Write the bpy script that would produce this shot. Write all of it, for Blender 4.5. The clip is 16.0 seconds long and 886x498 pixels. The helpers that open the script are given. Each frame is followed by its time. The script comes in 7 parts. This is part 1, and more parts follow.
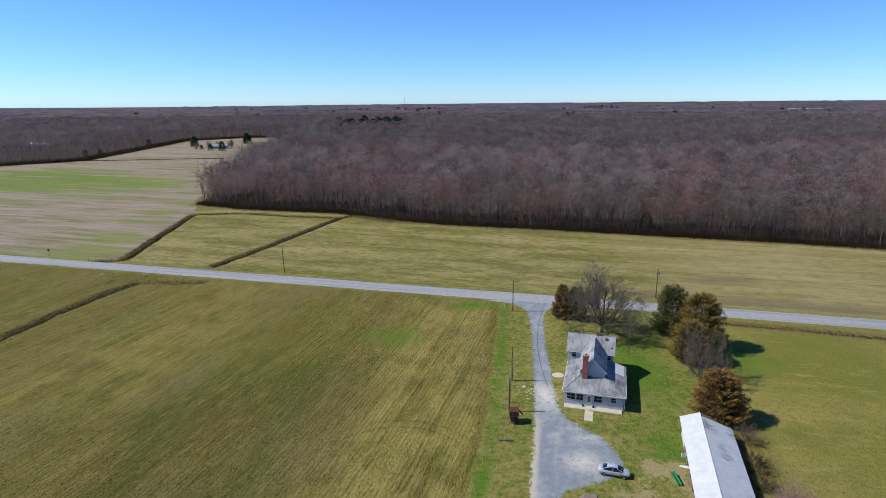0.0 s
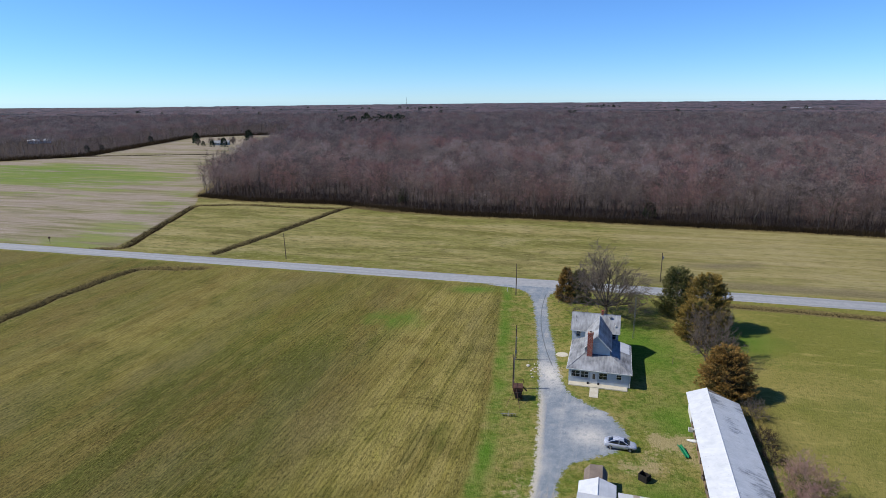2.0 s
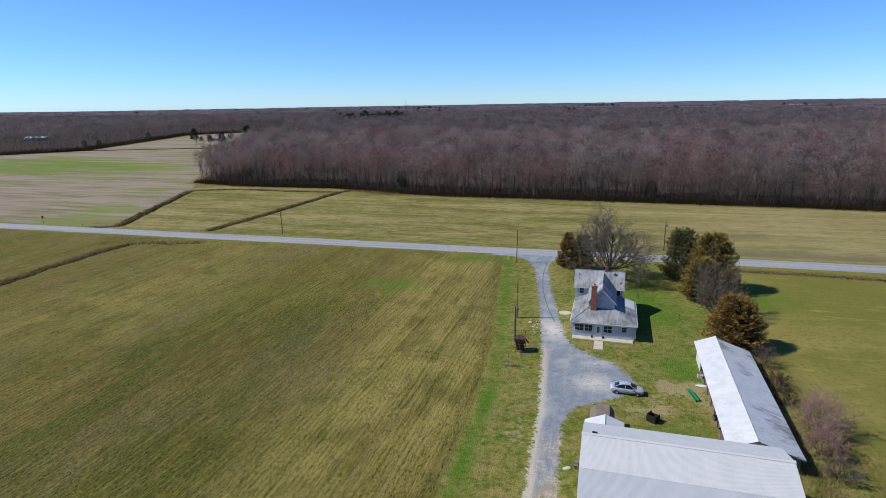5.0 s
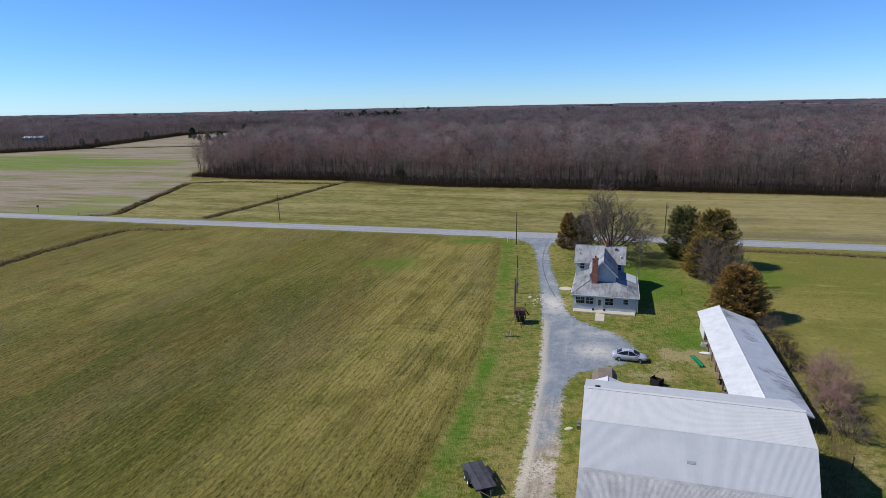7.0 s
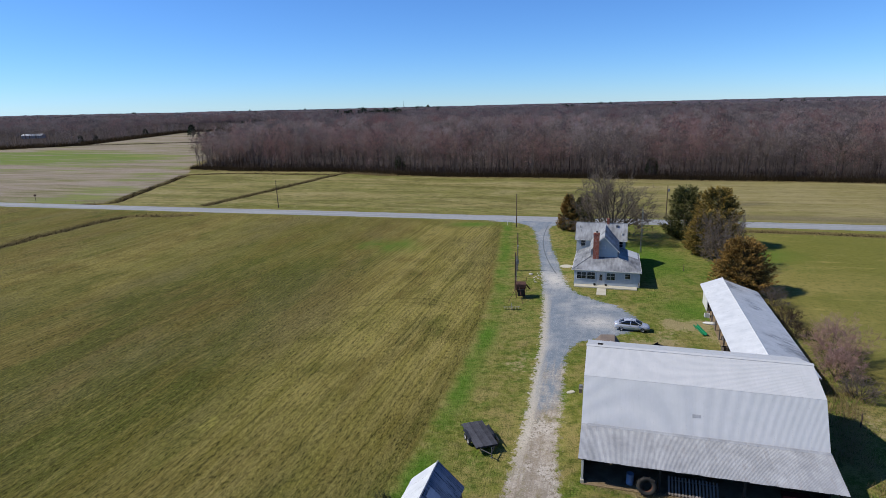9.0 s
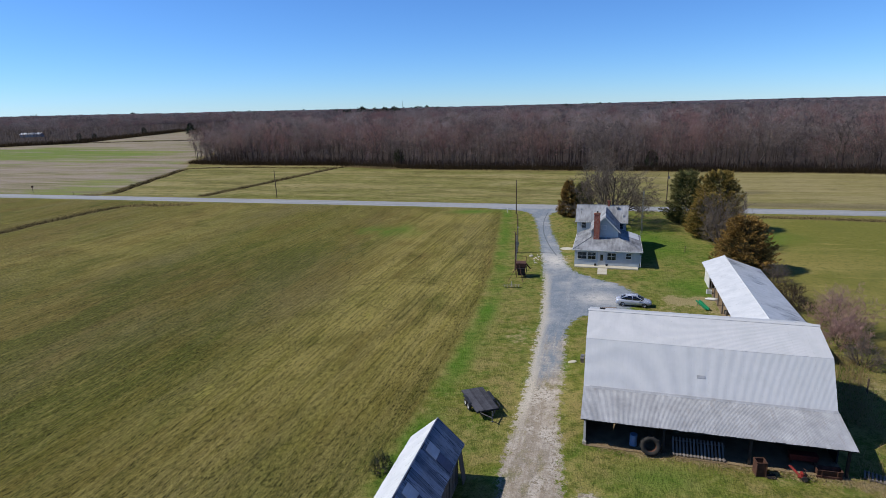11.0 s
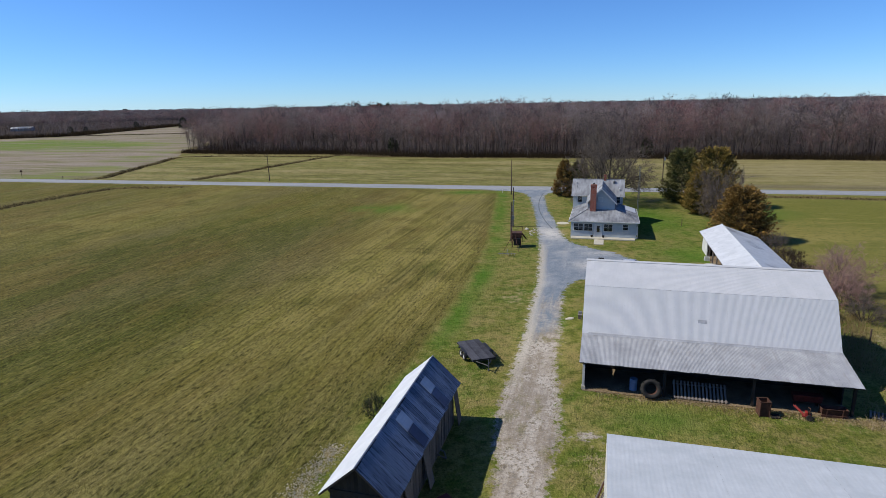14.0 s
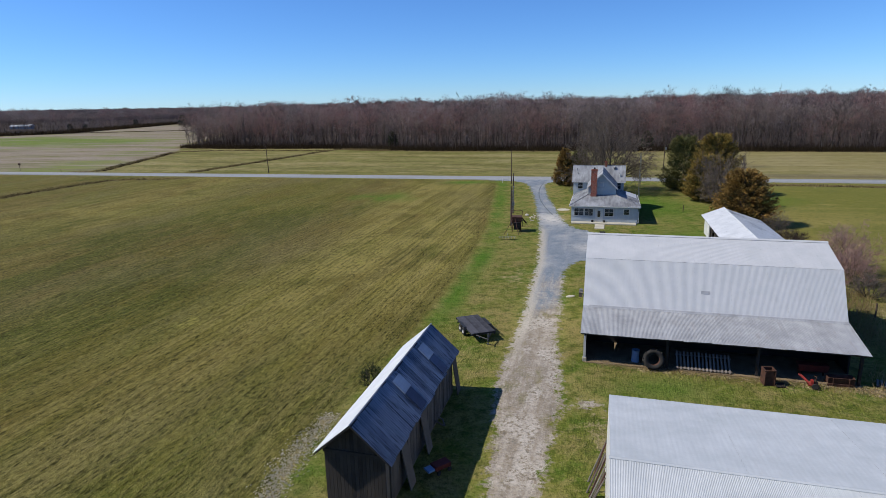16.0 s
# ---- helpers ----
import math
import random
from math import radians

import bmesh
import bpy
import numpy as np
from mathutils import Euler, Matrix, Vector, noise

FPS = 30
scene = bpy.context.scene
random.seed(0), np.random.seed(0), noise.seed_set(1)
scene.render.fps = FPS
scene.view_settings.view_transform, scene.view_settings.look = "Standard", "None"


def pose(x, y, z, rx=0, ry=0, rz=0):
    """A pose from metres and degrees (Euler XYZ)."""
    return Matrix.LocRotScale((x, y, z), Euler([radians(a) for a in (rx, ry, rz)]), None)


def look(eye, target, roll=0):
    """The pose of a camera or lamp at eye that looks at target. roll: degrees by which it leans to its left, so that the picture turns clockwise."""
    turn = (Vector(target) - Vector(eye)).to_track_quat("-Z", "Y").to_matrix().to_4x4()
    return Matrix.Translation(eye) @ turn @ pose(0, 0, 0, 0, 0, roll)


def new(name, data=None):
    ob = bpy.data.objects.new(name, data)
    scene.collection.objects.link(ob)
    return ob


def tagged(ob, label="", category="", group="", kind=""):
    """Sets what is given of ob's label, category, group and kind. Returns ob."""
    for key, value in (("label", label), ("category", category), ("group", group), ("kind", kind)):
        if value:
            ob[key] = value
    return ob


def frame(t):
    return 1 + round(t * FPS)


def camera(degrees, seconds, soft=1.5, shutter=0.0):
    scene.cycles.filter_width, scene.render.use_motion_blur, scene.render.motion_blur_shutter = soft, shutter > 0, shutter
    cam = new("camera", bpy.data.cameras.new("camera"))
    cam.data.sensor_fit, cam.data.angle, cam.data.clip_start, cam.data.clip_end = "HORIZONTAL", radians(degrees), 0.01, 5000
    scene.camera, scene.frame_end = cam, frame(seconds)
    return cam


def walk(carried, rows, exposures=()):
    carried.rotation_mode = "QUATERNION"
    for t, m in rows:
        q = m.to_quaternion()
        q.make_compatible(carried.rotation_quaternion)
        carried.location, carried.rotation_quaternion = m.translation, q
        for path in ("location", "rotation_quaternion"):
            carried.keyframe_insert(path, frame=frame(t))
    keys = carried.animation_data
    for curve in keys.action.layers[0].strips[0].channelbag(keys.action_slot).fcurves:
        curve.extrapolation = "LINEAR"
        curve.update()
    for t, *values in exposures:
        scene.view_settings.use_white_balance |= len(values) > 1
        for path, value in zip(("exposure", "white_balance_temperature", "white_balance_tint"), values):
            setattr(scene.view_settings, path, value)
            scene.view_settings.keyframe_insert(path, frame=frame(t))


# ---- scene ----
cam = camera(74.0, 16.0, soft=0.5)
# seconds, eye, then yaw, pitch and roll in degrees
PATH = [
    (0, 0.177, -1.173, 54.556, 0.687, -14.327, -0.350),
    (0.5, 0.060, -1.253, 53.746, 0.786, -14.499, -0.237),
    (1, -0.024, -1.254, 52.645, 0.768, -14.452, -0.257),
    (1.5, -0.081, -1.195, 51.328, 0.717, -14.314, -0.526),
    (2, -0.115, -1.092, 49.857, 0.853, -14.271, -0.367),
    (2.5, -0.130, -0.960, 48.288, 0.881, -14.176, -0.491),
    (3, -0.131, -0.812, 46.664, 0.896, -14.103, -0.476),
    (3.5, -0.119, -0.656, 45.022, 0.809, -14.036, -0.767),
    (4, -0.100, -0.501, 43.393, 0.815, -14.121, -0.661),
    (6.5, 0.028, 0.089, 36.037, 0.808, -13.824, -0.898),
    (7, 0.046, 0.156, 34.777, 0.768, -13.790, -0.955),
    (7.5, 0.058, 0.207, 33.588, 0.745, -13.761, -1.077),
    (8, 0.064, 0.242, 32.466, 0.725, -13.769, -1.156),
    (8.5, 0.063, 0.266, 31.403, 0.741, -13.799, -1.173),
    (9, 0.055, 0.280, 30.393, 0.766, -13.798, -1.176),
    (11.5, -0.072, 0.314, 25.870, 0.620, -13.664, -1.290),
    (12, -0.107, 0.333, 25.030, 0.392, -13.724, -1.243),
    (12.5, -0.142, 0.362, 24.206, 0.191, -13.760, -1.136),
    (13, -0.173, 0.401, 23.399, 0.139, -13.800, -1.094),
    (13.5, -0.198, 0.449, 22.615, 0.116, -13.766, -1.114),
    (14, -0.214, 0.505, 21.862, 0.116, -13.750, -1.035),
    (14.5, -0.218, 0.567, 21.151, 0.131, -13.745, -1.073),
    (15, -0.205, 0.630, 20.499, 0.132, -13.762, -1.102),
    (15.5, -0.174, 0.690, 19.926, 0.132, -13.799, -1.117),
    (16, -0.118, 0.739, 19.456, 0.150, -13.831, -1.148),
]
walk(cam, [(t, pose(x, y, z, 0, 0, yaw) @ pose(0, 0, 0, 90 + pitch, 0, 0) @ pose(0, 0, 0, 0, 0, roll)) for t, x, y, z, yaw, pitch, roll in PATH],
     exposures=[(0, 0.38), (4, 0.34), (8, 0.22), (12, 0.18), (16, 0.16)])
# ---------------------------------------------------------------- light
SUN_EL, SUN_AZ = 45.4, 272.0
world = bpy.data.worlds.new("sky")
scene.world = world
world.use_nodes = True
wn, wl = world.node_tree.nodes, world.node_tree.links
sky = wn.new("ShaderNodeTexSky")
sky.sky_type, sky.sun_disc = "NISHITA", False
sky.sun_elevation, sky.sun_rotation = radians(SUN_EL), radians(SUN_AZ)
sky.air_density, sky.dust_density, sky.ozone_density, sky.altitude = 1.25, 0.0, 10.0, 3000
wn["Background"].inputs["Strength"].default_value = 0.0895
clear = wn.new("ShaderNodeHueSaturation")      # clear, dry spring air
clear.inputs["Saturation"].default_value = 1.0
tint = wn.new("ShaderNodeMix")
tint.data_type, tint.blend_type = "RGBA", "MULTIPLY"
tint.inputs[0].default_value = 1.0
tint.inputs[7].default_value = (0.91, 1.15, 1.41, 1.0)
wl.new(sky.outputs[0], tint.inputs[6])
wl.new(tint.outputs[2], clear.inputs["Color"])
wl.new(clear.outputs[0], wn["Background"].inputs["Color"])
sun_data = bpy.data.lights.new("sun", "SUN")
sun_data.energy, sun_data.angle, sun_data.color = 5.0, radians(0.55), (1.0, 0.95, 0.86)
sun = new("sun", sun_data)
sun.matrix_world = look((-200, 67, 203), (0, 60, 0))


# ---------------------------------------------------------------- materials
def srgb(r, g, b):
    """A surface colour from its look in full sun, which stands a little over its true reflectance."""
    return tuple(0.66 * (c / 255 / 12.92 if c <= 10 else ((c / 255 + 0.055) / 1.055) ** 2.4) for c in (r, g, b)) + (1.0,)


class Nodes:
    """A small hand for writing node trees."""

    def __init__(self, name, rough=0.8, metal=0.0, spec=0.5):
        self.m = bpy.data.materials.new(name)
        self.m.use_nodes = True
        self.t = self.m.node_tree
        self.b = self.t.nodes["Principled BSDF"]
        self.b.inputs["Roughness"].default_value = rough
        self.b.inputs["Metallic"].default_value = metal
        self.b.inputs["Specular IOR Level"].default_value = spec
        self.geo = None

    def put(self, socket, value):
        if isinstance(value, bpy.types.NodeSocket):
            self.t.links.new(value, socket)
        else:
            socket.default_value = value

    def pos(self):
        if not self.geo:
            self.geo = self.t.nodes.new("ShaderNodeNewGeometry")
        return self.geo.outputs["Position"]

    def island(self):
        self.pos()
        return self.geo.outputs["Random Per Island"]

    def obrandom(self):
        return self.t.nodes.new("ShaderNodeObjectInfo").outputs["Random"]

    def local(self):
        return self.t.nodes.new("ShaderNodeTexCoord").outputs["Object"]

    def attr(self, name):
        n = self.t.nodes.new("ShaderNodeAttribute")
        n.attribute_name = name
        return n.outputs["Fac"]

    def mapped(self, vec, scale=(1, 1, 1), turn=0.0):
        n = self.t.nodes.new("ShaderNodeMapping")
        n.inputs["Rotation"].default_value = (0, 0, radians(turn))
        n.inputs["Scale"].default_value = scale
        self.put(n.inputs["Vector"], vec)
        return n.outputs[0]

    def noise(self, scale, vec=None, detail=3.0, rough=0.55, distort=0.0):
        n = self.t.nodes.new("ShaderNodeTexNoise")
        n.inputs["Scale"].default_value = scale
        n.inputs["Detail"].default_value = detail
        n.inputs["Roughness"].default_value = rough
        n.inputs["Distortion"].default_value = distort
        self.put(n.inputs["Vector"], self.pos() if vec is None else vec)
        return n.outputs["Fac"]

    def voronoi(self, scale, vec=None, out="Distance"):
        n = self.t.nodes.new("ShaderNodeTexVoronoi")
        n.inputs["Scale"].default_value = scale
        self.put(n.inputs["Vector"], self.pos() if vec is None else vec)
        return n.outputs[out]

    def wave(self, scale, vec, distort=0.0, direction="X"):
        n = self.t.nodes.new("ShaderNodeTexWave")
        n.bands_direction = direction
        n.inputs["Scale"].default_value = scale
        n.inputs["Distortion"].default_value = distort
        self.put(n.inputs["Vector"], vec)
        return n.outputs["Fac"]

    def span(self, value, a, b, lo=0.0, hi=1.0):
        n = self.t.nodes.new("ShaderNodeMapRange")
        n.inputs["From Min"].default_value, n.inputs["From Max"].default_value = a, b
        n.inputs["To Min"].default_value, n.inputs["To Max"].default_value = lo, hi
        self.put(n.inputs["Value"], value)
        return n.outputs[0]

    def math(self, op, a, b=0.0):
        n = self.t.nodes.new("ShaderNodeMath")
        n.operation = op
        self.put(n.inputs[0], a)
        self.put(n.inputs[1], b)
        return n.outputs[0]

    def mix(self, fac, a, b, how="MIX"):
        n = self.t.nodes.new("ShaderNodeMix")
        n.data_type, n.blend_type = "RGBA", how
        self.put(n.inputs[0], fac)
        self.put(n.inputs[6], a)
        self.put(n.inputs[7], b)
        return n.outputs[2]

    def bump(self, height, strength=0.5, distance=0.02):
        n = self.t.nodes.new("ShaderNodeBump")
        n.inputs["Distance"].default_value = distance
        self.put(n.inputs["Strength"], strength)
        self.put(n.inputs["Height"], height)
        self.put(self.b.inputs["Normal"], n.outputs[0])

    def done(self, colour, rough=None):
        self.put(self.b.inputs["Base Color"], colour)
        if rough is not None:
            self.put(self.b.inputs["Roughness"], rough)
        return self.m


def worn(name, light, dark, scale=1.5, fine=25.0, rough=0.7, metal=0.0, bump=0.3, depth=0.01, vary=0.0, spec=0.4, streak=None):
    """A surface of two tones, with blotches, grain, relief and, between pieces, some variation."""
    n = Nodes(name, rough, metal, spec)
    a = n.noise(scale, detail=4.0)
    b = n.noise(fine, vec=n.mapped(n.local(), streak) if streak else None, detail=2.0)
    fac = n.math("ADD", n.math("MULTIPLY", n.span(a, 0.3, 0.7), 0.6), n.math("MULTIPLY", n.span(b, 0.3, 0.7), 0.4))
    c = n.mix(fac, dark, light)
    if vary:
        c = n.mix(vary, c, n.mix(n.obrandom(), dark, light))
    n.bump(b, bump, depth)
    return n.done(c, n.span(a, 0.2, 0.8, min(1, rough + 0.08), max(0.05, rough - 0.08)))


def grass(n, mid, fine, grain):
    """Rough lawn with dead and mossy places, and the greener grass of damp ones."""
    blot = n.noise(0.3, detail=5, rough=0.65)
    lawn = n.mix(n.span(mid, 0.42, 0.58), srgb(118, 122, 54), srgb(146, 138, 78))
    lawn = n.mix(n.math("MULTIPLY", n.span(blot, 0.5, 0.62), 0.8), lawn, srgb(94, 118, 42))
    lawn = n.mix(n.math("MULTIPLY", n.span(blot, 0.47, 0.36), 0.8), lawn, srgb(152, 136, 88))
    clump = n.noise(0.95, detail=6, rough=0.68)
    lawn = n.mix(n.math("MULTIPLY", n.span(clump, 0.52, 0.6), 0.6), lawn, srgb(76, 88, 34))
    lawn = n.mix(n.math("MULTIPLY", n.span(clump, 0.46, 0.37), 0.55), lawn, srgb(158, 146, 92))
    lawn = n.mix(n.math("MULTIPLY", n.span(fine, 0.52, 0.64), 0.5), lawn, srgb(166, 154, 98))
    lawn = n.mix(n.math("MULTIPLY", n.span(fine, 0.46, 0.36), 0.5), lawn, srgb(70, 92, 28))
    lawn = n.mix(n.math("MULTIPLY", n.span(grain, 0.52, 0.6), 0.45), lawn, srgb(56, 70, 24))
    lawn = n.mix(n.math("MULTIPLY", n.span(grain, 0.44, 0.34), 0.3), lawn, srgb(168, 164, 100))
    lush = n.mix(n.span(fine, 0.4, 0.66), srgb(78, 116, 32), srgb(108, 134, 54))
    lush = n.mix(n.math("MULTIPLY", n.span(grain, 0.52, 0.62), 0.7), lush, srgb(40, 76, 14))
    return lawn, lush


def gravel(n, fine, grain, lawn):
    """Blue-grey gravel, and the older pale and muddy lower drive with grass coming through."""
    lane = n.mapped(n.pos(), (1, 1, 1), 15.5)
    big, mid = n.noise(0.2, detail=5), n.noise(0.9, detail=6, rough=0.7)
    run = n.noise(1.0, n.mapped(lane, (1.0, 0.07, 1)), detail=5, rough=0.65)
    speck = n.noise(2.6, detail=6, rough=0.8)
    c = n.mix(n.span(mid, 0.35, 0.65), srgb(118, 129, 140), srgb(144, 153, 162))
    c = n.mix(n.math("MULTIPLY", n.span(big, 0.52, 0.68), 0.6), c, srgb(184, 184, 182))
    c = n.mix(n.math("MULTIPLY", n.span(run, 0.5, 0.66), 0.25), c, srgb(186, 184, 180))
    old = n.mix(n.span(mid, 0.35, 0.62), srgb(172, 160, 142), srgb(206, 198, 187))
    old = n.mix(n.math("MULTIPLY", n.span(run, 0.54, 0.42), 0.5), old, srgb(144, 130, 108))
    old = n.mix(n.math("MULTIPLY", n.span(n.noise(0.33, n.mapped(lane, (1.3, 0.5, 1)), detail=5, rough=0.7), 0.53, 0.62), 0.85), old, n.mix(0.5, lawn, srgb(150, 136, 104)))
    old = n.mix(n.math("MULTIPLY", n.span(speck, 0.55, 0.61), 0.5), old, srgb(122, 108, 84))
    old = n.mix(n.math("MULTIPLY", n.span(n.noise(0.45, n.mapped(lane, (1.0, 0.35, 1)), detail=5, rough=0.7), 0.5, 0.6), 0.6), old, srgb(150, 140, 124))
    old = n.mix(n.math("MULTIPLY", n.span(n.noise(0.4, n.mapped(lane, (1.0, 0.4, 1)), detail=4, rough=0.6), 0.5, 0.42), 0.7), old, n.mix(n.span(speck, 0.5, 0.56), srgb(216, 210, 200), srgb(140, 128, 108)))
    old = n.mix(1.0, old, (0.885, 0.86, 0.835, 1.0), "MULTIPLY")
    soft = n.math("ADD", n.attr("old"), n.math("ADD", n.math("MULTIPLY", n.math("SUBTRACT", mid, 0.5), 0.9), n.math("MULTIPLY", n.math("SUBTRACT", run, 0.5), 1.6)))
    c = n.mix(n.span(soft, 0.3, 0.7), c, old)
    rim = n.math("MULTIPLY", n.attr("fringe"), n.span(n.math("ADD", n.attr("inside"), n.math("SUBTRACT", mid, 0.5)), 1.3, 0.5))
    c = n.mix(n.math("MULTIPLY", rim, 0.85), c, srgb(200, 191, 174))
    c = n.mix(n.math("MULTIPLY", n.attr("pale"), n.span(mid, 0.3, 0.48)), c, srgb(214, 209, 200))
    c = n.mix(n.math("MULTIPLY", n.span(grain, 0.5, 0.64), 0.4), c, srgb(98, 100, 106))
    c = n.mix(n.math("MULTIPLY", n.span(grain, 0.44, 0.34), 0.3), c, srgb(216, 216, 214))
    d = n.t.nodes.new("ShaderNodeVectorMath")          # a long curved tyre mark
    d.operation = "DISTANCE"
    n.put(d.inputs[0], n.pos())
    d.inputs[1].default_value = (155.2, 107.7, 0)
    c = n.mix(n.math("MULTIPLY", n.span(n.math("ABSOLUTE", n.math("SUBTRACT", d.outputs["Value"], 136.0)), 0.16, 0.05), n.span(n.attr("upper"), 0.4, 0.6, 0.0, 0.6)), c, srgb(78, 80, 84))
    ragged = n.math("ADD", n.math("MULTIPLY", n.math("SUBTRACT", fine, 0.5), 2.0), n.math("ADD", n.math("MULTIPLY", n.math("SUBTRACT", mid, 0.5), 1.8), n.math("MULTIPLY", n.math("SUBTRACT", speck, 0.5), 1.6)))
    return c, n.span(n.math("ADD", n.attr("inside"), ragged), -0.1, 0.25)


def make_ground():
    n = Nodes("ground", 0.97, 0, 0.05)
    rows = n.mapped(n.pos(), (1, 1, 1), 15.5)            # rows of the crop run with the drive
    lane = n.mapped(n.pos(), (1, 1, 1), 13.7)            # and the road's own direction
    mid = n.noise(0.11, detail=5, rough=0.6)
    fine = n.noise(1.3, detail=6, rough=0.7)
    grain = n.noise(6.0, detail=4, rough=0.75)
    streak = n.noise(1.0, n.mapped(rows, (0.5, 0.012, 1)), detail=5, rough=0.65)
    thin = n.noise(1.0, n.mapped(rows, (2.4, 0.05, 1)), detail=4, rough=0.65)
    # young winter wheat over last year's straw, in drilled rows
    patch = n.noise(1.0, n.mapped(rows, (0.035, 0.016, 1)), detail=5, rough=0.6)
    green = n.noise(1.0, n.mapped(rows, (0.09, 0.022, 1), 4), detail=5, rough=0.65)
    band = n.noise(1.0, n.mapped(rows, (0.16, 0.012, 1)), detail=5, rough=0.62)
    pits = n.noise(1.0, n.mapped(rows, (4.6, 1.5, 1)), detail=4, rough=0.7)
    clods = n.noise(1.0, n.mapped(rows, (9.0, 3.2, 1)), detail=3, rough=0.75)
    field = n.mix(n.span(patch, 0.42, 0.58), srgb(130, 112, 68), srgb(120, 115, 56))
    field = n.mix(n.math("MULTIPLY", n.span(green, 0.48, 0.6), 0.8), field, srgb(98, 106, 46))
    field = n.mix(n.math("MULTIPLY", n.span(green, 0.46, 0.36), 0.6), field, srgb(122, 100, 62))
    field = n.mix(n.math("MULTIPLY", n.span(band, 0.5, 0.62), 0.35), field, srgb(148, 138, 90))
    field = n.mix(n.math("MULTIPLY", n.span(band, 0.46, 0.36), 0.35), field, srgb(82, 84, 38))
    strip = n.math("MULTIPLY", n.attr("straw"), n.span(n.math("ADD", n.math("MULTIPLY", mid, 0.75), n.math("MULTIPLY", streak, 0.25)), 0.36, 0.54))
    field = n.mix(n.math("MULTIPLY", strip, 0.9), field, n.mix(n.span(streak, 0.4, 0.6), srgb(160, 148, 84), srgb(188, 172, 112)))
    field = n.mix(n.math("MULTIPLY", n.span(streak, 0.5, 0.62), 0.3), field, srgb(150, 138, 92))
    field = n.mix(n.math("MULTIPLY", n.span(thin, 0.5, 0.62), n.span(mid, 0.4, 0.6, 0.05, 0.4)), field, srgb(158, 147, 98))
    field = n.mix(n.math("MULTIPLY", n.span(thin, 0.48, 0.38), n.span(mid, 0.6, 0.4, 0.1, 0.42)), field, srgb(72, 74, 34))
    rare = n.noise(1.0, n.mapped(rows, (0.22, 0.1, 1)), detail=4, rough=0.6)
    field = n.mix(n.math("MULTIPLY", n.span(rare, 0.65, 0.72), 0.7), field, srgb(180, 172, 96))
    across = n.t.nodes.new("ShaderNodeSeparateXYZ")
    n.put(across.inputs[0], rows)
    worn_in = n.span(n.noise(0.09, detail=3), 0.42, 0.58, 0.1, 0.6)
    for at in (-25.8, -26.6, -33.6, -44.2, -45.9, -64.0, -82.0):      # wheel tracks of the sprayer
        off = n.math("ABSOLUTE", n.math("SUBTRACT", n.math("ADD", across.outputs[0], n.math("MULTIPLY", n.math("SUBTRACT", mid, 0.5), 1.2)), at))
        field = n.mix(n.math("MULTIPLY", n.span(off, 0.24, 0.08), worn_in), field, srgb(58, 60, 28))
    field = n.mix(n.math("MULTIPLY", n.attr("deep"), n.span(green, 0.34, 0.56, 0.35, 0.9)), field, n.mix(n.span(green, 0.42, 0.52), srgb(92, 80, 44), srgb(76, 83, 36)))
    grey = n.noise(1.0, n.mapped(rows, (0.055, 0.02, 1), -6), detail=5, rough=0.65)
    field = n.mix(n.math("MULTIPLY", n.span(grey, 0.5, 0.64), 0.55), field, srgb(134, 124, 92))
    drill = n.wave(0.415, rows, 0.8)
    field = n.mix(n.math("MULTIPLY", n.span(drill, 0.5, 0.9), n.span(fine, 0.62, 0.4, 0.0, 0.5)), field, srgb(70, 70, 34))
    clump = n.noise(1.0, n.mapped(rows, (1.7, 0.2, 1)), detail=6, rough=0.72)
    field = n.mix(n.math("MULTIPLY", n.span(clump, 0.51, 0.62), 0.5), field, srgb(80, 80, 34))
    field = n.mix(n.math("MULTIPLY", n.span(clump, 0.47, 0.38), 0.45), field, srgb(156, 146, 92))
    field = n.mix(n.math("MULTIPLY", n.span(fine, 0.53, 0.66), 0.3), field, srgb(84, 94, 34))
    # dark specks: shade in pits and between clods, put into the colour
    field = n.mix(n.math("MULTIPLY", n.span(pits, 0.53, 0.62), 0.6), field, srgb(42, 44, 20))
    field = n.mix(n.math("MULTIPLY", n.span(pits, 0.44, 0.36), 0.36), field, srgb(176, 164, 100))
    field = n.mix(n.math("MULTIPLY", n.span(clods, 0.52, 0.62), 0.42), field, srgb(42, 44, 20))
    field = n.mix(n.math("MULTIPLY", n.span(clods, 0.44, 0.36), 0.35), field, srgb(180, 170, 108))
    for size, tight, much in (((3.6, 1.1, 1), 0.2, 0.7), ((2.1, 0.5, 1), 0.13, 0.5)):      # small hollows between the plants, their shade painted as dark dots
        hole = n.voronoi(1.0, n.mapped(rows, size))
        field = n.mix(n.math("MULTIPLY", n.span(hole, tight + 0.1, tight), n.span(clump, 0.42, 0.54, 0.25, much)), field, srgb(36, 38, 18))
    for cx, cy, r in ((-8.5, 76.5, 14.6), (-8.5, 76.5, 12.6), (-4.2, 142.5, 1.3)):      # where a tractor turned
        d = n.t.nodes.new("ShaderNodeVectorMath")
        d.operation = "DISTANCE"
        n.put(d.inputs[0], n.pos())
        d.inputs[1].default_value = (cx, cy, 0)
        ring = n.span(n.math("ABSOLUTE", n.math("SUBTRACT", d.outputs["Value"], r)), 0.4, 0.12)
        north = n.t.nodes.new("ShaderNodeSeparateXYZ")
        n.put(north.inputs[0], n.pos())
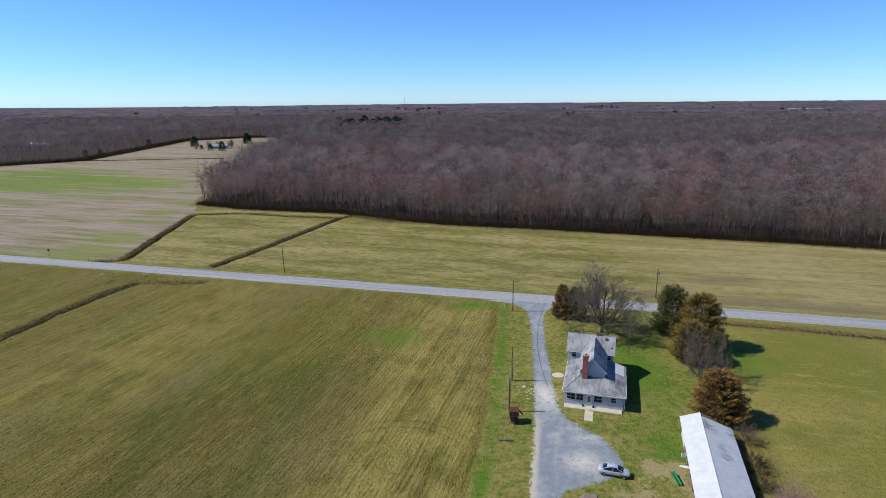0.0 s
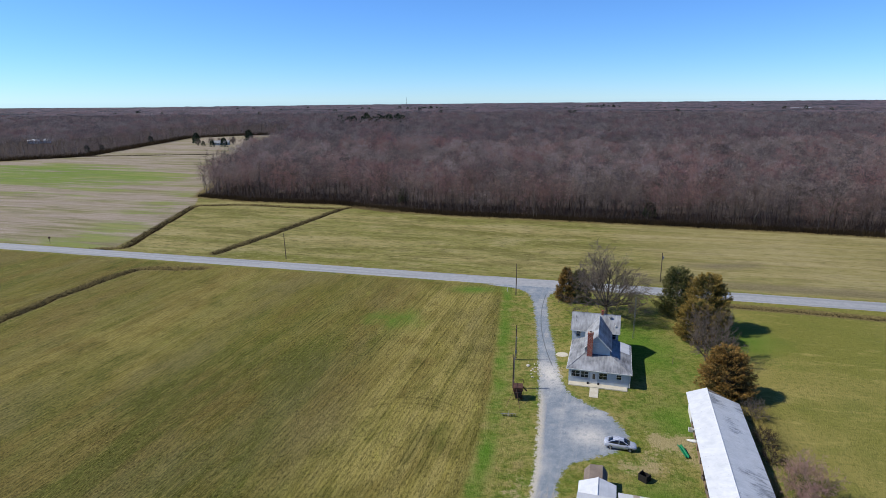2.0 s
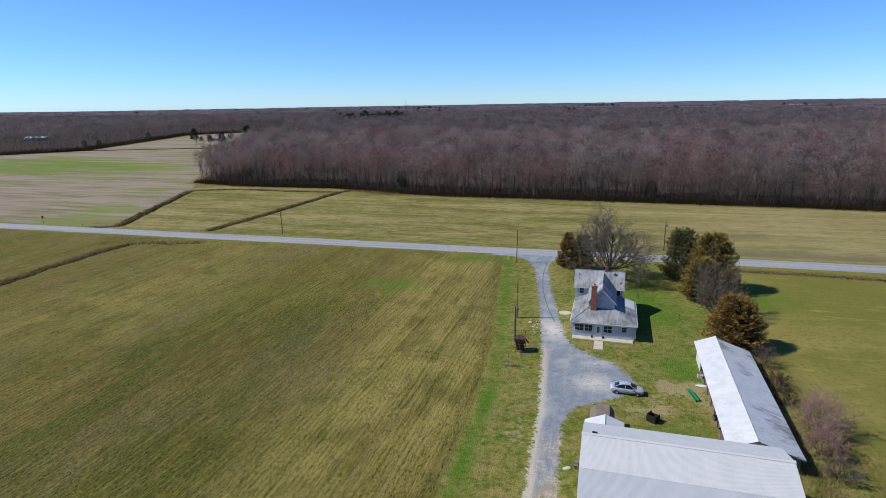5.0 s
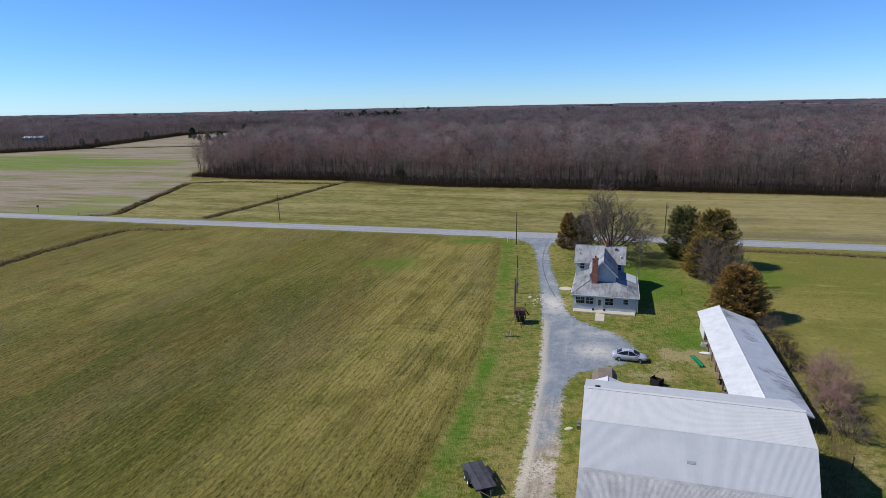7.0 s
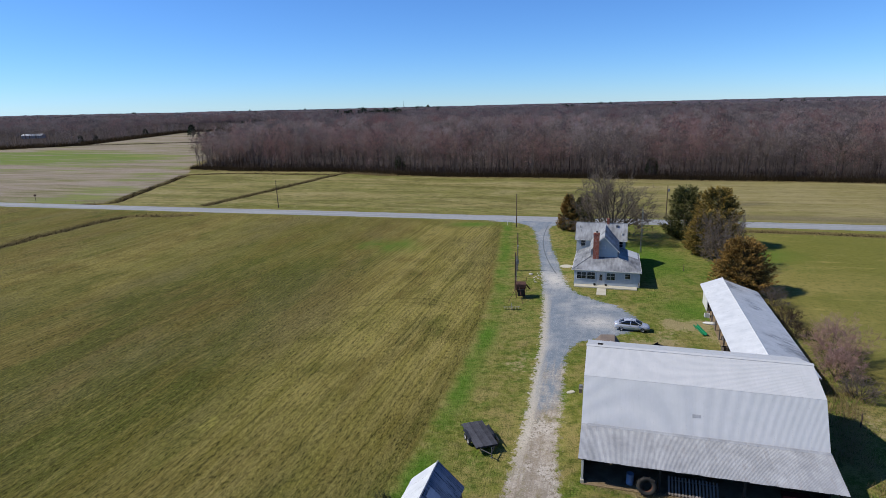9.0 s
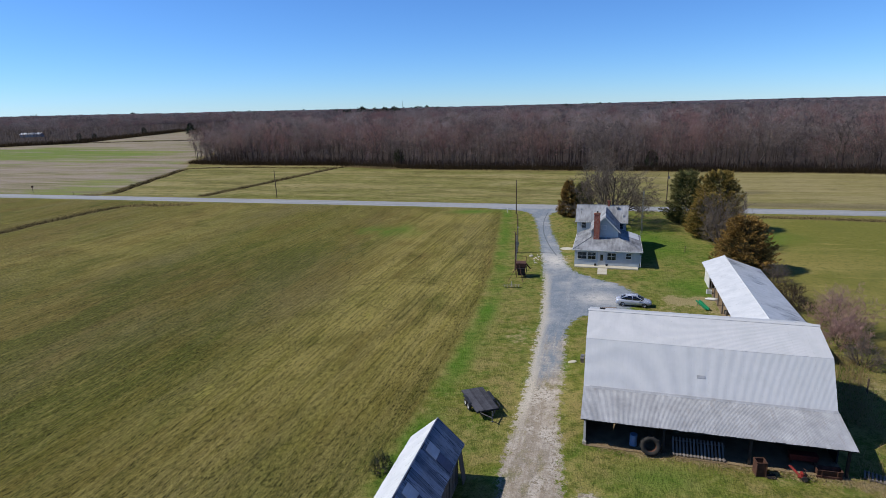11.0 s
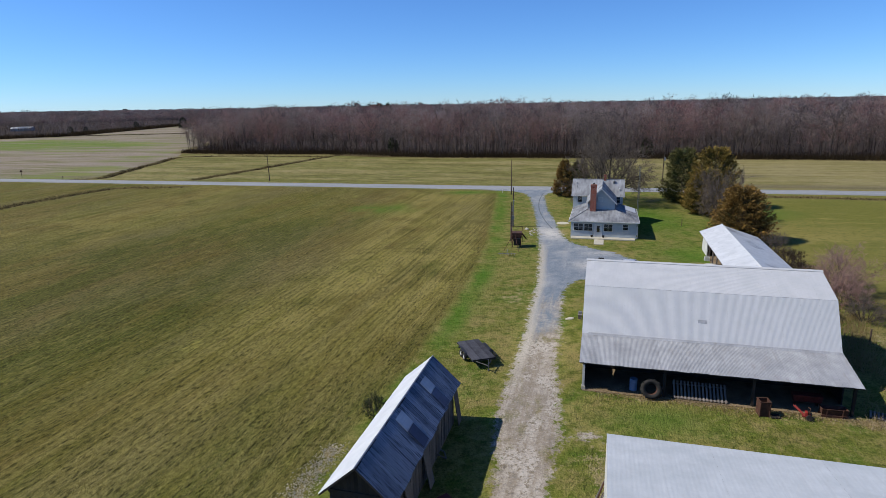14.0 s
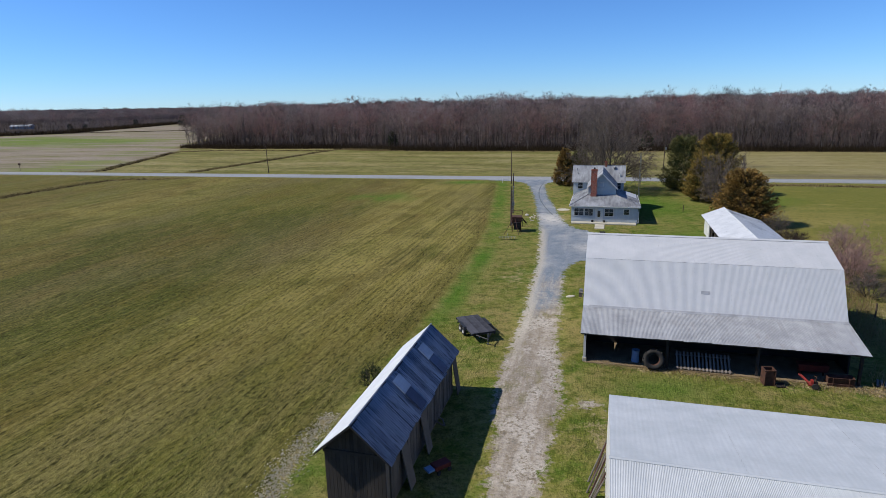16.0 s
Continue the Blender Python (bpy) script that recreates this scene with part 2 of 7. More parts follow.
        field = n.mix(n.math("MULTIPLY", n.math("MULTIPLY", ring, n.span(north.outputs[1], cy + 0.45 * r, cy + 0.75 * r)), n.span(fine, 0.4, 0.6, 0.05, 0.55)), field, srgb(78, 72, 38))
    tan = n.mix(n.span(n.noise(0.03, detail=4), 0.4, 0.6), srgb(126, 126, 66), srgb(154, 144, 90))
    tan = n.mix(n.math("MULTIPLY", n.span(mid, 0.5, 0.64), 0.6), tan, srgb(114, 120, 58))
    tan = n.mix(n.math("MULTIPLY", n.span(n.noise(1.0, n.mapped(lane, (0.1, 0.35, 1)), detail=5, rough=0.7), 0.56, 0.68), 0.6), tan, srgb(176, 162, 108))
    tan = n.mix(n.math("MULTIPLY", n.span(fine, 0.5, 0.64), 0.6), tan, srgb(92, 98, 42))
    tan = n.mix(n.math("MULTIPLY", n.span(grain, 0.44, 0.36), 0.4), tan, srgb(178, 166, 112))
    field = n.mix(n.math("MULTIPLY", n.attr("east"), 0.95), field, tan)
    field = n.mix(1.0, field, (0.945, 0.94, 0.78, 1.0), "MULTIPLY")
    lawn, lush = grass(n, mid, fine, grain)
    # straw-coloured stubble, with green lanes
    bands = n.noise(1.0, n.mapped(lane, (0.008, 0.07, 1)), detail=6, rough=0.68)
    lines = n.noise(1.0, n.mapped(lane, (0.025, 0.3, 1)), detail=6, rough=0.68)
    stub = n.mix(n.span(bands, 0.46, 0.58), srgb(168, 155, 140), srgb(142, 138, 98))
    stub = n.mix(n.math("MULTIPLY", n.span(lines, 0.5, 0.6), 0.7), stub, srgb(184, 171, 156))
    stub = n.mix(n.math("MULTIPLY", n.span(lines, 0.47, 0.39), 0.65), stub, srgb(128, 122, 90))
    stub = n.mix(n.math("MULTIPLY", n.span(fine, 0.5, 0.64), 0.5), stub, srgb(120, 110, 84))
    stub = n.mix(1.0, stub, (0.86, 0.85, 0.84, 1.0), "MULTIPLY")
    # pale hayfield across the road
    swirl = n.noise(1.0, n.mapped(lane, (0.022, 0.085, 1)), detail=7, rough=0.7, distort=0.6)
    tuft = n.noise(1.0, n.mapped(lane, (0.28, 0.8, 1)), detail=6, rough=0.75)
    hay = n.mix(n.span(bands, 0.38, 0.6), srgb(134, 136, 62), srgb(172, 162, 96))
    hay = n.mix(n.math("MULTIPLY", n.span(swirl, 0.5, 0.6), 0.75), hay, srgb(116, 116, 52))
    hay = n.mix(n.math("MULTIPLY", n.span(swirl, 0.46, 0.38), 0.6), hay, srgb(182, 172, 112))
    hay = n.mix(n.math("MULTIPLY", n.span(lines, 0.52, 0.64), 0.3), hay, srgb(186, 176, 118))
    hay = n.mix(n.math("MULTIPLY", n.span(lines, 0.45, 0.34), 0.3), hay, srgb(108, 108, 52))
    hay = n.mix(n.math("MULTIPLY", n.span(mid, 0.5, 0.64), 0.4), hay, srgb(120, 112, 62))
    hay = n.mix(n.math("MULTIPLY", n.span(tuft, 0.52, 0.62), 0.7), hay, srgb(92, 92, 42))
    hay = n.mix(n.math("MULTIPLY", n.span(tuft, 0.45, 0.36), 0.5), hay, srgb(196, 184, 124))
    hay = n.mix(n.math("MULTIPLY", n.attr("straw"), 0.6), hay, n.mix(n.span(lines, 0.42, 0.58), srgb(164, 152, 92), srgb(192, 178, 124)))
    hay = n.mix(1.0, hay, (0.79, 0.77, 0.95, 1.0), "MULTIPLY")
    green = n.mix(n.span(lines, 0.4, 0.6), srgb(94, 124, 42), srgb(122, 136, 66))
    green = n.mix(n.math("MULTIPLY", n.span(bands, 0.5, 0.64), 0.7), green, srgb(150, 144, 100))
    litter = n.mix(n.span(fine, 0.35, 0.65), srgb(60, 53, 50), srgb(86, 76, 70))
    bare = n.mix(n.span(grain, 0.35, 0.65), srgb(150, 134, 96), srgb(186, 170, 128))
    dry = n.mix(n.span(fine, 0.35, 0.7), srgb(138, 124, 80), srgb(84, 76, 46))
    wob = n.math("ADD", n.math("MULTIPLY", fine, 0.7), n.math("MULTIPLY", mid, 0.5))

    def lay(under, over, name, soft=0.28):
        edge = n.math("ADD", n.attr(name), n.math("MULTIPLY", n.math("SUBTRACT", wob, 0.6), 0.9))
        return n.mix(n.span(edge, 0.5 - soft, 0.5 + soft), under, over)

    c = lay(field, hay, "hay", 0.15)
    c = lay(c, stub, "stubble", 0.15)
    swath = n.math("ADD", n.attr("green"), n.math("ADD", n.math("MULTIPLY", n.math("SUBTRACT", bands, 0.5), 3.6), n.math("MULTIPLY", n.math("SUBTRACT", lines, 0.5), 2.8)))
    c = n.mix(n.math("MULTIPLY", n.span(swath, 0.3, 0.75), n.span(n.attr("green"), 0.04, 0.3)), c, green)
    c = lay(c, n.mix(n.span(fine, 0.4, 0.65), srgb(104, 96, 76), srgb(136, 124, 98)), "mud", 0.45)
    c = lay(c, lawn, "lawn", 0.3)
    c = lay(c, lush, "lush", 0.4)
    c = lay(c, dry, "dry", 0.3)
    thinned = n.math("ADD", n.attr("bare"), n.math("ADD", n.math("MULTIPLY", n.math("SUBTRACT", fine, 0.5), 1.5), n.math("MULTIPLY", n.math("SUBTRACT", grain, 0.5), 0.9)))
    c = n.mix(n.math("MULTIPLY", n.span(thinned, 0.42, 0.62), 0.85), c, bare)
    stones, inside = gravel(n, fine, grain, lawn)
    c = n.mix(inside, c, stones)
    c = lay(c, litter, "litter", 0.2)
    n.bump(n.math("ADD", n.math("MULTIPLY", fine, 0.8), n.math("ADD", grain, n.math("SUBTRACT", n.math("MULTIPLY", thin, 0.5), n.math("MULTIPLY", pits, 1.2)))), n.span(n.attr("inside"), -1.2, 0.0, 1.0, 0.4), 0.105)
    return n.done(c)


def make_gravel():
    n = Nodes("gravel", 0.95, 0, 0.2)
    fine, grain = n.noise(1.3, detail=6, rough=0.7), n.noise(6.0, detail=4, rough=0.75)
    lawn, lush = grass(n, n.noise(0.11, detail=5, rough=0.6), fine, grain)
    stones, inside = gravel(n, fine, grain, lawn)
    n.bump(n.math("ADD", n.math("MULTIPLY", fine, 0.4), grain), 0.6, 0.06)
    return n.done(n.mix(inside, lawn, stones))


def make_asphalt():
    n = Nodes("asphalt", 0.9, 0, 0.3)
    lane = n.mapped(n.pos(), (1, 1, 1), 13.7)
    mid, grain = n.noise(0.8, detail=4), n.noise(20, detail=2)
    c = n.mix(n.span(mid, 0.3, 0.7), srgb(150, 153, 156), srgb(170, 171, 172))
    c = n.mix(n.span(n.noise(1.0, n.mapped(lane, (0.02, 0.6, 1)), detail=3), 0.48, 0.7), c, srgb(136, 139, 142))
    c = n.mix(n.math("MULTIPLY", n.span(grain, 0.5, 0.75), 0.3), c, srgb(104, 106, 110))
    n.bump(grain, 0.3, 0.01)
    return n.done(c)


def make_twigs(name, a, b, red, amount=0.5, stem=(srgb(72, 65, 62), srgb(148, 138, 129))):
    """Leafless twigs: each tree has a tone of its own, some trees are reddish with buds."""
    n = Nodes(name, 0.9, 0, 0.1)
    tone, bark = n.attr("tone"), n.attr("bark")
    patch = n.span(n.noise(0.05, detail=3, rough=0.6), 0.36, 0.62)
    c = n.mix(n.math("ADD", n.math("MULTIPLY", n.island(), 0.08), n.math("ADD", n.math("MULTIPLY", tone, 0.62), n.math("MULTIPLY", patch, 0.3))), a, b)
    own = n.math("FRACT", n.math("MULTIPLY", tone, 7.31))
    near = n.math("ADD", n.noise(0.022, detail=3, rough=0.6), n.math("MULTIPLY", n.math("SUBTRACT", own, 0.5), 0.3))
    c = n.mix(n.math("MULTIPLY", n.span(near, 0.5, 0.64), amount), c, red)
    c = n.mix(bark, c, n.mix(tone, *stem))
    thin = n.t.nodes.new("ShaderNodeBsdfTranslucent")        # a fan of fine twigs is lit from either side
    both = n.t.nodes.new("ShaderNodeMixShader")
    both.inputs[0].default_value = 0.42
    n.put(thin.inputs["Color"], c)
    n.put(both.inputs[1], n.b.outputs[0])
    n.put(both.inputs[2], thin.outputs[0])
    n.put(n.t.nodes["Material Output"].inputs["Surface"], both.outputs[0])
    return n.done(c)


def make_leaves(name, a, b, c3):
    """Evergreen sprays: darker inside the crown, lighter or rusty at the tips."""
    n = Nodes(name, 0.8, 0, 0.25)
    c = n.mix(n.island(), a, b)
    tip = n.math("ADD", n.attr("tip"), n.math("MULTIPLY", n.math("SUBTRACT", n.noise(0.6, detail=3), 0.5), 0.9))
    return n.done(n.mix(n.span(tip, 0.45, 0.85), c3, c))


def make_sheet(name, light, dark, rust=0.0, rough=0.5, metal=0.12, vary=0.35, stain=None, smear=None):
    """Corrugated roofing: streaks run down the sheet, sheets differ a little."""
    n = Nodes(name, rough, metal, 0.5)
    shift = n.t.nodes.new("ShaderNodeVectorMath")
    shift.operation = "MULTIPLY_ADD"
    n.put(shift.inputs[0], n.obrandom())
    shift.inputs[1].default_value = (41.0, 67.0, 13.0)
    n.put(shift.inputs[2], n.local())
    own = shift.outputs[0]
    st = n.noise(1.0, n.mapped(own, (9, 0.5, 1)), detail=3)
    bl = n.noise(0.7, detail=5, rough=0.65)
    c = n.mix(n.span(bl, 0.3, 0.7), dark, light)
    c = n.mix(n.math("MULTIPLY", n.span(st, 0.4, 0.7), 0.5), c, dark)
    c = n.mix(vary, c, n.mix(n.obrandom(), dark, light))
    if rust:
        c = n.mix(n.math("MULTIPLY", n.span(n.noise(1.0, n.mapped(own, (3, 0.8, 1)), detail=4), 0.56, 0.7), rust), c, srgb(140, 118, 100))
    if smear:
        at = n.math("ADD", n.noise(0.2, detail=4, rough=0.6), n.math("MULTIPLY", n.math("SUBTRACT", n.noise(1.0, n.mapped(n.mapped(n.pos(), (1, 1, 1), 15.5), (0.5, 3.0, 1)), detail=4, rough=0.65), 0.5), 0.6))
        c = n.mix(n.math("MULTIPLY", n.span(at, 0.55, 0.67), 0.8), c, smear)
    if stain:
        c = n.mix(n.math("MULTIPLY", n.span(n.noise(1.0, n.mapped(own, (11, 0.7, 1)), detail=5, rough=0.7), 0.5, 0.62), 0.85), c, stain)
    n.bump(n.noise(6, detail=2), 0.15, 0.02)
    return n.done(c, n.span(bl, 0.2, 0.8, rough + 0.12, rough - 0.08))


def make_glass(name="glass"):
    n = Nodes(name, 0.03, 0, 0.6)
    n.b.inputs["Transmission Weight"].default_value = 1.0
    n.b.inputs["IOR"].default_value = 1.45
    return n.done(srgb(200, 215, 220))


GROUND, GRAVEL, ASPHALT = make_ground(), make_gravel(), make_asphalt()
TWIGS = make_twigs("bare_twigs", srgb(80, 74, 73), srgb(202, 185, 178), srgb(184, 126, 121), 0.52, (srgb(56, 51, 49), srgb(112, 103, 96)))
DARKTWIGS = make_twigs("dark_twigs", srgb(66, 60, 58), srgb(140, 128, 120), srgb(120, 80, 78), 0.4)
GREYTWIGS = make_twigs("grey_twigs", srgb(122, 110, 99), srgb(160, 146, 132), srgb(150, 126, 114), 0.3)
REDTWIGS = make_twigs("red_twigs", srgb(186, 152, 140), srgb(202, 166, 154), srgb(198, 146, 138), 0.6)
BRUSH = make_twigs("brush", srgb(70, 58, 50), srgb(112, 96, 78), srgb(92, 64, 54), 0.4)
WEEDS = make_twigs("dry_weeds", srgb(176, 156, 112), srgb(124, 106, 70), srgb(140, 112, 82), 0.4)
PALESTRAW = make_twigs("pale_straw", srgb(234, 226, 206), srgb(196, 182, 152), srgb(214, 198, 168), 0.3)
# slightly bluer and flatter than TWIGS, with distance haze in the colour
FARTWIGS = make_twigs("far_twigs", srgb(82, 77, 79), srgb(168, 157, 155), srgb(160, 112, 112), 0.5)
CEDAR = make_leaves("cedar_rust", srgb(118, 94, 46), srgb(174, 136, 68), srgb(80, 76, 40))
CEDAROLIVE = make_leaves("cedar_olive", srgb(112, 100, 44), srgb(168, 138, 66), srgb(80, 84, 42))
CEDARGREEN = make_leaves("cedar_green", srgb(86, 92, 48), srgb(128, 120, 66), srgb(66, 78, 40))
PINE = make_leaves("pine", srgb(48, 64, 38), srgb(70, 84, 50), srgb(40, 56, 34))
BARK = worn("bark", srgb(112, 100, 88), srgb(66, 58, 50), 2, 14, 0.95, bump=0.8, depth=0.04)
ROOF_BARN = make_sheet("roof_galvanised", srgb(224, 224, 224), srgb(206, 208, 209), 0.05, vary=0.1)
ROOF_LEAN = make_sheet("roof_weathered", srgb(202, 203, 205), srgb(150, 152, 155), 0.2, vary=0.2)
ROOF_NEAR = make_sheet("roof_bright", srgb(228, 231, 231), srgb(198, 203, 205), 0.06, vary=0.15)
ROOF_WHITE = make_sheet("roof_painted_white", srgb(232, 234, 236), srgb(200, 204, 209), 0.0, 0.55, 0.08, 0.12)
ROOF_GREY = make_sheet("roof_dull_grey", srgb(222, 225, 228), srgb(198, 203, 208), 0.0, 0.5, 0.12, 0.12, srgb(184, 190, 196), srgb(92, 96, 102))
# old crib steel, with the east slope's shade put into the tones
ROOF_CRIB = make_sheet("roof_old_steel_shaded", srgb(160, 170, 186), srgb(74, 84, 106), 0.06, 0.42, 0.3, 0.55, srgb(36, 42, 58))
SHINGLE = worn("shingles", srgb(180, 183, 187), srgb(80, 81, 86), 0.35, 1.0, 0.9, bump=0.3, depth=0.02, streak=(2.4, 0.4, 1.0))
SHINGLE_BROWN = worn("brown_shingles", srgb(140, 126, 114), srgb(106, 94, 86), 0.8, 9, 0.95, bump=0.5, depth=0.02)
WHITE = worn("white_paint", srgb(236, 236, 232), srgb(206, 206, 200), 1.5, 18, 0.6, bump=0.1)
CONCRETE = worn("concrete", srgb(214, 208, 190), srgb(180, 172, 152), 1.0, 20, 0.95, bump=0.3)
OLDWOOD = worn("weathered_boards", srgb(138, 128, 118), srgb(82, 74, 68), 1.2, 10, 0.95, bump=0.6, depth=0.015, vary=0.5, streak=(6, 6, 0.6))
# dark boards, toned down further to hold the shade on the crib's ends
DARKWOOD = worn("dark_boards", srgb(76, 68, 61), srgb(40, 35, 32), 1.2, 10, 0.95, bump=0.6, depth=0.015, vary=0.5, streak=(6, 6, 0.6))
POLEWOOD = worn("pole_wood", srgb(110, 92, 76), srgb(70, 58, 48), 1.2, 14, 0.95, bump=0.6, streak=(8, 8, 0.5))
RUST = worn("rusty_iron", srgb(116, 78, 62), srgb(62, 46, 40), 3, 22, 0.85, 0.3, bump=0.4)
REDPAINT = worn("faded_red_paint", srgb(176, 52, 44), srgb(120, 46, 40), 3, 20, 0.6, bump=0.2)
STEEL = worn("grey_steel", srgb(168, 170, 172), srgb(112, 114, 118), 3, 25, 0.5, 0.6, bump=0.15)
BLACK = worn("black_paint", srgb(52, 52, 54), srgb(28, 28, 30), 2, 20, 0.6, bump=0.2)
RUBBER = worn("tyre_rubber", srgb(58, 56, 54), srgb(32, 31, 30), 3, 26, 0.9, bump=0.3)
GREENPLASTIC = worn("green_plastic", srgb(24, 142, 92), srgb(18, 112, 72), 2, 16, 0.4, bump=0.05)
BLUEPLASTIC = worn("blue_plastic", srgb(150, 184, 222), srgb(112, 148, 196), 2, 16, 0.45, bump=0.05)
CHAR = worn("soot_black_steel", srgb(48, 42, 40), srgb(22, 20, 20), 3, 22, 0.85, 0.2, bump=0.3)
STRAW = make_twigs("old_straw", srgb(208, 188, 150), srgb(164, 142, 108), srgb(176, 150, 114), 0.4)
STONE = worn("pale_stone", srgb(222, 216, 202), srgb(178, 170, 154), 3, 22, 0.9, bump=0.5)
# dead brush, its dark tone standing for shade in ditches and under the woods
DITCHBRUSH = make_twigs("dark_brush", srgb(60, 51, 38), srgb(100, 86, 62), srgb(84, 64, 48), 0.3)
GRASSBLADES = make_twigs("grass_blades", srgb(86, 94, 44), srgb(152, 138, 90), srgb(92, 108, 46), 0.6)
GLASS = make_glass()
WHEAT = make_twigs("young_wheat", srgb(112, 104, 44), srgb(166, 150, 82), srgb(116, 112, 46), 0.4)
CARPAINT = worn("silver_car_paint", srgb(214, 218, 228), srgb(204, 208, 218), 1.2, 60, 0.25, 0.35, bump=0.02)
CARGLASS = worn("dark_car_glass", srgb(26, 30, 36), srgb(20, 24, 28), 1, 30, 0.06, bump=0.0, spec=0.8)
DECK = worn("trailer_planks", srgb(92, 92, 100), srgb(32, 32, 38), 1.6, 9, 0.85, bump=0.4, vary=0.5)


def make_siding():
    n = Nodes("lap_siding", 0.65, 0, 0.35)
    z = n.mapped(n.local(), (1, 1, 1))
    a, b = n.noise(1.1, detail=4), n.noise(24, detail=2)
    c = n.mix(n.span(a, 0.3, 0.7), srgb(178, 188, 194), srgb(198, 206, 210))
    c = n.mix(n.math("MULTIPLY", n.span(b, 0.5, 0.8), 0.2), c, srgb(176, 184, 190))
    lap = n.wave(1.55, z, 0.0, "Z")
    n.bump(lap, 0.6, 0.02)
    return n.done(c)


SIDING = make_siding()
CURTAIN = worn("dim_curtain", srgb(150, 155, 159), srgb(104, 109, 114), 2, 12, 0.8, bump=0.1)


# ---------------------------------------------------------------- mesh helpers
class Shape:
    """Collects corners and faces of one mesh."""

    def __init__(self):
        self.v, self.f = [], []

    def add(self, verts, faces, m=None):
        k = len(self.v)
        self.v += [tuple(m @ Vector(p)) if m else tuple(p) for p in verts]
        self.f += [tuple(i + k for i in f) for f in faces]
        return self

    def box(self, x0, y0, z0, x1, y1, z1, m=None):
        return self.add([(x0, y0, z0), (x1, y0, z0), (x1, y1, z0), (x0, y1, z0), (x0, y0, z1), (x1, y0, z1), (x1, y1, z1), (x0, y1, z1)],
                        [(3, 2, 1, 0), (4, 5, 6, 7), (0, 1, 5, 4), (1, 2, 6, 5), (2, 3, 7, 6), (3, 0, 4, 7)], m)

    def slab(self, corners, thick):
        """A plate: its upper face through the corners, its lower face thick below it."""
        n = len(corners)
        low = [(x, y, z - thick) for x, y, z in corners]
        return self.add(list(corners) + low, [tuple(range(n)), tuple(reversed(range(n, 2 * n)))] + [(i, i + n, (i + 1) % n + n, (i + 1) % n) for i in range(n)])

    def prism(self, profile, axis, a, b):
        """A profile in two coordinates, drawn out along x, y or z from a to b."""
        n = len(profile)
        at = {"x": lambda p, t: (t, p[0], p[1]), "y": lambda p, t: (p[0], t, p[1]), "z": lambda p, t: (p[0], p[1], t)}[axis]
        return self.add([at(p, a) for p in profile] + [at(p, b) for p in profile],
                        [tuple(range(n)), tuple(reversed(range(n, 2 * n)))] + [(i, i + n, (i + 1) % n + n, (i + 1) % n) for i in range(n)])

    def tube(self, a, b, ra, rb=None, n=8, caps=True):
        rb = ra if rb is None else rb
        a, b = Vector(a), Vector(b)
        d = (b - a).normalized()
        s = d.orthogonal().normalized()
        t = d.cross(s)
        ring = [(math.cos(2 * math.pi * i / n), math.sin(2 * math.pi * i / n)) for i in range(n)]
        verts = [a + ra * (c * s + q * t) for c, q in ring] + [b + rb * (c * s + q * t) for c, q in ring]
        faces = [(i, (i + 1) % n, (i + 1) % n + n, i + n) for i in range(n)]
        if caps:
            faces += [tuple(reversed(range(n))), tuple(range(n, 2 * n))]
        return self.add(verts, faces)

    def path(self, points, radii, n=6):
        for (a, ra), (b, rb) in zip(zip(points, radii), zip(points[1:], radii[1:])):
            self.tube(a, b, ra, rb, n)
        return self

    def loft(self, rings, caps=True, closed=True):
        n = len(rings[0])
        verts = [p for r in rings for p in r]
        faces = []
        for k in range(len(rings) - 1):
            for i in range(n if closed else n - 1):
                j = (i + 1) % n
                faces.append((k * n + i, k * n + j, (k + 1) * n + j, (k + 1) * n + i))
        if caps:
            faces += [tuple(reversed(range(n))), tuple(range((len(rings) - 1) * n, len(rings) * n))]
        return self.add(verts, faces)

    def turned(self, profile, n=20, m=None):
        """A profile of (radius, z), turned round z."""
        verts = [(r * math.cos(2 * math.pi * i / n), r * math.sin(2 * math.pi * i / n), z) for r, z in profile for i in range(n)]
        faces = [(k * n + i, k * n + (i + 1) % n, (k + 1) * n + (i + 1) % n, (k + 1) * n + i) for k in range(len(profile) - 1) for i in range(n)]
        return self.add(verts, faces, m)

    def mesh(self, name, bevel=0.0, smooth=False):
        me = bpy.data.meshes.new(name)
        me.from_pydata(self.v, [], self.f)
        bm = bmesh.new()
        bm.from_mesh(me)
        bmesh.ops.recalc_face_normals(bm, faces=bm.faces)
        if bevel:
            bmesh.ops.bevel(bm, geom=list(bm.edges), offset=bevel, segments=1, affect="EDGES", clamp_overlap=True)
        bm.to_mesh(me)
        bm.free()
        if smooth:
            me.polygons.foreach_set("use_smooth", [True] * len(me.polygons))
        return me


def thing(name, m, label, category, group=""):
    """An empty at a thing's base, which holds its parts."""
    ob = new(name)
    ob.empty_display_size = 0.3
    ob.matrix_world = m
    return tagged(ob, label, category, group)


def part(name, shape, material, parent, label="", m=None, bevel=0.0, smooth=False):
    """One mesh under a thing or under a part."""
    me = shape if isinstance(shape, bpy.types.Mesh) else shape.mesh(name, bevel, smooth)
    if not me.materials:
        me.materials.append(material)
    ob = new(name, me)
    ob.parent = parent
    if m is not None:
        ob.matrix_local = m
    return tagged(ob, label)


def single(name, shape, material, m, label, category, group="", kind="", bevel=0.0, smooth=False):
    me = shape if isinstance(shape, bpy.types.Mesh) else shape.mesh(name, bevel, smooth)
    if not me.materials:
        me.materials.append(material)
    ob = new(name, me)
    ob.matrix_world = m
    return tagged(ob, label, category, group, kind)


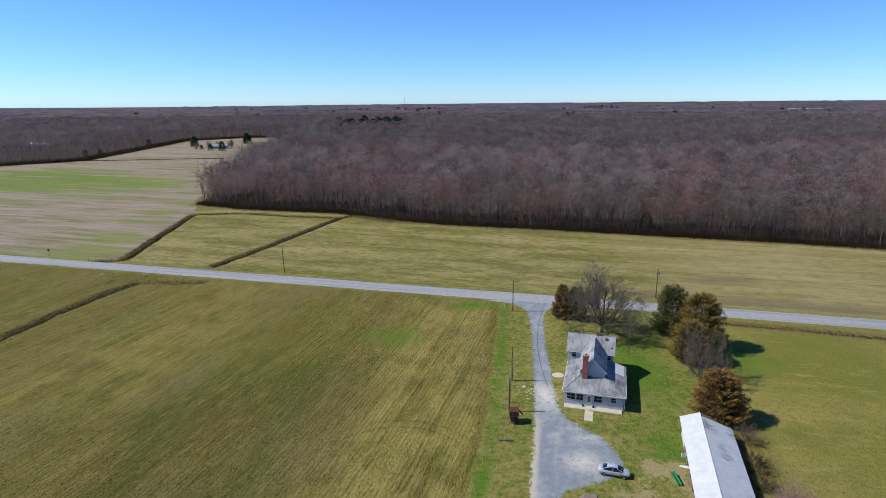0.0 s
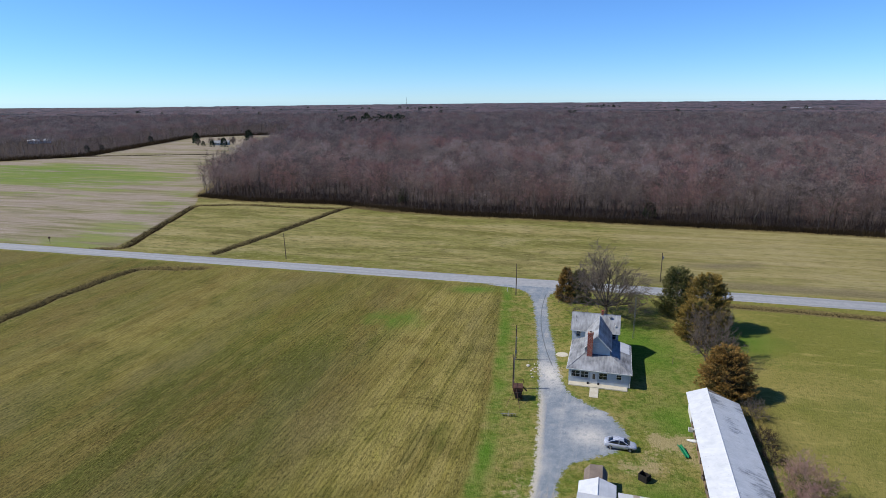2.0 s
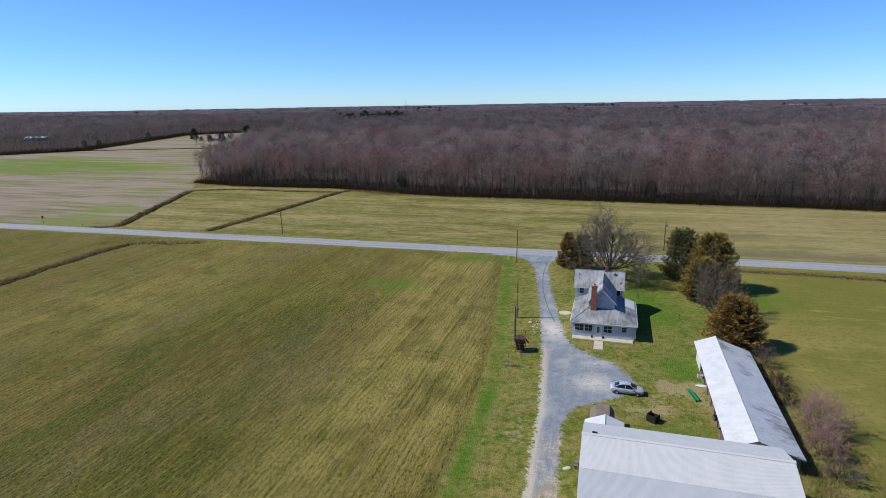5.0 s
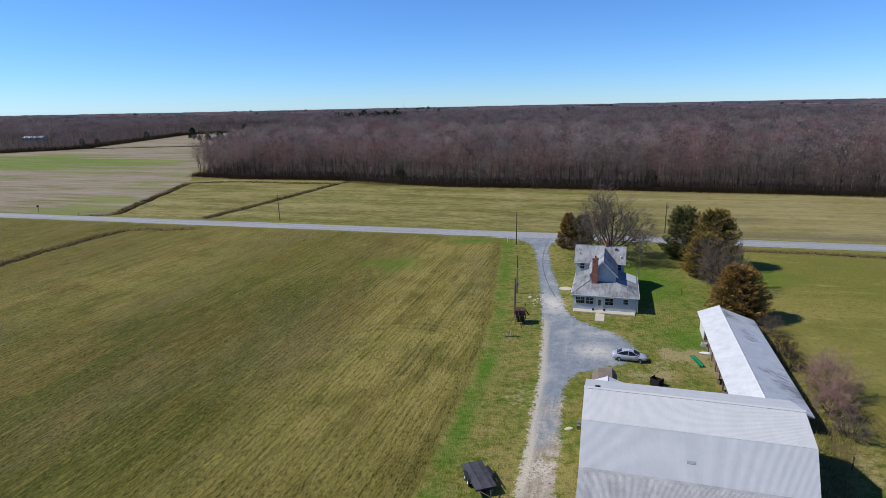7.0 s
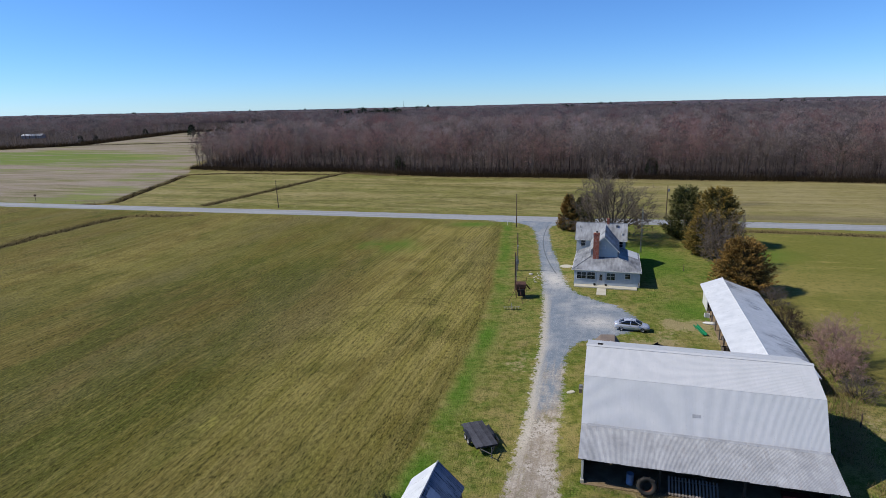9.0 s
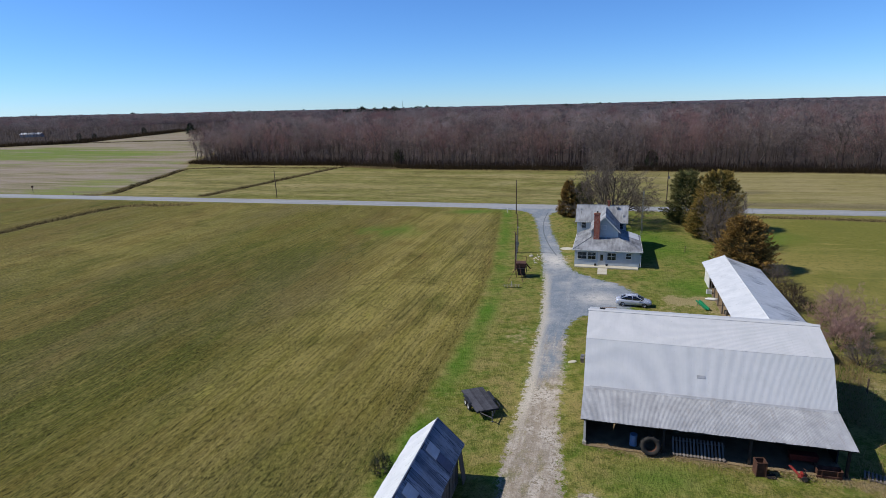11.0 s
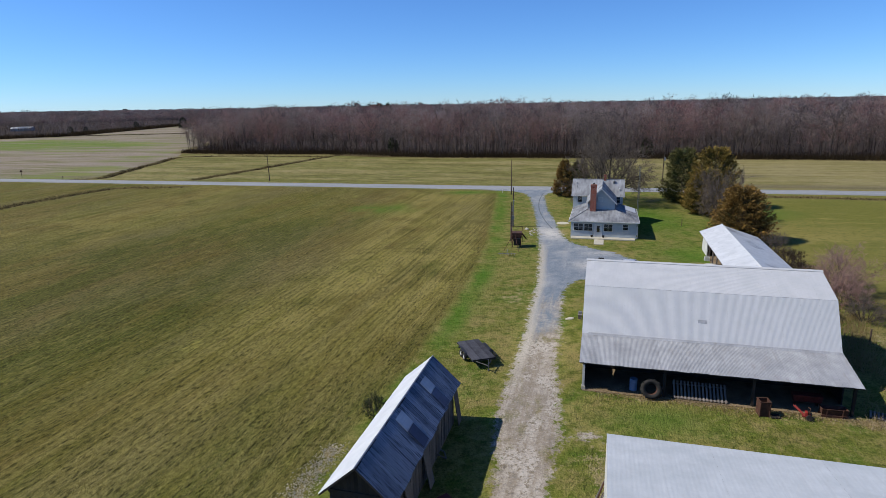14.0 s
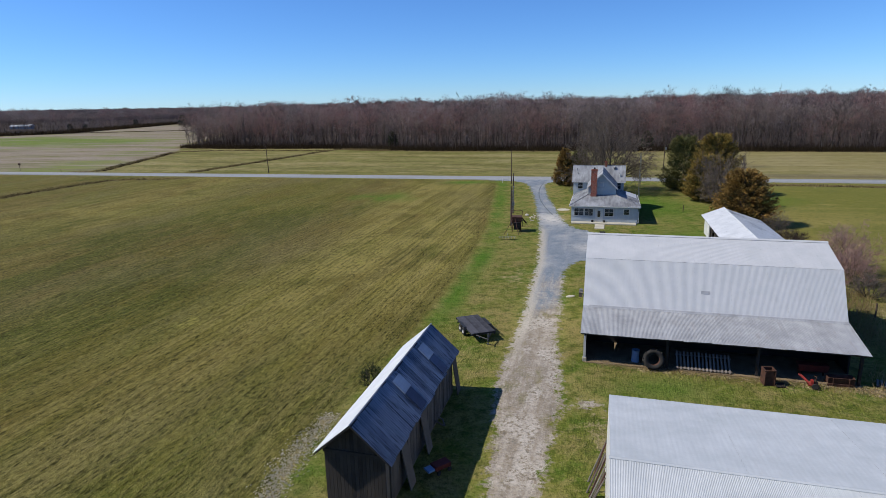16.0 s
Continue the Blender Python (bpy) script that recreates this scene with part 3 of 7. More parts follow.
def raw_mesh(name, verts, tris):
    """A mesh of very many triangles from arrays."""
    me = bpy.data.meshes.new(name)
    me.vertices.add(len(verts))
    me.vertices.foreach_set("co", np.ascontiguousarray(verts, np.float32).ravel())
    n, k = tris.shape
    me.loops.add(n * k)
    me.loops.foreach_set("vertex_index", np.ascontiguousarray(tris, np.int32).ravel())
    me.polygons.add(n)
    me.polygons.foreach_set("loop_start", np.arange(0, n * k, k, dtype=np.int32))
    me.polygons.foreach_set("loop_total", np.full(n, k, np.int32))
    me.update(calc_edges=True)
    return me


YAW = -15.5                      # the drive and all the buildings lie this way
HERE = Matrix.Identity(4)


def farm(x, y, z=0.0, turn=0.0):
    return pose(x, y, z, 0, 0, YAW + turn)


# ---------------------------------------------------------------- the lie of the land
ROAD = lambda x: 161.9 - 0.244 * x
SOUTH_EDGE = np.array([(-136, 311), (-106, 297), (-55, 285), (-28, 268), (0.5, 256), (48, 244), (90, 231.5), (129, 221), (158, 211), (420, 148), (900, 40)], float)
LEFT_EDGE = np.array([(-700, 440), (-395, 511), (-345, 552), (-356, 705), (-367, 822), (-281, 905)], float)
DITCHES = [
    [(-135, 20), (-112, 95), (-107, 127), (-104.4, 143.9), (-100.2, 163), (-96, 172), (-83, 171.5), (-76, 172.5)],
    [(-124, 197), (-115.5, 198.5), (-120.8, 238.6), (-126.2, 283)],
    [(-80, 190.5), (-69.4, 218.3), (-57, 258), (-52, 272)],
    [(-126.2, 283), (-100, 285), (-72, 276), (-52, 273), (-43, 279), (-30, 276)],
    [(68, 137), (85, 132.4), (104, 126.6), (150, 114), (260, 86)],
]


def near_line(x, y, line):
    best = np.full(x.shape, 1e9)
    for (ax, ay), (bx, by) in zip(line, line[1:]):
        dx, dy = bx - ax, by - ay
        t = np.clip(((x - ax) * dx + (y - ay) * dy) / (dx * dx + dy * dy), 0, 1)
        best = np.minimum(best, np.hypot(x - ax - t * dx, y - ay - t * dy))
    return best


def in_forest(x, y):
    """Metres inside the woods; negative outside."""
    south = (y - np.interp(x, SOUTH_EDGE[:, 0], SOUTH_EDGE[:, 1])) * 0.96
    west = (x - np.interp(y, [311, 430, 560, 700, 900], [-136, -160, -188, -214, -240])) * 0.98
    main = np.minimum(south, west)
    back = y - 880
    side = np.minimum(y - np.interp(x, LEFT_EDGE[:2, 0], LEFT_EDGE[:2, 1]), -(x - np.interp(y, LEFT_EDGE[1:, 1], LEFT_EDGE[1:, 0])))
    return np.maximum(np.maximum(main, back), side)


def smooth(a, b, x):
    t = np.clip((x - a) / (b - a), 0, 1)
    return t * t * (3 - 2 * t)


def soft_noise(x, y, size, seed=0):
    """Smooth value noise on a grid of that size."""
    rng = np.random.RandomState(seed)
    table = rng.rand(256, 256)
    u, v = x / size, y / size
    i, j = np.floor(u).astype(int), np.floor(v).astype(int)
    a, b = u - i, v - j
    a, b = a * a * (3 - 2 * a), b * b * (3 - 2 * b)
    g = lambda p, q: table[p % 256, q % 256]
    return (g(i, j) * (1 - a) + g(i + 1, j) * a) * (1 - b) + (g(i, j + 1) * (1 - a) + g(i + 1, j + 1) * a) * b


def field_edge(y):
    """Where the wheat field ends and the grass beside the drive begins."""
    return np.interp(y, [0, 27.5, 31.5, 48, 60.6, 72, 93.6, 147], [-16, -9.9, -8.7, -3.5, -0.3, 2.6, 6.6, 13.0])


def spaced(lo, hi, fine_lo, fine_hi, step, grow=1.09):
    mid = list(np.arange(fine_lo, fine_hi + step / 2, step))
    up, d = [], step
    while mid and (up[-1] if up else mid[-1]) < hi:
        d *= grow
        up.append((up[-1] if up else mid[-1]) + d)
    dn, d = [], step
    while (dn[-1] if dn else mid[0]) > lo:
        d *= grow
        dn.append((dn[-1] if dn else mid[0]) - d)
    return np.array(dn[::-1] + mid + up)


def ditch_depth(x, y):
    deep = np.zeros(x.shape)
    for k, line in enumerate(DITCHES):
        w, d = ((1.5, 1.1), (1.7, 1.0), (1.7, 1.1), (1.4, 0.7), (0.9, 0.45))[k]
        wob = 0.7 + 0.6 * soft_noise(x, y, 6, 5)
        deep = np.maximum(deep, d * (1 - smooth(w * 0.25, w * 1.25, near_line(x, y, line) / wob)))
    return deep


def height(x, y):
    h = 0.10 * (soft_noise(x, y, 14, 1) - 0.5) + 0.05 * (soft_noise(x, y, 4, 2) - 0.5)
    quiet = smooth(2, 9, np.abs(y - ROAD(x)) * 0.97) * (1 - np.exp(-((x - 18) / 40) ** 2 - ((y - 75) / 60) ** 2) * 0.75)
    return h * quiet - ditch_depth(x, y) - 0.03


DRIVE_WEST = [(10, -3.4), (26.7, 1.6), (30.7, 2.3), (34.2, 2.8), (37.5, 3.0), (42.8, 4.2), (48.0, 5.7), (53.3, 7.2), (64, 9.6), (70.3, 11.2), (81.5, 13.3), (90, 14.7), (100, 16.1), (112, 17.6), (127, 19.3), (141.8, 20.6), (147, 20.2), (150.5, 18.6), (153, 15.0), (155.0, 8.0)]
DRIVE_EAST = [(10, -0.4), (26.6, 4.4), (31.3, 5.9), (35.9, 7.3), (41, 8.4), (47.9, 9.4), (56.2, 11.5), (64, 13.2), (68, 14.2), (71, 15.6), (72.6, 17.4), (73.6, 20.8), (74.6, 24.6), (77, 26.4), (80, 26.8), (82.5, 26.3), (86, 25.4), (88.5, 22.8), (92, 20.6), (97, 19.9), (105, 20.5), (112, 21.1), (127, 22.3), (143, 24.5), (147, 26.3), (149.5, 29.6), (151.0, 36.0)]


def drive_sides(y):
    """The drive's two edges, rounded off a little."""
    steps = np.linspace(-1.3, 1.3, 9)
    return [np.mean([np.interp(y + d, *np.array(line).T) for d in steps], 0) for line in (DRIVE_WEST, DRIVE_EAST)]


def drive_fields(x, y):
    """Metres inside the drive, and where it is old, pale and fringed."""
    a, b = drive_sides(y)
    slope = np.abs((drive_sides(y + 0.2)[1] - b) / 0.2)
    inside = np.minimum(x - a, (b - x) / np.sqrt(1 + slope ** 2))
    inside = np.maximum(inside, 0.42 - np.hypot((x - 9.2) / 3.2, (y - 36.2 + 0.25 * (x - 8.7)) / 1.2))
    inside = np.where(y < 155, np.clip(inside, -4, 4), -4.0)
    return {
        "inside": inside,
        "old": np.clip(smooth(76.0, 42.0, y + 5.0 * (1 - 2 * np.clip((x - a) / np.maximum(b - a, 0.1), 0, 1))) + 0.35 * (soft_noise(x, y, 3.5, 37) - 0.5), 0, 1),
        "upper": smooth(101, 106, y) * smooth(149, 144, y),
        "fringe": smooth(0.5, 0.2, (x - a) / np.maximum(b - a, 0.1)) * smooth(98, 88, y) * smooth(40, 50, y),
        "pale": np.clip(0.95 * np.exp(-(((x - 18.3) / 2.4) ** 2 + ((y - 100) / 5) ** 2)) + 0.8 * np.exp(-(((x - 20.5) / 2.8) ** 2 + ((y - 79) / 2.4) ** 2)) + 0.5 * np.exp(-(((x - 22.8) / 2.5) ** 2 + ((y - 85.5) / 1.2) ** 2)), 0, 1),
    }


def build_ground():
    xs, ys = spaced(-9000, 9000, -150, 130, 1.0, 1.12), spaced(-600, 12000, 22, 300, 1.0, 1.12)
    x, y = [a.ravel() for a in np.meshgrid(xs, ys)]
    z = height(x, y)
    far = smooth(400, 1200, np.hypot(x, y))
    z = z * (1 - far)
    nx, ny = len(xs), len(ys)
    i = np.arange(nx * ny).reshape(ny, nx)
    quads = np.stack([i[:-1, :-1], i[:-1, 1:], i[1:, 1:], i[1:, :-1]], -1).reshape(-1, 4)
    me = raw_mesh("ground", np.stack([x, y, z], -1), quads)
    road = y - ROAD(x)
    wood = in_forest(x, y)
    edge = x - field_edge(y)
    masks = {
        "straw": np.clip(0.4 * np.exp(-((0.9636 * x - 0.2672 * y + 30) / 7) ** 2) * smooth(70, 45, y) + 1.1 * smooth(-30, -14, edge) * smooth(0, -3, edge) * smooth(35, 75, y) * smooth(-4, -9, road) + 0.6 * smooth(55, 70, x) + 0.9 * np.exp(-((x + 73) / 16) ** 2 - ((y - 102) / 22) ** 2) + 0.5 * np.exp(-((edge + 75) / 16) ** 2) * smooth(-2, -6, road), 0, 1),
        "deep": smooth(-36, -54, 0.9636 * x - 0.2672 * y) * smooth(-125, -95, 0.9636 * x - 0.2672 * y) * smooth(20, 45, y) * smooth(128, 95, y) * (0.5 + 0.5 * soft_noise(x, y, 9, 29)) * (1 - smooth(-24, -10, edge)),
        "east": smooth(46, 54, x - 0.12 * (y - 80)) * smooth(-2, -6, road),
        "hay": smooth(-1, 1, road),
        "stubble": smooth(-2, 2, road) * smooth(1.5, -1.5, x - np.interp(y, [195, 238, 283, 311, 600, 900], [-119, -121, -126.5, -136, -196, -240])) ,
        "green": 0.85 * smooth(-2, 2, road) * smooth(-150, -215, x + 0.1 * (y - 380)) * smooth(-75, 30, y - 345 - 30 * soft_noise(x, y, 40, 23)) * smooth(12, -40, y - 498 + 0.5 * np.maximum(x + 312, 0))
                 + 0.36 * smooth(-2, 2, road) * np.exp(-((x + 138 + 0.12 * (y - 240)) / 16) ** 2) * smooth(400, 300, y) + 0.3 * smooth(-2, 2, road) * smooth(22, 8, road) * smooth(-130, -160, x),
        "lawn": np.maximum(smooth(-0.8, 0.8, edge) * smooth(-3.4, -5.0, road) * smooth(3, -3, x - np.interp(y, [0, 45, 90, 110, 140], [46, 43, 47, 55, 60])),
                           smooth(7.5, 4.0, np.abs(road)) * 0.62),
        "lush": np.maximum.reduce([smooth(0.2, 1.0, edge) * smooth(4.2, 1.6, edge) * (0.2 + 0.8 * soft_noise(x, y, 5, 22)) * smooth(-3.5, -6, road),
                                   0.85 * np.exp(-(((x - 38) / 9) ** 2 + ((y - 112) / 16) ** 2)), 0.75 * np.exp(-(((x - 36) / 6) ** 2 + ((y - 82) / 9) ** 2)),
                                   0.95 * np.exp(-(((x + 13.5) / 8) ** 2 + ((y - 129) / 6) ** 2)) * (0.25 + 0.75 * soft_noise(x, y, 2, 26)), 0.8 * np.exp(-(((x - 6) / 7) ** 2 + ((y - 150.5) / 3.2) ** 2)),
                                   0.75 * np.exp(-(((x - 27) / 6) ** 2 + ((y - 64) / 3.5) ** 2)), 0.7 * np.exp(-(((x - 15) / 4) ** 2 + ((y - 38) / 2) ** 2)), 0.7 * np.exp(-(((x - 62) / 7) ** 2 + ((y - 118) / 12) ** 2))]) ,
        "dry": np.maximum(smooth(3.2, 1.2, np.min([near_line(x, y, d) for d in DITCHES], 0)), smooth(-7, -1, wood) * smooth(3, 0, wood) * 0.9),
        "bare": np.clip((1.1 * np.exp(-(((x - 31) / 5.0) ** 2 + ((y - 77.5) / 3.0) ** 2)) + 0.9 * np.exp(-(((x - 35) / 2.0) ** 2 + ((y - 74) / 6.0) ** 2))) * (0.25 + 0.75 * soft_noise(x, y, 2.2, 33))
                        + 0.95 * np.exp(-(((x - 26.5) / 6.5) ** 2 + ((y - 71.5) / 2.6) ** 2)) * (0.25 + 0.75 * soft_noise(x, y, 2.0, 34)) + 0.7 * np.exp(-(((x - 8) / 3.0) ** 2 + ((y - 66) / 5) ** 2)) * (0.3 + 0.7 * soft_noise(x, y, 1.5, 35)) + 1.0 * np.exp(-(((x - 20.3) / 1.3) ** 2 + ((y - 101) / 3.5) ** 2)) * (0.35 + 0.65 * soft_noise(x, y, 1.2, 38)) + 0.6 * np.exp(-(((x - 24.5) / 5.0) ** 2 + ((y - 92.5) / 1.5) ** 2)) * (0.3 + 0.7 * soft_noise(x, y, 1.5, 36))
                        + 0.95 * smooth(1.5, 0.3, near_line(x, y, [(10.6, 43.2), (14.4, 41.7), (19, 40.3), (25, 38.5), (30.5, 36.5)])) * (0.3 + 0.7 * soft_noise(x, y, 1.3, 39))
                        + 0.55 * np.exp(-(((x - 10.5) / 2.2) ** 2 + ((y - 58) / 5) ** 2)) * (0.3 + 0.7 * soft_noise(x, y, 1.4, 40))
                        + 0.6 * np.exp(-(((x - 9.3) / 1.6) ** 2 + ((y - 32) / 4) ** 2))
                        + 0.5 * np.exp(-(((x - 40) / 2.5) ** 2 + ((y - 50) / 8) ** 2))
                        + 0.85 * smooth(1.1, 0.2, near_line(x, y, [(-10.2, 23), (-9.4, 27.2), (-8.7, 31.6), (-7.6, 35.2)])) * (0.35 + 0.65 * soft_noise(x, y, 1.2, 27)), 0, 1),
        "mud": np.clip(0.8 * np.exp(-(((x - 83) / 12) ** 2 + ((y - 173) / 3.5) ** 2)) + 0.62 * smooth(5, 8, road) * smooth(17, 11, road) * smooth(35, 60, x) * smooth(150, 110, x), 0, 1),
        "litter": smooth(-1.5, 2.5, wood),
        **drive_fields(x, y),
    }
    for name, value in masks.items():
        a = me.attributes.new(name, "FLOAT", "POINT")
        a.data.foreach_set("value", np.ascontiguousarray(value, np.float32))
    me.polygons.foreach_set("use_smooth", [True] * len(me.polygons))
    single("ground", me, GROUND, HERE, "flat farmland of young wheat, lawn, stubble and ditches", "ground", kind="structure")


build_ground()


def build_road():
    rng = np.random.RandomState(4)
    xs = np.concatenate([np.arange(-900, -200, 20), np.arange(-200, 160, 1.0), np.arange(160, 900, 20)])
    nx, ny = 0.237, 0.9715
    rows = []
    for k, (off, z) in enumerate(((-3.75, -0.12), (-3.4, 0.035), (-1.7, 0.06), (0, 0.08), (1.7, 0.06), (3.4, 0.035), (3.75, -0.12))):
        wob = (soft_noise(xs, xs * 0 + k * 7.7, 2.5, 9) - 0.5) * (0.35 if k in (0, 1, 5, 6) else 0)
        rows.append(np.stack([xs + nx * (off + wob), ROAD(xs) + ny * (off + wob), xs * 0 + z], -1))
    v = np.concatenate(rows)
    n = len(xs)
    i = np.arange(len(rows) * n).reshape(len(rows), n)
    q = np.stack([i[:-1, :-1], i[:-1, 1:], i[1:, 1:], i[1:, :-1]], -1).reshape(-1, 4)
    single("road", raw_mesh("road", v, q), ASPHALT, HERE, "two-lane country road of pale worn asphalt", "road", kind="structure")


build_road()


def build_drive():
    """The gravel drive: a strip that follows the farm's axis, and widens into a yard before the house."""
    ys = np.concatenate([np.arange(12, 148, 0.35), np.arange(148, 155.2, 0.2)])
    a, b = drive_sides(ys)
    cols = 30
    t = np.linspace(0, 1, cols)
    x = (a + 0.5)[:, None] * (1 - t) + (b - 0.5)[:, None] * t
    y = np.repeat(ys[:, None], cols, 1)
    z = height(x.ravel(), y.ravel()).reshape(x.shape) + np.where((t > 0) & (t < 1), 0.007, -0.004) + smooth(-5.5, -3.0, y - ROAD(x)) * 0.03
    i = np.arange(x.size).reshape(x.shape)
    q = np.stack([i[:-1, :-1], i[:-1, 1:], i[1:, 1:], i[1:, :-1]], -1).reshape(-1, 4)
    xf, yf = x.ravel(), y.ravel()
    q = q[(yf[q] - ROAD(xf[q])).max(1) < -2.9]
    me = raw_mesh("driveway", np.stack([xf, yf, z.ravel()], -1), q)
    for name, value in drive_fields(xf, yf).items():
        me.attributes.new(name, "FLOAT", "POINT").data.foreach_set("value", np.ascontiguousarray(value, np.float32))
    single("driveway", me, GRAVEL, HERE, "blue-grey gravel driveway with a wide yard and pale worn tracks", "driveway", kind="structure")


build_drive()


# ---------------------------------------------------------------- bare trees, as patterns that are copied into arrays
def sliver(rng, a, d, length, width):
    d = d / np.linalg.norm(d)
    s = np.cross(d, rng.randn(3))
    s /= np.linalg.norm(s)
    bend = a + d * length * 0.55 + rng.randn(3) * length * 0.05
    return np.array([a - s * width, a + s * width, bend + (d + rng.randn(3) * 0.12) * length * 0.45])


def tree_pattern(seed, tall=20.0, spread=4.5, limbs=6, twigs=7, trunk=0.15, width=0.026, bole=0.35, sides=4):
    """Corners, triangles and bark mask of a bare forest tree: a stem, limbs that fork, and fans of twigs."""
    rng = np.random.RandomState(seed)
    v, t, bark = [], [], []

    def tube(a, b, ra, rb, k0, n=3):
        d = (b - a) / np.linalg.norm(b - a)
        s = np.cross(d, (0.3, 0.5, 0.8))
        s /= np.linalg.norm(s)
        w = np.cross(d, s)
        k = len(v)
        for p, r in ((a, ra), (b, rb)):
            for i in range(n):
                q = 2 * np.pi * i / n
                v.append(p + r * (np.cos(q) * s + np.sin(q) * w))
                bark.append(k0)
        for i in range(n):
            j = (i + 1) % n
            t.extend([(k + i, k + j, k + n + j), (k + i, k + n + j, k + n + i)])

    lean = rng.randn(3) * (0.04, 0.04, 0)
    fs = (0, bole * 0.5, bole, bole + 0.25, 0.9)
    spine = [np.array((0, 0, -0.3)) + (np.array((0, 0, tall + 0.3)) + lean * tall) * f + rng.randn(3) * (0.22, 0.22, 0) * (f > 0) for f in fs]
    rad = [trunk, trunk * 0.85, trunk * 0.7, trunk * 0.4, 0.02]
    for a, b, ra, rb in zip(spine, spine[1:], rad, rad[1:]):
        tube(a, b, ra, rb, 0.95, sides)
    for k in range(limbs):
        f = bole * 0.8 + (0.8 - bole * 0.8) * (k + rng.rand()) / limbs
        base = np.array([np.interp(f, fs, [p[c] for p in spine]) for c in range(3)])
        ang = k * 2.4 + rng.rand()
        rise = 0.7 + 0.7 * rng.rand() + 0.2 * f
        reach = spread * (0.6 + 0.5 * rng.rand()) * (1.25 - 0.85 * f)
        d = np.array((np.cos(ang), np.sin(ang), rise)) * reach
        m = base + d * 0.45 + rng.randn(3) * 0.2
        e = m + (d * (0.8, 0.8, 1.15)) * 0.55 + rng.randn(3) * 0.25
        r = trunk * (0.55 - 0.25 * f)
        tube(base, m, r, r * 0.7, 0.85)
        tube(m, e, r * 0.7, 0.015, 0.6)
        for i in range(4):
            g = 0.3 + 0.7 * (i + rng.rand()) / 4
            p = base + (m - base) * g * 2 if g < 0.5 else m + (e - m) * (2 * g - 1)
            q = d / np.linalg.norm(d) * 0.75 + rng.randn(3) * 0.5 + (0, 0, 0.2)
            q /= np.linalg.norm(q)
            far = reach * (0.35 + 0.3 * rng.rand())
            s = np.cross(q, rng.randn(3))
            s *= 0.05 / np.linalg.norm(s)
            n = len(v)
            v.extend([p - s, p + s, p + q * far])
            bark.extend([0.55, 0.55, 0.1])
            t.append((n, n + 1, n + 2))
            for _ in range(twigs):
                h = p + q * far * (0.25 + 0.75 * rng.rand())
                n = len(v)
                v.extend(sliver(rng, h, q * 0.8 + rng.randn(3) * 0.5 + (0, 0, 0.2), 0.6 + 1.5 * rng.rand(), width * (0.6 + 0.8 * rng.rand())))
                bark.extend([0.15, 0.15, 0.0])
                t.append((n, n + 1, n + 2))
    return np.array(v), np.array(t), np.array(bark)


def crown_pattern(seed, tall=20.0, spread=3.9, twigs=60, width=0.12, reach=0.9, limbs=7, fork=0.34, stem=0.2, solid=False, drop=0.26):
    """A tree of the wood's inside: a stem, limbs that fan out, and a domed crown of short twigs round each limb's end."""
    rng = np.random.RandomState(seed)
    v, t, bark = [], [], []

    def blade(a, b, half, dark, turn):
        k = len(v)
        w = np.array((np.cos(turn), np.sin(turn), 0)) * half
        if solid:
            z = np.array((-w[1], w[0], 0)) * 1.7
            v.extend([a - w, a + w, a + z, b])
            bark.extend([dark, dark, dark, dark * 0.7])
            t.extend([(k, k + 1, k + 3), (k + 1, k + 2, k + 3), (k + 2, k, k + 3)])
            return
        v.extend([a - w, a + w, b])
        bark.extend([dark, dark, dark * 0.7])
        t.append((k, k + 1, k + 2))

    top = np.array((rng.randn() * 0.5, rng.randn() * 0.5, tall * 0.82))
    for turn in (0.0,) if solid else (0.0, 1.6):
        blade(np.array((0.0, 0.0, 0.0)), top, stem, 0.95, turn)
    ends = []
    for i in range(limbs):
        q, e = i * 2.4 + rng.rand(), np.arccos(1 - 0.95 * (i + 0.7 * rng.rand()) / limbs)
        end = np.array((np.sin(e) * np.cos(q) * spread * 0.72, np.sin(e) * np.sin(q) * spread * 0.72, tall * (fork + drop + (0.88 - drop - fork) * np.cos(e) + 0.04 * rng.randn())))
        base = np.array((0, 0, tall * (fork + 0.22 * rng.rand())))
        blade(base, end, stem * 0.45, 0.85, rng.rand() * 6)
        ends.append((end, (end - base) / np.linalg.norm(end - base)))
    for i in range(twigs):
        c, d = ends[i % limbs]
        u = rng.randn(3) + d * 0.5 + (0, 0, 0.25)
        u /= np.linalg.norm(u)
        r = rng.rand() ** 0.45
        p = c + u * r * spread * 0.46
        k = len(v)
        v.extend(sliver(rng, p, u * 0.7 + d * 0.3 + rng.randn(3) * 0.45, reach * (0.6 + 0.8 * rng.rand()), width * (0.6 + 0.8 * rng.rand())))
        bark.extend([0.5 * (1 - r)] * 3)
        t.append((k, k + 1, k + 2))
    return np.array(v), np.array(t), np.array(bark)


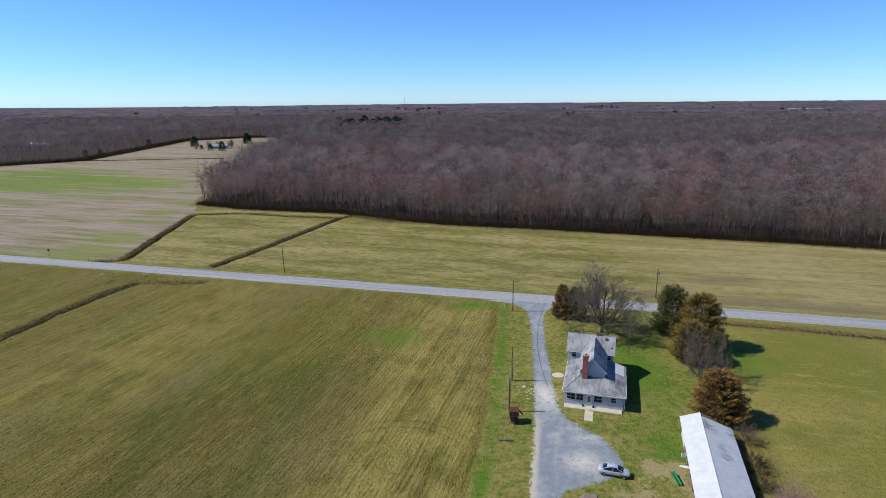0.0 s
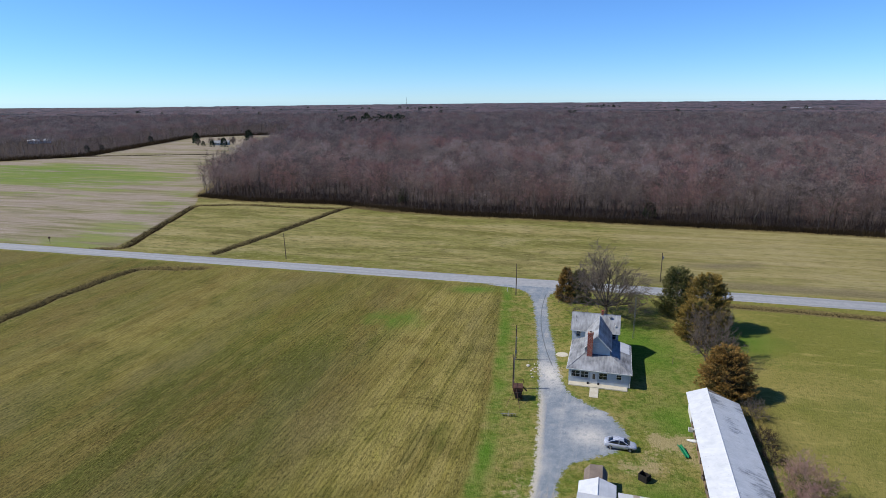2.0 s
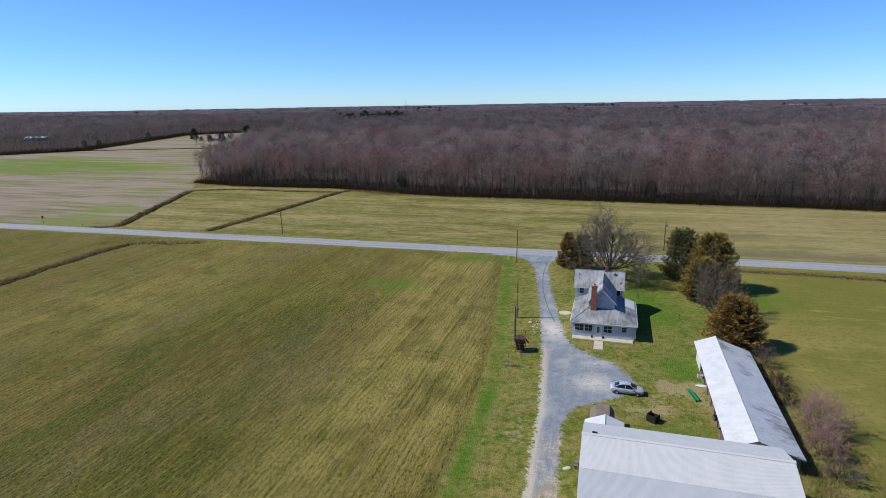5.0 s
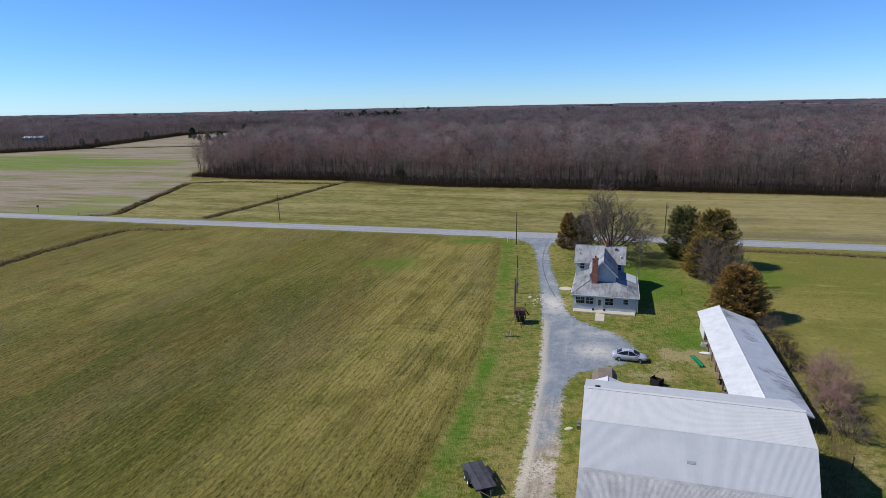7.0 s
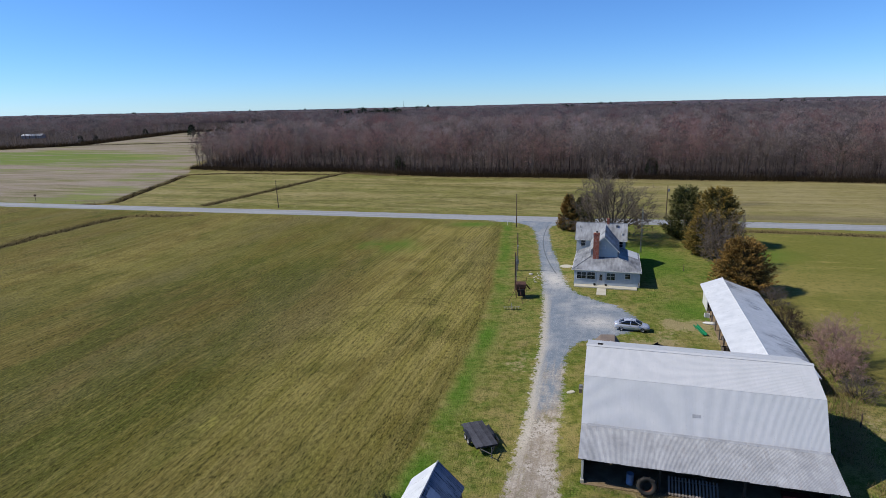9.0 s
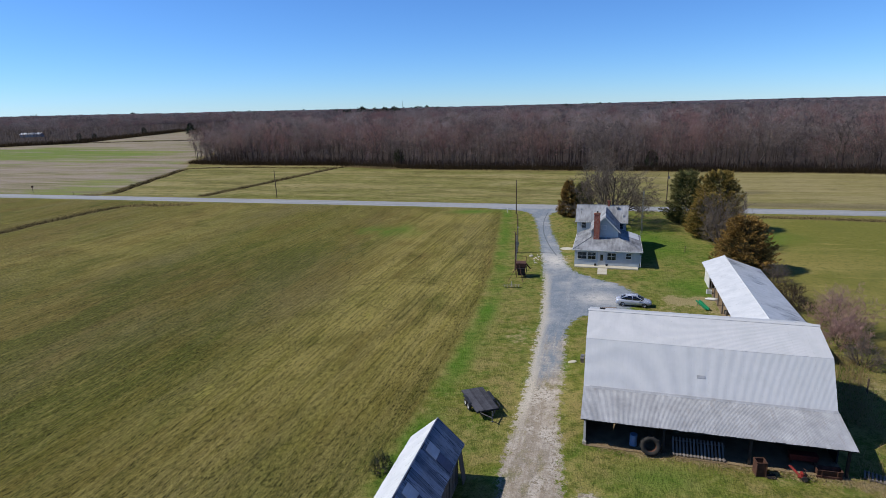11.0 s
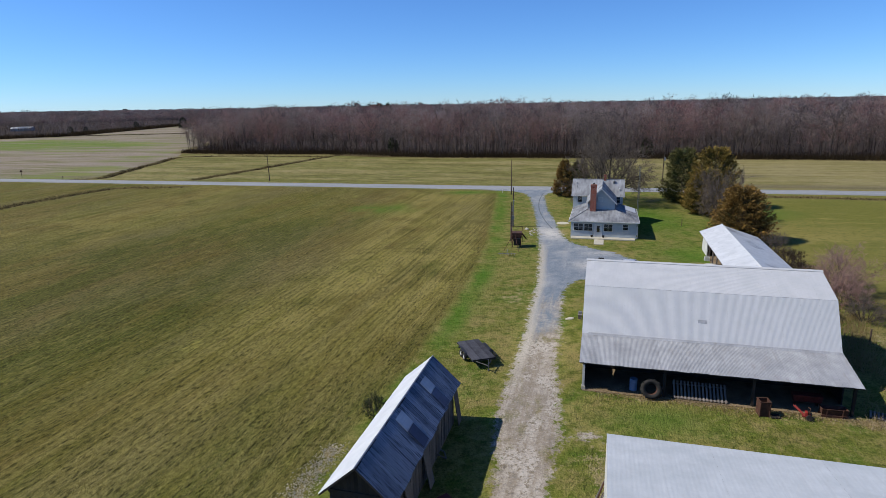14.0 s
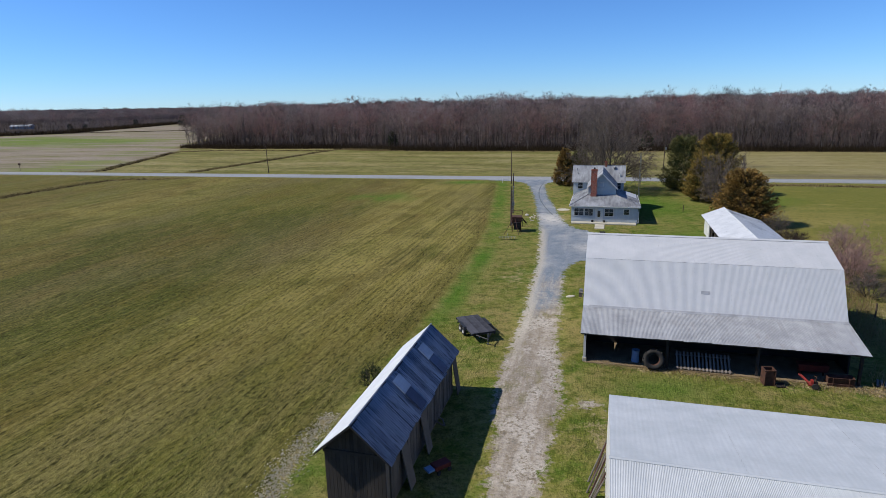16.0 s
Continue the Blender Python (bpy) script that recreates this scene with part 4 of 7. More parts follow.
def planted(name, patterns, places, material, label, category="trees", seed=3, low=0.78, high=1.1):
    """All trees of one stretch of wood, in one mesh."""
    rng = np.random.RandomState(seed)
    vs, ts, tones, barks, k = [], [], [], [], 0
    pick = rng.randint(len(patterns), size=len(places))
    for p, (pv, pt, pb) in enumerate(patterns):
        mine = places[pick == p]
        if not len(mine):
            continue
        a = rng.rand(len(mine)) * 2 * np.pi
        s = low + (high - low) * rng.rand(len(mine))
        s *= 0.9 + 0.25 * soft_noise(mine[:, 0], mine[:, 1], 25, 21)
        w = s * (0.85 + 0.35 * rng.rand(len(mine)))
        c, q = np.cos(a) * w, np.sin(a) * w
        x = pv[None, :, 0] * c[:, None] - pv[None, :, 1] * q[:, None] + mine[:, 0, None]
        y = pv[None, :, 0] * q[:, None] + pv[None, :, 1] * c[:, None] + mine[:, 1, None]
        z = pv[None, :, 2] * s[:, None]
        vs.append(np.stack([x, y, z], -1).reshape(-1, 3))
        ts.append((pt[None] + (np.arange(len(mine)) * len(pv))[:, None, None] + k).reshape(-1, 3))
        k += len(mine) * len(pv)
        tones.append(np.repeat(rng.rand(len(mine)), len(pv)))
        barks.append(np.tile(pb, len(mine)))
    me = raw_mesh(name, np.concatenate(vs), np.concatenate(ts))
    me.attributes.new("tone", "FLOAT", "POINT").data.foreach_set("value", np.concatenate(tones).astype(np.float32))
    me.attributes.new("bark", "FLOAT", "POINT").data.foreach_set("value", np.concatenate(barks).astype(np.float32))
    return single(name, me, material, HERE, label, category, kind="stuff")


def scatter(x0, x1, y0, y1, cell, seed, keep):
    """Jittered places, one a cell, where keep(x, y) is true."""
    rng = np.random.RandomState(seed)
    gx, gy = np.meshgrid(np.arange(x0, x1, cell), np.arange(y0, y1, cell))
    x = gx.ravel() + rng.rand(gx.size) * cell
    y = gy.ravel() + rng.rand(gx.size) * cell
    ok = keep(x, y)
    return np.stack([x[ok], y[ok]], -1)


def seen(x, y):
    return np.abs(x) < 0.84 * y + 40


def build_woods():
    edge = lambda x, y: (in_forest(x, y) > 1.2) & (in_forest(x, y) < 26) & seen(x, y) & (y < 560) & (x > -300)
    left = lambda x, y: (in_forest(x, y) > 0.5) & (in_forest(x, y) < 22) & seen(x, y) & ((y >= 560) | (x <= -300)) & (y < 905) & (x < -180)
    fringe = lambda x, y: (in_forest(x, y) > 0.2) & (in_forest(x, y) < 9) & seen(x, y) & (y < 420)
    mid = lambda x, y: (in_forest(x, y) >= 22) & seen(x, y) & (y < 480) & (x > -300)
    far = lambda x, y: (in_forest(x, y) > 0.5) & seen(x, y) & ((y >= 480) | (x <= -300)) & (in_forest(x, y) >= 20)
    front = [crown_pattern(s, 18.5 + s % 4, 3.9 + 0.4 * (s % 3), 390, 0.085, 0.62, 11 + s % 4, 0.1 + 0.06 * (s % 4), 0.09 + 0.03 * (s % 3), True, 0.1 + 0.04 * (s % 3)) for s in range(10)]
    planted("forest_edge", front, scatter(-300, 300, 150, 560, 4.9, 31, edge), TWIGS, "bare grey-brown hardwoods at the wood's edge, without leaves", seed=1)
    young = [crown_pattern(s + 70, 8.5, 2.5, 70, 0.035, 0.7, 7, 0.12, 0.06) for s in range(6)]
    planted("forest_edge_far", [crown_pattern(s + 10, 18, 4.6, 130, 0.12, 0.9, 9, 0.1, 0.1) for s in range(5)], scatter(-760, -180, 400, 905, 8.4, 36, left), FARTWIGS, "bare grey hardwoods round the far clearing", seed=7, low=0.5, high=0.95)
    planted("clearing_scrub", young, scatter(-760, -150, 400, 905, 6.5, 37, lambda x, y: (in_forest(x, y) > -0.5) & (in_forest(x, y) < 9) & seen(x, y) & ((y >= 420) | (x <= -300)) & (x < -150)), FARTWIGS, "grey leafless scrub round the far clearing", seed=8, low=0.7, high=1.35)
    # saplings take the darker twigs: shade at the wood's foot in the colour
    planted("forest_saplings", young, scatter(-420, 300, 150, 420, 4.4, 35, fringe), DARKTWIGS, "thin leafless saplings along the wood's edge", seed=6, low=0.35, high=1.0)
    old = [tree_pattern(s + 90, 19.5, 6.6, 10, 14, 0.26, 0.03, 0.24 + 0.05 * (s % 3)) for s in range(5)]
    planted("forest_oaks", old, scatter(-300, 300, 150, 480, 15.0, 38, lambda x, y: edge(x, y) & (in_forest(x, y) < 18)), DARKTWIGS, "large dark leafless oaks along the wood's edge", seed=9, low=0.85, high=1.1)
    crowns = [crown_pattern(s + 20, 19.5 + s % 3, 4.7, 330, 0.14, 0.75, 8 + s % 3, 0.36, 0.1) for s in range(7)]
    planted("forest", crowns, scatter(-200, 460, 150, 480, 7.8, 32, mid), TWIGS, "leafless grey-brown forest with reddish maple crowns", seed=2)
    thin = [crown_pattern(s + 40, 20.5, 5.2, 100, 0.26, 1.0, 6 + s % 3, 0.4, 0.1) for s in range(6)]
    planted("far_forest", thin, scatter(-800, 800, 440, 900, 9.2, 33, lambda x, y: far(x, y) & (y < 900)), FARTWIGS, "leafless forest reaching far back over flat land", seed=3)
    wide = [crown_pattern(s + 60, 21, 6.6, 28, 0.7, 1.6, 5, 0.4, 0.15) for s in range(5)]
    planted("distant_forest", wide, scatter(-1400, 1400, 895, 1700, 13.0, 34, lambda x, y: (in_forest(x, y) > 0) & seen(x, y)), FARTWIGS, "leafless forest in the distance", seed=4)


build_woods()


def build_canopy():
    """The woods past the last single trees: an uneven roof of crowns that reaches the horizon."""
    a = np.radians(np.linspace(-44, 44, 240))
    r = 1500 * 1.0062 ** np.arange(193)
    rr, aa = np.meshgrid(r, a, indexing="ij")
    x, y = (rr * np.sin(aa)).ravel(), (rr * np.cos(aa)).ravel()
    rng = np.random.RandomState(8)
    rough = rng.rand(x.size)
    z = 13 + 4.5 * rough + 5 * soft_noise(x, y, 90, 41) + 3 * soft_noise(x, y, 260, 42)
    z[: len(a)] = 0
    z += (-4 + 20 * np.sin(aa).ravel()) * smooth(2000, 4900, np.hypot(x, y))
    i = np.arange(x.size).reshape(rr.shape)
    q = np.stack([i[:-1, :-1], i[:-1, 1:], i[1:, 1:], i[1:, :-1]], -1).reshape(-1, 4)
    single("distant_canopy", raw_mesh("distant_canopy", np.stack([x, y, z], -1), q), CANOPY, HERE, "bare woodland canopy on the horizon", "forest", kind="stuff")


def make_canopy():
    n = Nodes("far_canopy", 0.95, 0, 0.1)
    a, b = n.noise(0.06, detail=5, rough=0.7), n.noise(1.0, n.mapped(n.pos(), (0.004, 0.012, 1)), detail=5, rough=0.65)
    # blue-grey crown tones: some distance haze is put into the colour
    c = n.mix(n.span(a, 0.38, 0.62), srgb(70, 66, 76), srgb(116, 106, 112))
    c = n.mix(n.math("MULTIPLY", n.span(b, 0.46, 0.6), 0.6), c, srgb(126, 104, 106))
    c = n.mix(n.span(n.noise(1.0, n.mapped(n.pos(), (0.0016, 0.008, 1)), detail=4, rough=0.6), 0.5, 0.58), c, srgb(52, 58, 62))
    n.bump(a, 1.0, 6.0)
    return n.done(c)


CANOPY = make_canopy()
build_canopy()


# ---------------------------------------------------------------- building parts
SHEETS = {}


def sheet_mesh(width, length, waves, amp, material):
    key = (round(width, 3), round(length, 3), waves, amp, material.name)
    if key not in SHEETS:
        n = waves * 4
        xs = [width * i / n for i in range(n + 1)]
        zs = [amp * math.sin(2 * math.pi * waves * i / n) for i in range(n + 1)]
        me = bpy.data.meshes.new("roof_sheet")
        me.from_pydata([(x, 0, z) for x, z in zip(xs, zs)] + [(x, length, z) for x, z in zip(xs, zs)], [], [(i, i + 1, i + n + 2, i + n + 1) for i in range(n)])
        me.polygons.foreach_set("use_smooth", [True] * n)
        me.materials.append(material)
        SHEETS[key] = me
    return SHEETS[key]


def sheeted(parent, start, along, up, count, material, waves=4, amp=0.02, jitter=0.0, overhang=0.06, lift=0.03):
    """Corrugated sheets side by side on one slope: start is the eave's first corner, along the eave, up the slope."""
    a, s = Vector(along), Vector(up)
    w, length = a.length / count, s.length + overhang
    ex, ey = a.normalized(), s.normalized()
    ez = ex.cross(ey)
    me = sheet_mesh(w, length, waves, amp, material)
    rng = random.Random(int(abs(start[0] * 13 + start[1] * 7 + length * 31) * 10))
    for i in range(count):
        o = Vector(start) + ex * w * i - ey * (overhang + jitter * rng.random()) + ez * (lift + 0.003 * (i % 2))
        m = Matrix((ex, ey, ez)).transposed().to_4x4()
        m.translation = o
        part("roof_sheet", me, material, parent, m=m)


def wall_with(length, high, thick, openings):
    """A wall along x from 0, its outer face at y 0, with openings (x0, z0, x1, z1) right through it."""
    s = Shape()
    xs = sorted({0, length, *[o[0] for o in openings], *[o[2] for o in openings]})
    for x0, x1 in zip(xs, xs[1:]):
        zs = [0.0]
        for o in sorted((o for o in openings if o[0] <= x0 + 1e-6 and o[2] >= x1 - 1e-6), key=lambda o: o[1]):
            zs += [o[1], o[3]]
        zs.append(high)
        for z0, z1 in zip(zs[::2], zs[1::2]):
            if z1 - z0 > 1e-4:
                s.box(x0, 0, z0, x1, thick, z1)
    return s


def window(parent, x0, z0, x1, z1, m, lights=(2, 2), trim=0.09):
    """A sash window in an opening of a wall along x: casing, sill, bars, panes."""
    w = part("window", Shape().box(x0 - trim, -0.03, z1, x1 + trim, 0.06, z1 + trim).box(x0 - trim, -0.03, z0, x0, 0.06, z1).box(x1, -0.03, z0, x1 + trim, 0.06, z1), WHITE, parent, "white window casing", m)
    part("sill", Shape().box(x0 - trim - 0.03, -0.07, z0 - 0.06, x1 + trim + 0.03, 0.06, z0), WHITE, w)
    nx, nz = lights
    s = Shape()
    for i in range(1, nx):
        x = x0 + (x1 - x0) * i / nx
        s.box(x - 0.025, 0.03, z0, x + 0.025, 0.07, z1)
    for k in range(1, nz):
        z = z0 + (z1 - z0) * k / nz
        s.box(x0, 0.028, z - 0.025, x1, 0.072, z + 0.025)
    if s.v:
        part("glazing_bar", s, WHITE, w)
    for i in range(nx):
        a, b = x0 + (x1 - x0) * i / nx, x0 + (x1 - x0) * (i + 1) / nx
        part("pane", Shape().box(a, 0.045, z0, b, 0.052, z1), GLASS, w)
    part("curtain", Shape().box(x0, 0.10, z0 + (z1 - z0) * 0.1, x1, 0.11, z1), CURTAIN, w, "dim grey curtain")
    return w


def side(x, y, turn=0.0, z=0.0):
    return pose(x, y, z, 0, 0, turn)


# ---------------------------------------------------------------- the farmhouse
def build_house():
    house = thing("farmhouse", farm(20.6, 95.7), "pale grey-sided farmhouse with a brick chimney and grey roofs", "house")
    part("porch_slab", Shape().box(0.2, 0.0, -0.2, 10.4, 1.5, 0.16), CONCRETE, house, "long pale concrete step", bevel=0.02)
    # the low front rooms
    front = [(0.5, 1.15, 1.95, 2.3), (2.2, 1.15, 3.45, 2.3), (3.95, 0.16, 4.95, 2.25), (5.35, 1.15, 6.7, 2.3), (8.35, 1.45, 9.15, 2.3)]
    part("wall", wall_with(10.5, 2.85, 0.18, front), SIDING, house, "pale grey lap siding", side(0.1, 1.42))
    for k, (x0, z0, x1, z1) in enumerate(front):
        if k != 2:
            window(house, x0, z0, x1, z1, side(0.1, 1.42), (2, 2) if k < 4 else (1, 2))
    door = part("door", Shape().box(3.95, 0.04, 0.16, 4.95, 0.09, 2.25), WHITE, house, "white front door with a dark glass", side(0.1, 1.42))
    part("door_casing", Shape().box(3.83, -0.03, 0.16, 3.95, 0.05, 2.25).box(4.95, -0.03, 0.16, 5.07, 0.05, 2.25).box(3.83, -0.03, 2.25, 5.07, 0.05, 2.37), WHITE, door)
    part("door_glass", Shape().box(4.22, 0.02, 0.95, 4.68, 0.036, 2.0), CARGLASS, door)
    part("door_handle", Shape().tube((4.82, -0.02, 1.1), (4.82, 0.05, 1.1), 0.03, n=8), STEEL, door)
    for x in (3.55, 5.4):
        part("planter", Shape().turned([(0.0, 0.16), (0.16, 0.16), (0.2, 0.46), (0.17, 0.46), (0.15, 0.4), (0, 0.4)], 12), CHAR, house, "dark flower pot", side(x, 1.05))
    part("wall", wall_with(12.7, 2.85, 0.18, [(3.2, 1.1, 4.2, 2.3)]), SIDING, house, "", side(0.1, 14.3, -90))
    part("wall", wall_with(12.7, 2.85, 0.18, [(4.0, 1.1, 5.0, 2.3)]), SIDING, house, "", side(10.6, 1.6, 90))
    low = part("roof", Shape().slab([(-0.25, 1.0, 2.8), (11.0, 1.0, 2.8), (7.1, 5.62, 4.04), (2.6, 5.62, 4.04)], 0.14)
               .slab([(-0.25, 14.2, 2.8), (-0.25, 1.0, 2.8), (2.6, 5.62, 4.04), (2.6, 14.2, 4.04)], 0.14)
               .slab([(11.0, 1.0, 2.8), (11.0, 14.2, 2.8), (7.1, 14.2, 4.04), (7.1, 5.62, 4.04)], 0.14), SHINGLE, house, "grey hipped porch roof with dark stains")
    s = Shape().box(-0.31, 0.94, 2.66, 11.06, 1.0, 2.79).box(-0.31, 1.0, 2.66, -0.25, 14.2, 2.79).box(11.0, 1.0, 2.66, 11.06, 14.2, 2.79)
    part("gutter", s, WHITE, low, "white gutter")
    for a, b in (((-0.25, 1.0, 2.82), (2.6, 5.62, 4.06)), ((11.0, 1.0, 2.82), (7.1, 5.62, 4.06))):
        part("hip_cap", Shape().tube(a, b, 0.07, n=6), SHINGLE, low)
    part("downpipe", Shape().tube((10.75, 1.36, 0.1), (10.75, 1.36, 2.7), 0.05, n=6), WHITE, low)
    # the gabled wing that carries the chimney
    x0, x1, xm = 2.6, 7.1, 4.85
    gable = Shape().prism([(x0, 3.2), (x1, 3.2), (x1, 5.3), (xm, 7.43), (x0, 5.3)], "y", 5.6, 5.78)
    part("gable", gable, SIDING, house)
    part("wall", Shape().box(x0, 5.78, 3.2, x0 + 0.16, 14.1, 5.3), SIDING, house)
    part("wall", Shape().box(x1 - 0.16, 5.78, 3.2, x1, 14.1, 5.3), SIDING, house)
    window(house, 4.3, 5.5, 5.0, 6.1, side(0, 5.56), (1, 1))
    wing = part("roof", Shape().slab([(2.3, 5.2, 5.12), (xm, 5.2, 7.6), (xm, 16.8, 7.6), (2.3, 14.0, 5.12)], 0.13)
                .slab([(xm, 5.2, 7.6), (7.4, 5.2, 5.12), (7.4, 14.0, 5.12), (xm, 16.8, 7.6)], 0.13), SHINGLE, house, "steep grey gable roof")
    part("bargeboard", Shape().slab([(2.28, 5.14, 5.12), (xm, 5.14, 7.62), (xm, 5.2, 7.62), (2.28, 5.2, 5.12)], 0.2).slab([(xm, 5.14, 7.62), (7.42, 5.14, 5.12), (7.42, 5.2, 5.12), (xm, 5.2, 7.62)], 0.2), WHITE, wing, "white bargeboard")
    # the tall block behind
    mw = [(0.85, 3.85, 1.65, 5.0), (7.6, 3.85, 8.4, 5.0)]
    part("wall", wall_with(8.9, 5.3, 0.18, mw), SIDING, house, "", side(-0.35, 14.1))
    for o in mw:
        window(house, *o, side(-0.35, 14.1), (1, 2))
    for x in (-0.35, 8.37):
        part("gable", Shape().prism([(14.28, 0.0), (20.1, 0.0), (20.1, 5.3), (17.15, 7.6), (14.28, 5.36)], "x", x, x + 0.18), SIDING, house)
    part("wall", wall_with(8.9, 5.3, 0.18, []), SIDING, house, "", side(-0.35, 20.1))
    tall = part("roof", Shape().slab([(-0.65, 13.75, 5.12), (8.85, 13.75, 5.12), (8.85, 17.15, 7.78), (-0.65, 17.15, 7.78)], 0.13)
                .slab([(8.85, 20.6, 5.12), (-0.65, 20.6, 5.12), (-0.65, 17.15, 7.78), (8.85, 17.15, 7.78)], 0.13), SHINGLE, house, "pale grey main roof")
    part("ridge_cap", Shape().tube((-0.65, 17.15, 7.79), (8.85, 17.15, 7.79), 0.07, n=6), SHINGLE, tall)
    part("gutter", Shape().box(-0.65, 13.69, 5.0, 8.85, 13.75, 5.1), WHITE, tall)
    for x, y, r in ((0.2, 16.1, 0.07), (0.35, 15.4, 0.05), (7.9, 14.9, 0.13)):
        z = 5.12 + (y - 13.75) * 0.782
        part("vent_pipe", Shape().tube((x, y, z - 0.1), (x, y, z + 0.4), r, n=8), STEEL if r < 0.1 else WHITE, tall)
    part("roof_ventilator", Shape().turned([(0.0, 0.5), (0.22, 0.46), (0.3, 0.34), (0.27, 0.2), (0.18, 0.14), (0.18, -0.2)], 16, side(6.9, 16.4, 0, 7.2)), STEEL, tall, "bright round roof ventilator")
    # chimneys
    ch = part("chimney", Shape().box(3.0, 4.75, 3.3, 3.98, 5.58, 8.1).box(2.95, 4.7, 8.1, 4.03, 5.62, 8.3).box(3.02, 4.77, 8.3, 3.96, 5.56, 8.42), BRICKWORK, house, "tall red brick chimney")
    part("flue", Shape().turned([(0.14, 8.4), (0.14, 8.65), (0.1, 8.65), (0.1, 8.4)], 10, side(3.5, 5.17)), CHAR, ch)
    part("chimney", Shape().box(5.05, 16.9, 7.2, 5.5, 17.35, 8.5).box(5.0, 16.85, 8.5, 5.55, 17.4, 8.62), BRICKWORK, house, "short brick chimney on the ridge")
    # a low lean-to panel and the back steps
    part("roof_patch", Shape().slab([(8.9, 9.4, 3.5), (10.7, 9.4, 2.93), (10.7, 14.1, 2.93), (8.9, 14.1, 3.5)], 0.04), ROOF_WHITE, low, "pale metal roof patch")
    part("inner_floor", Shape().box(0.3, 1.62, 0.0, 10.4, 14.1, 0.12), DARKWOOD, house)
    part("meter_cabinet", Shape().box(10.62, 3.2, 0.3, 10.92, 3.7, 1.5).box(10.6, 3.15, 1.5, 10.95, 3.75, 1.55), WHITE, house, "small white cabinet on the side wall", bevel=0.015)
    single("garden_path", Shape().box(4.0, -3.6, -0.1, 5.5, -0.02, 0.05), CONCRETE, farm(20.6, 95.7), "short pale concrete path to the porch", "path", kind="structure")
    single("stone_pad", Shape().turned([(0.0, 0.05), (1.0, 0.05), (1.12, 0.0), (1.15, -0.1)], 20, Matrix.Diagonal((1.1, 1.0, 1, 1))), CONCRETE, pose(22.1, 108.6, 0), "round pale concrete pad beside the drive", "pad", kind="structure")


def make_brickwork():
    n = Nodes("brickwork", 0.9, 0, 0.2)
    sep = n.t.nodes.new("ShaderNodeSeparateXYZ")
    n.put(sep.inputs[0], n.local())
    com = n.t.nodes.new("ShaderNodeCombineXYZ")
    n.put(com.inputs[0], n.math("ADD", sep.outputs[0], sep.outputs[1]))
    n.put(com.inputs[1], sep.outputs[2])
    br = n.t.nodes.new("ShaderNodeTexBrick")
    br.inputs["Scale"].default_value = 1.0
    br.inputs["Brick Width"].default_value, br.inputs["Row Height"].default_value = 0.22, 0.078
    br.inputs["Mortar Size"].default_value = 0.009
    br.inputs["Color1"].default_value, br.inputs["Color2"].default_value = srgb(176, 84, 62), srgb(140, 64, 48)
    br.inputs["Mortar"].default_value = srgb(180, 160, 146)
    n.put(br.inputs["Vector"], com.outputs[0])
    c = n.mix(n.math("MULTIPLY", n.span(n.noise(1.6, detail=4), 0.4, 0.7), 0.4), br.outputs["Color"], srgb(104, 60, 50))
    n.bump(br.outputs["Fac"], -0.4, 0.01)
    return n.done(c)


BRICKWORK = make_brickwork()
build_house()


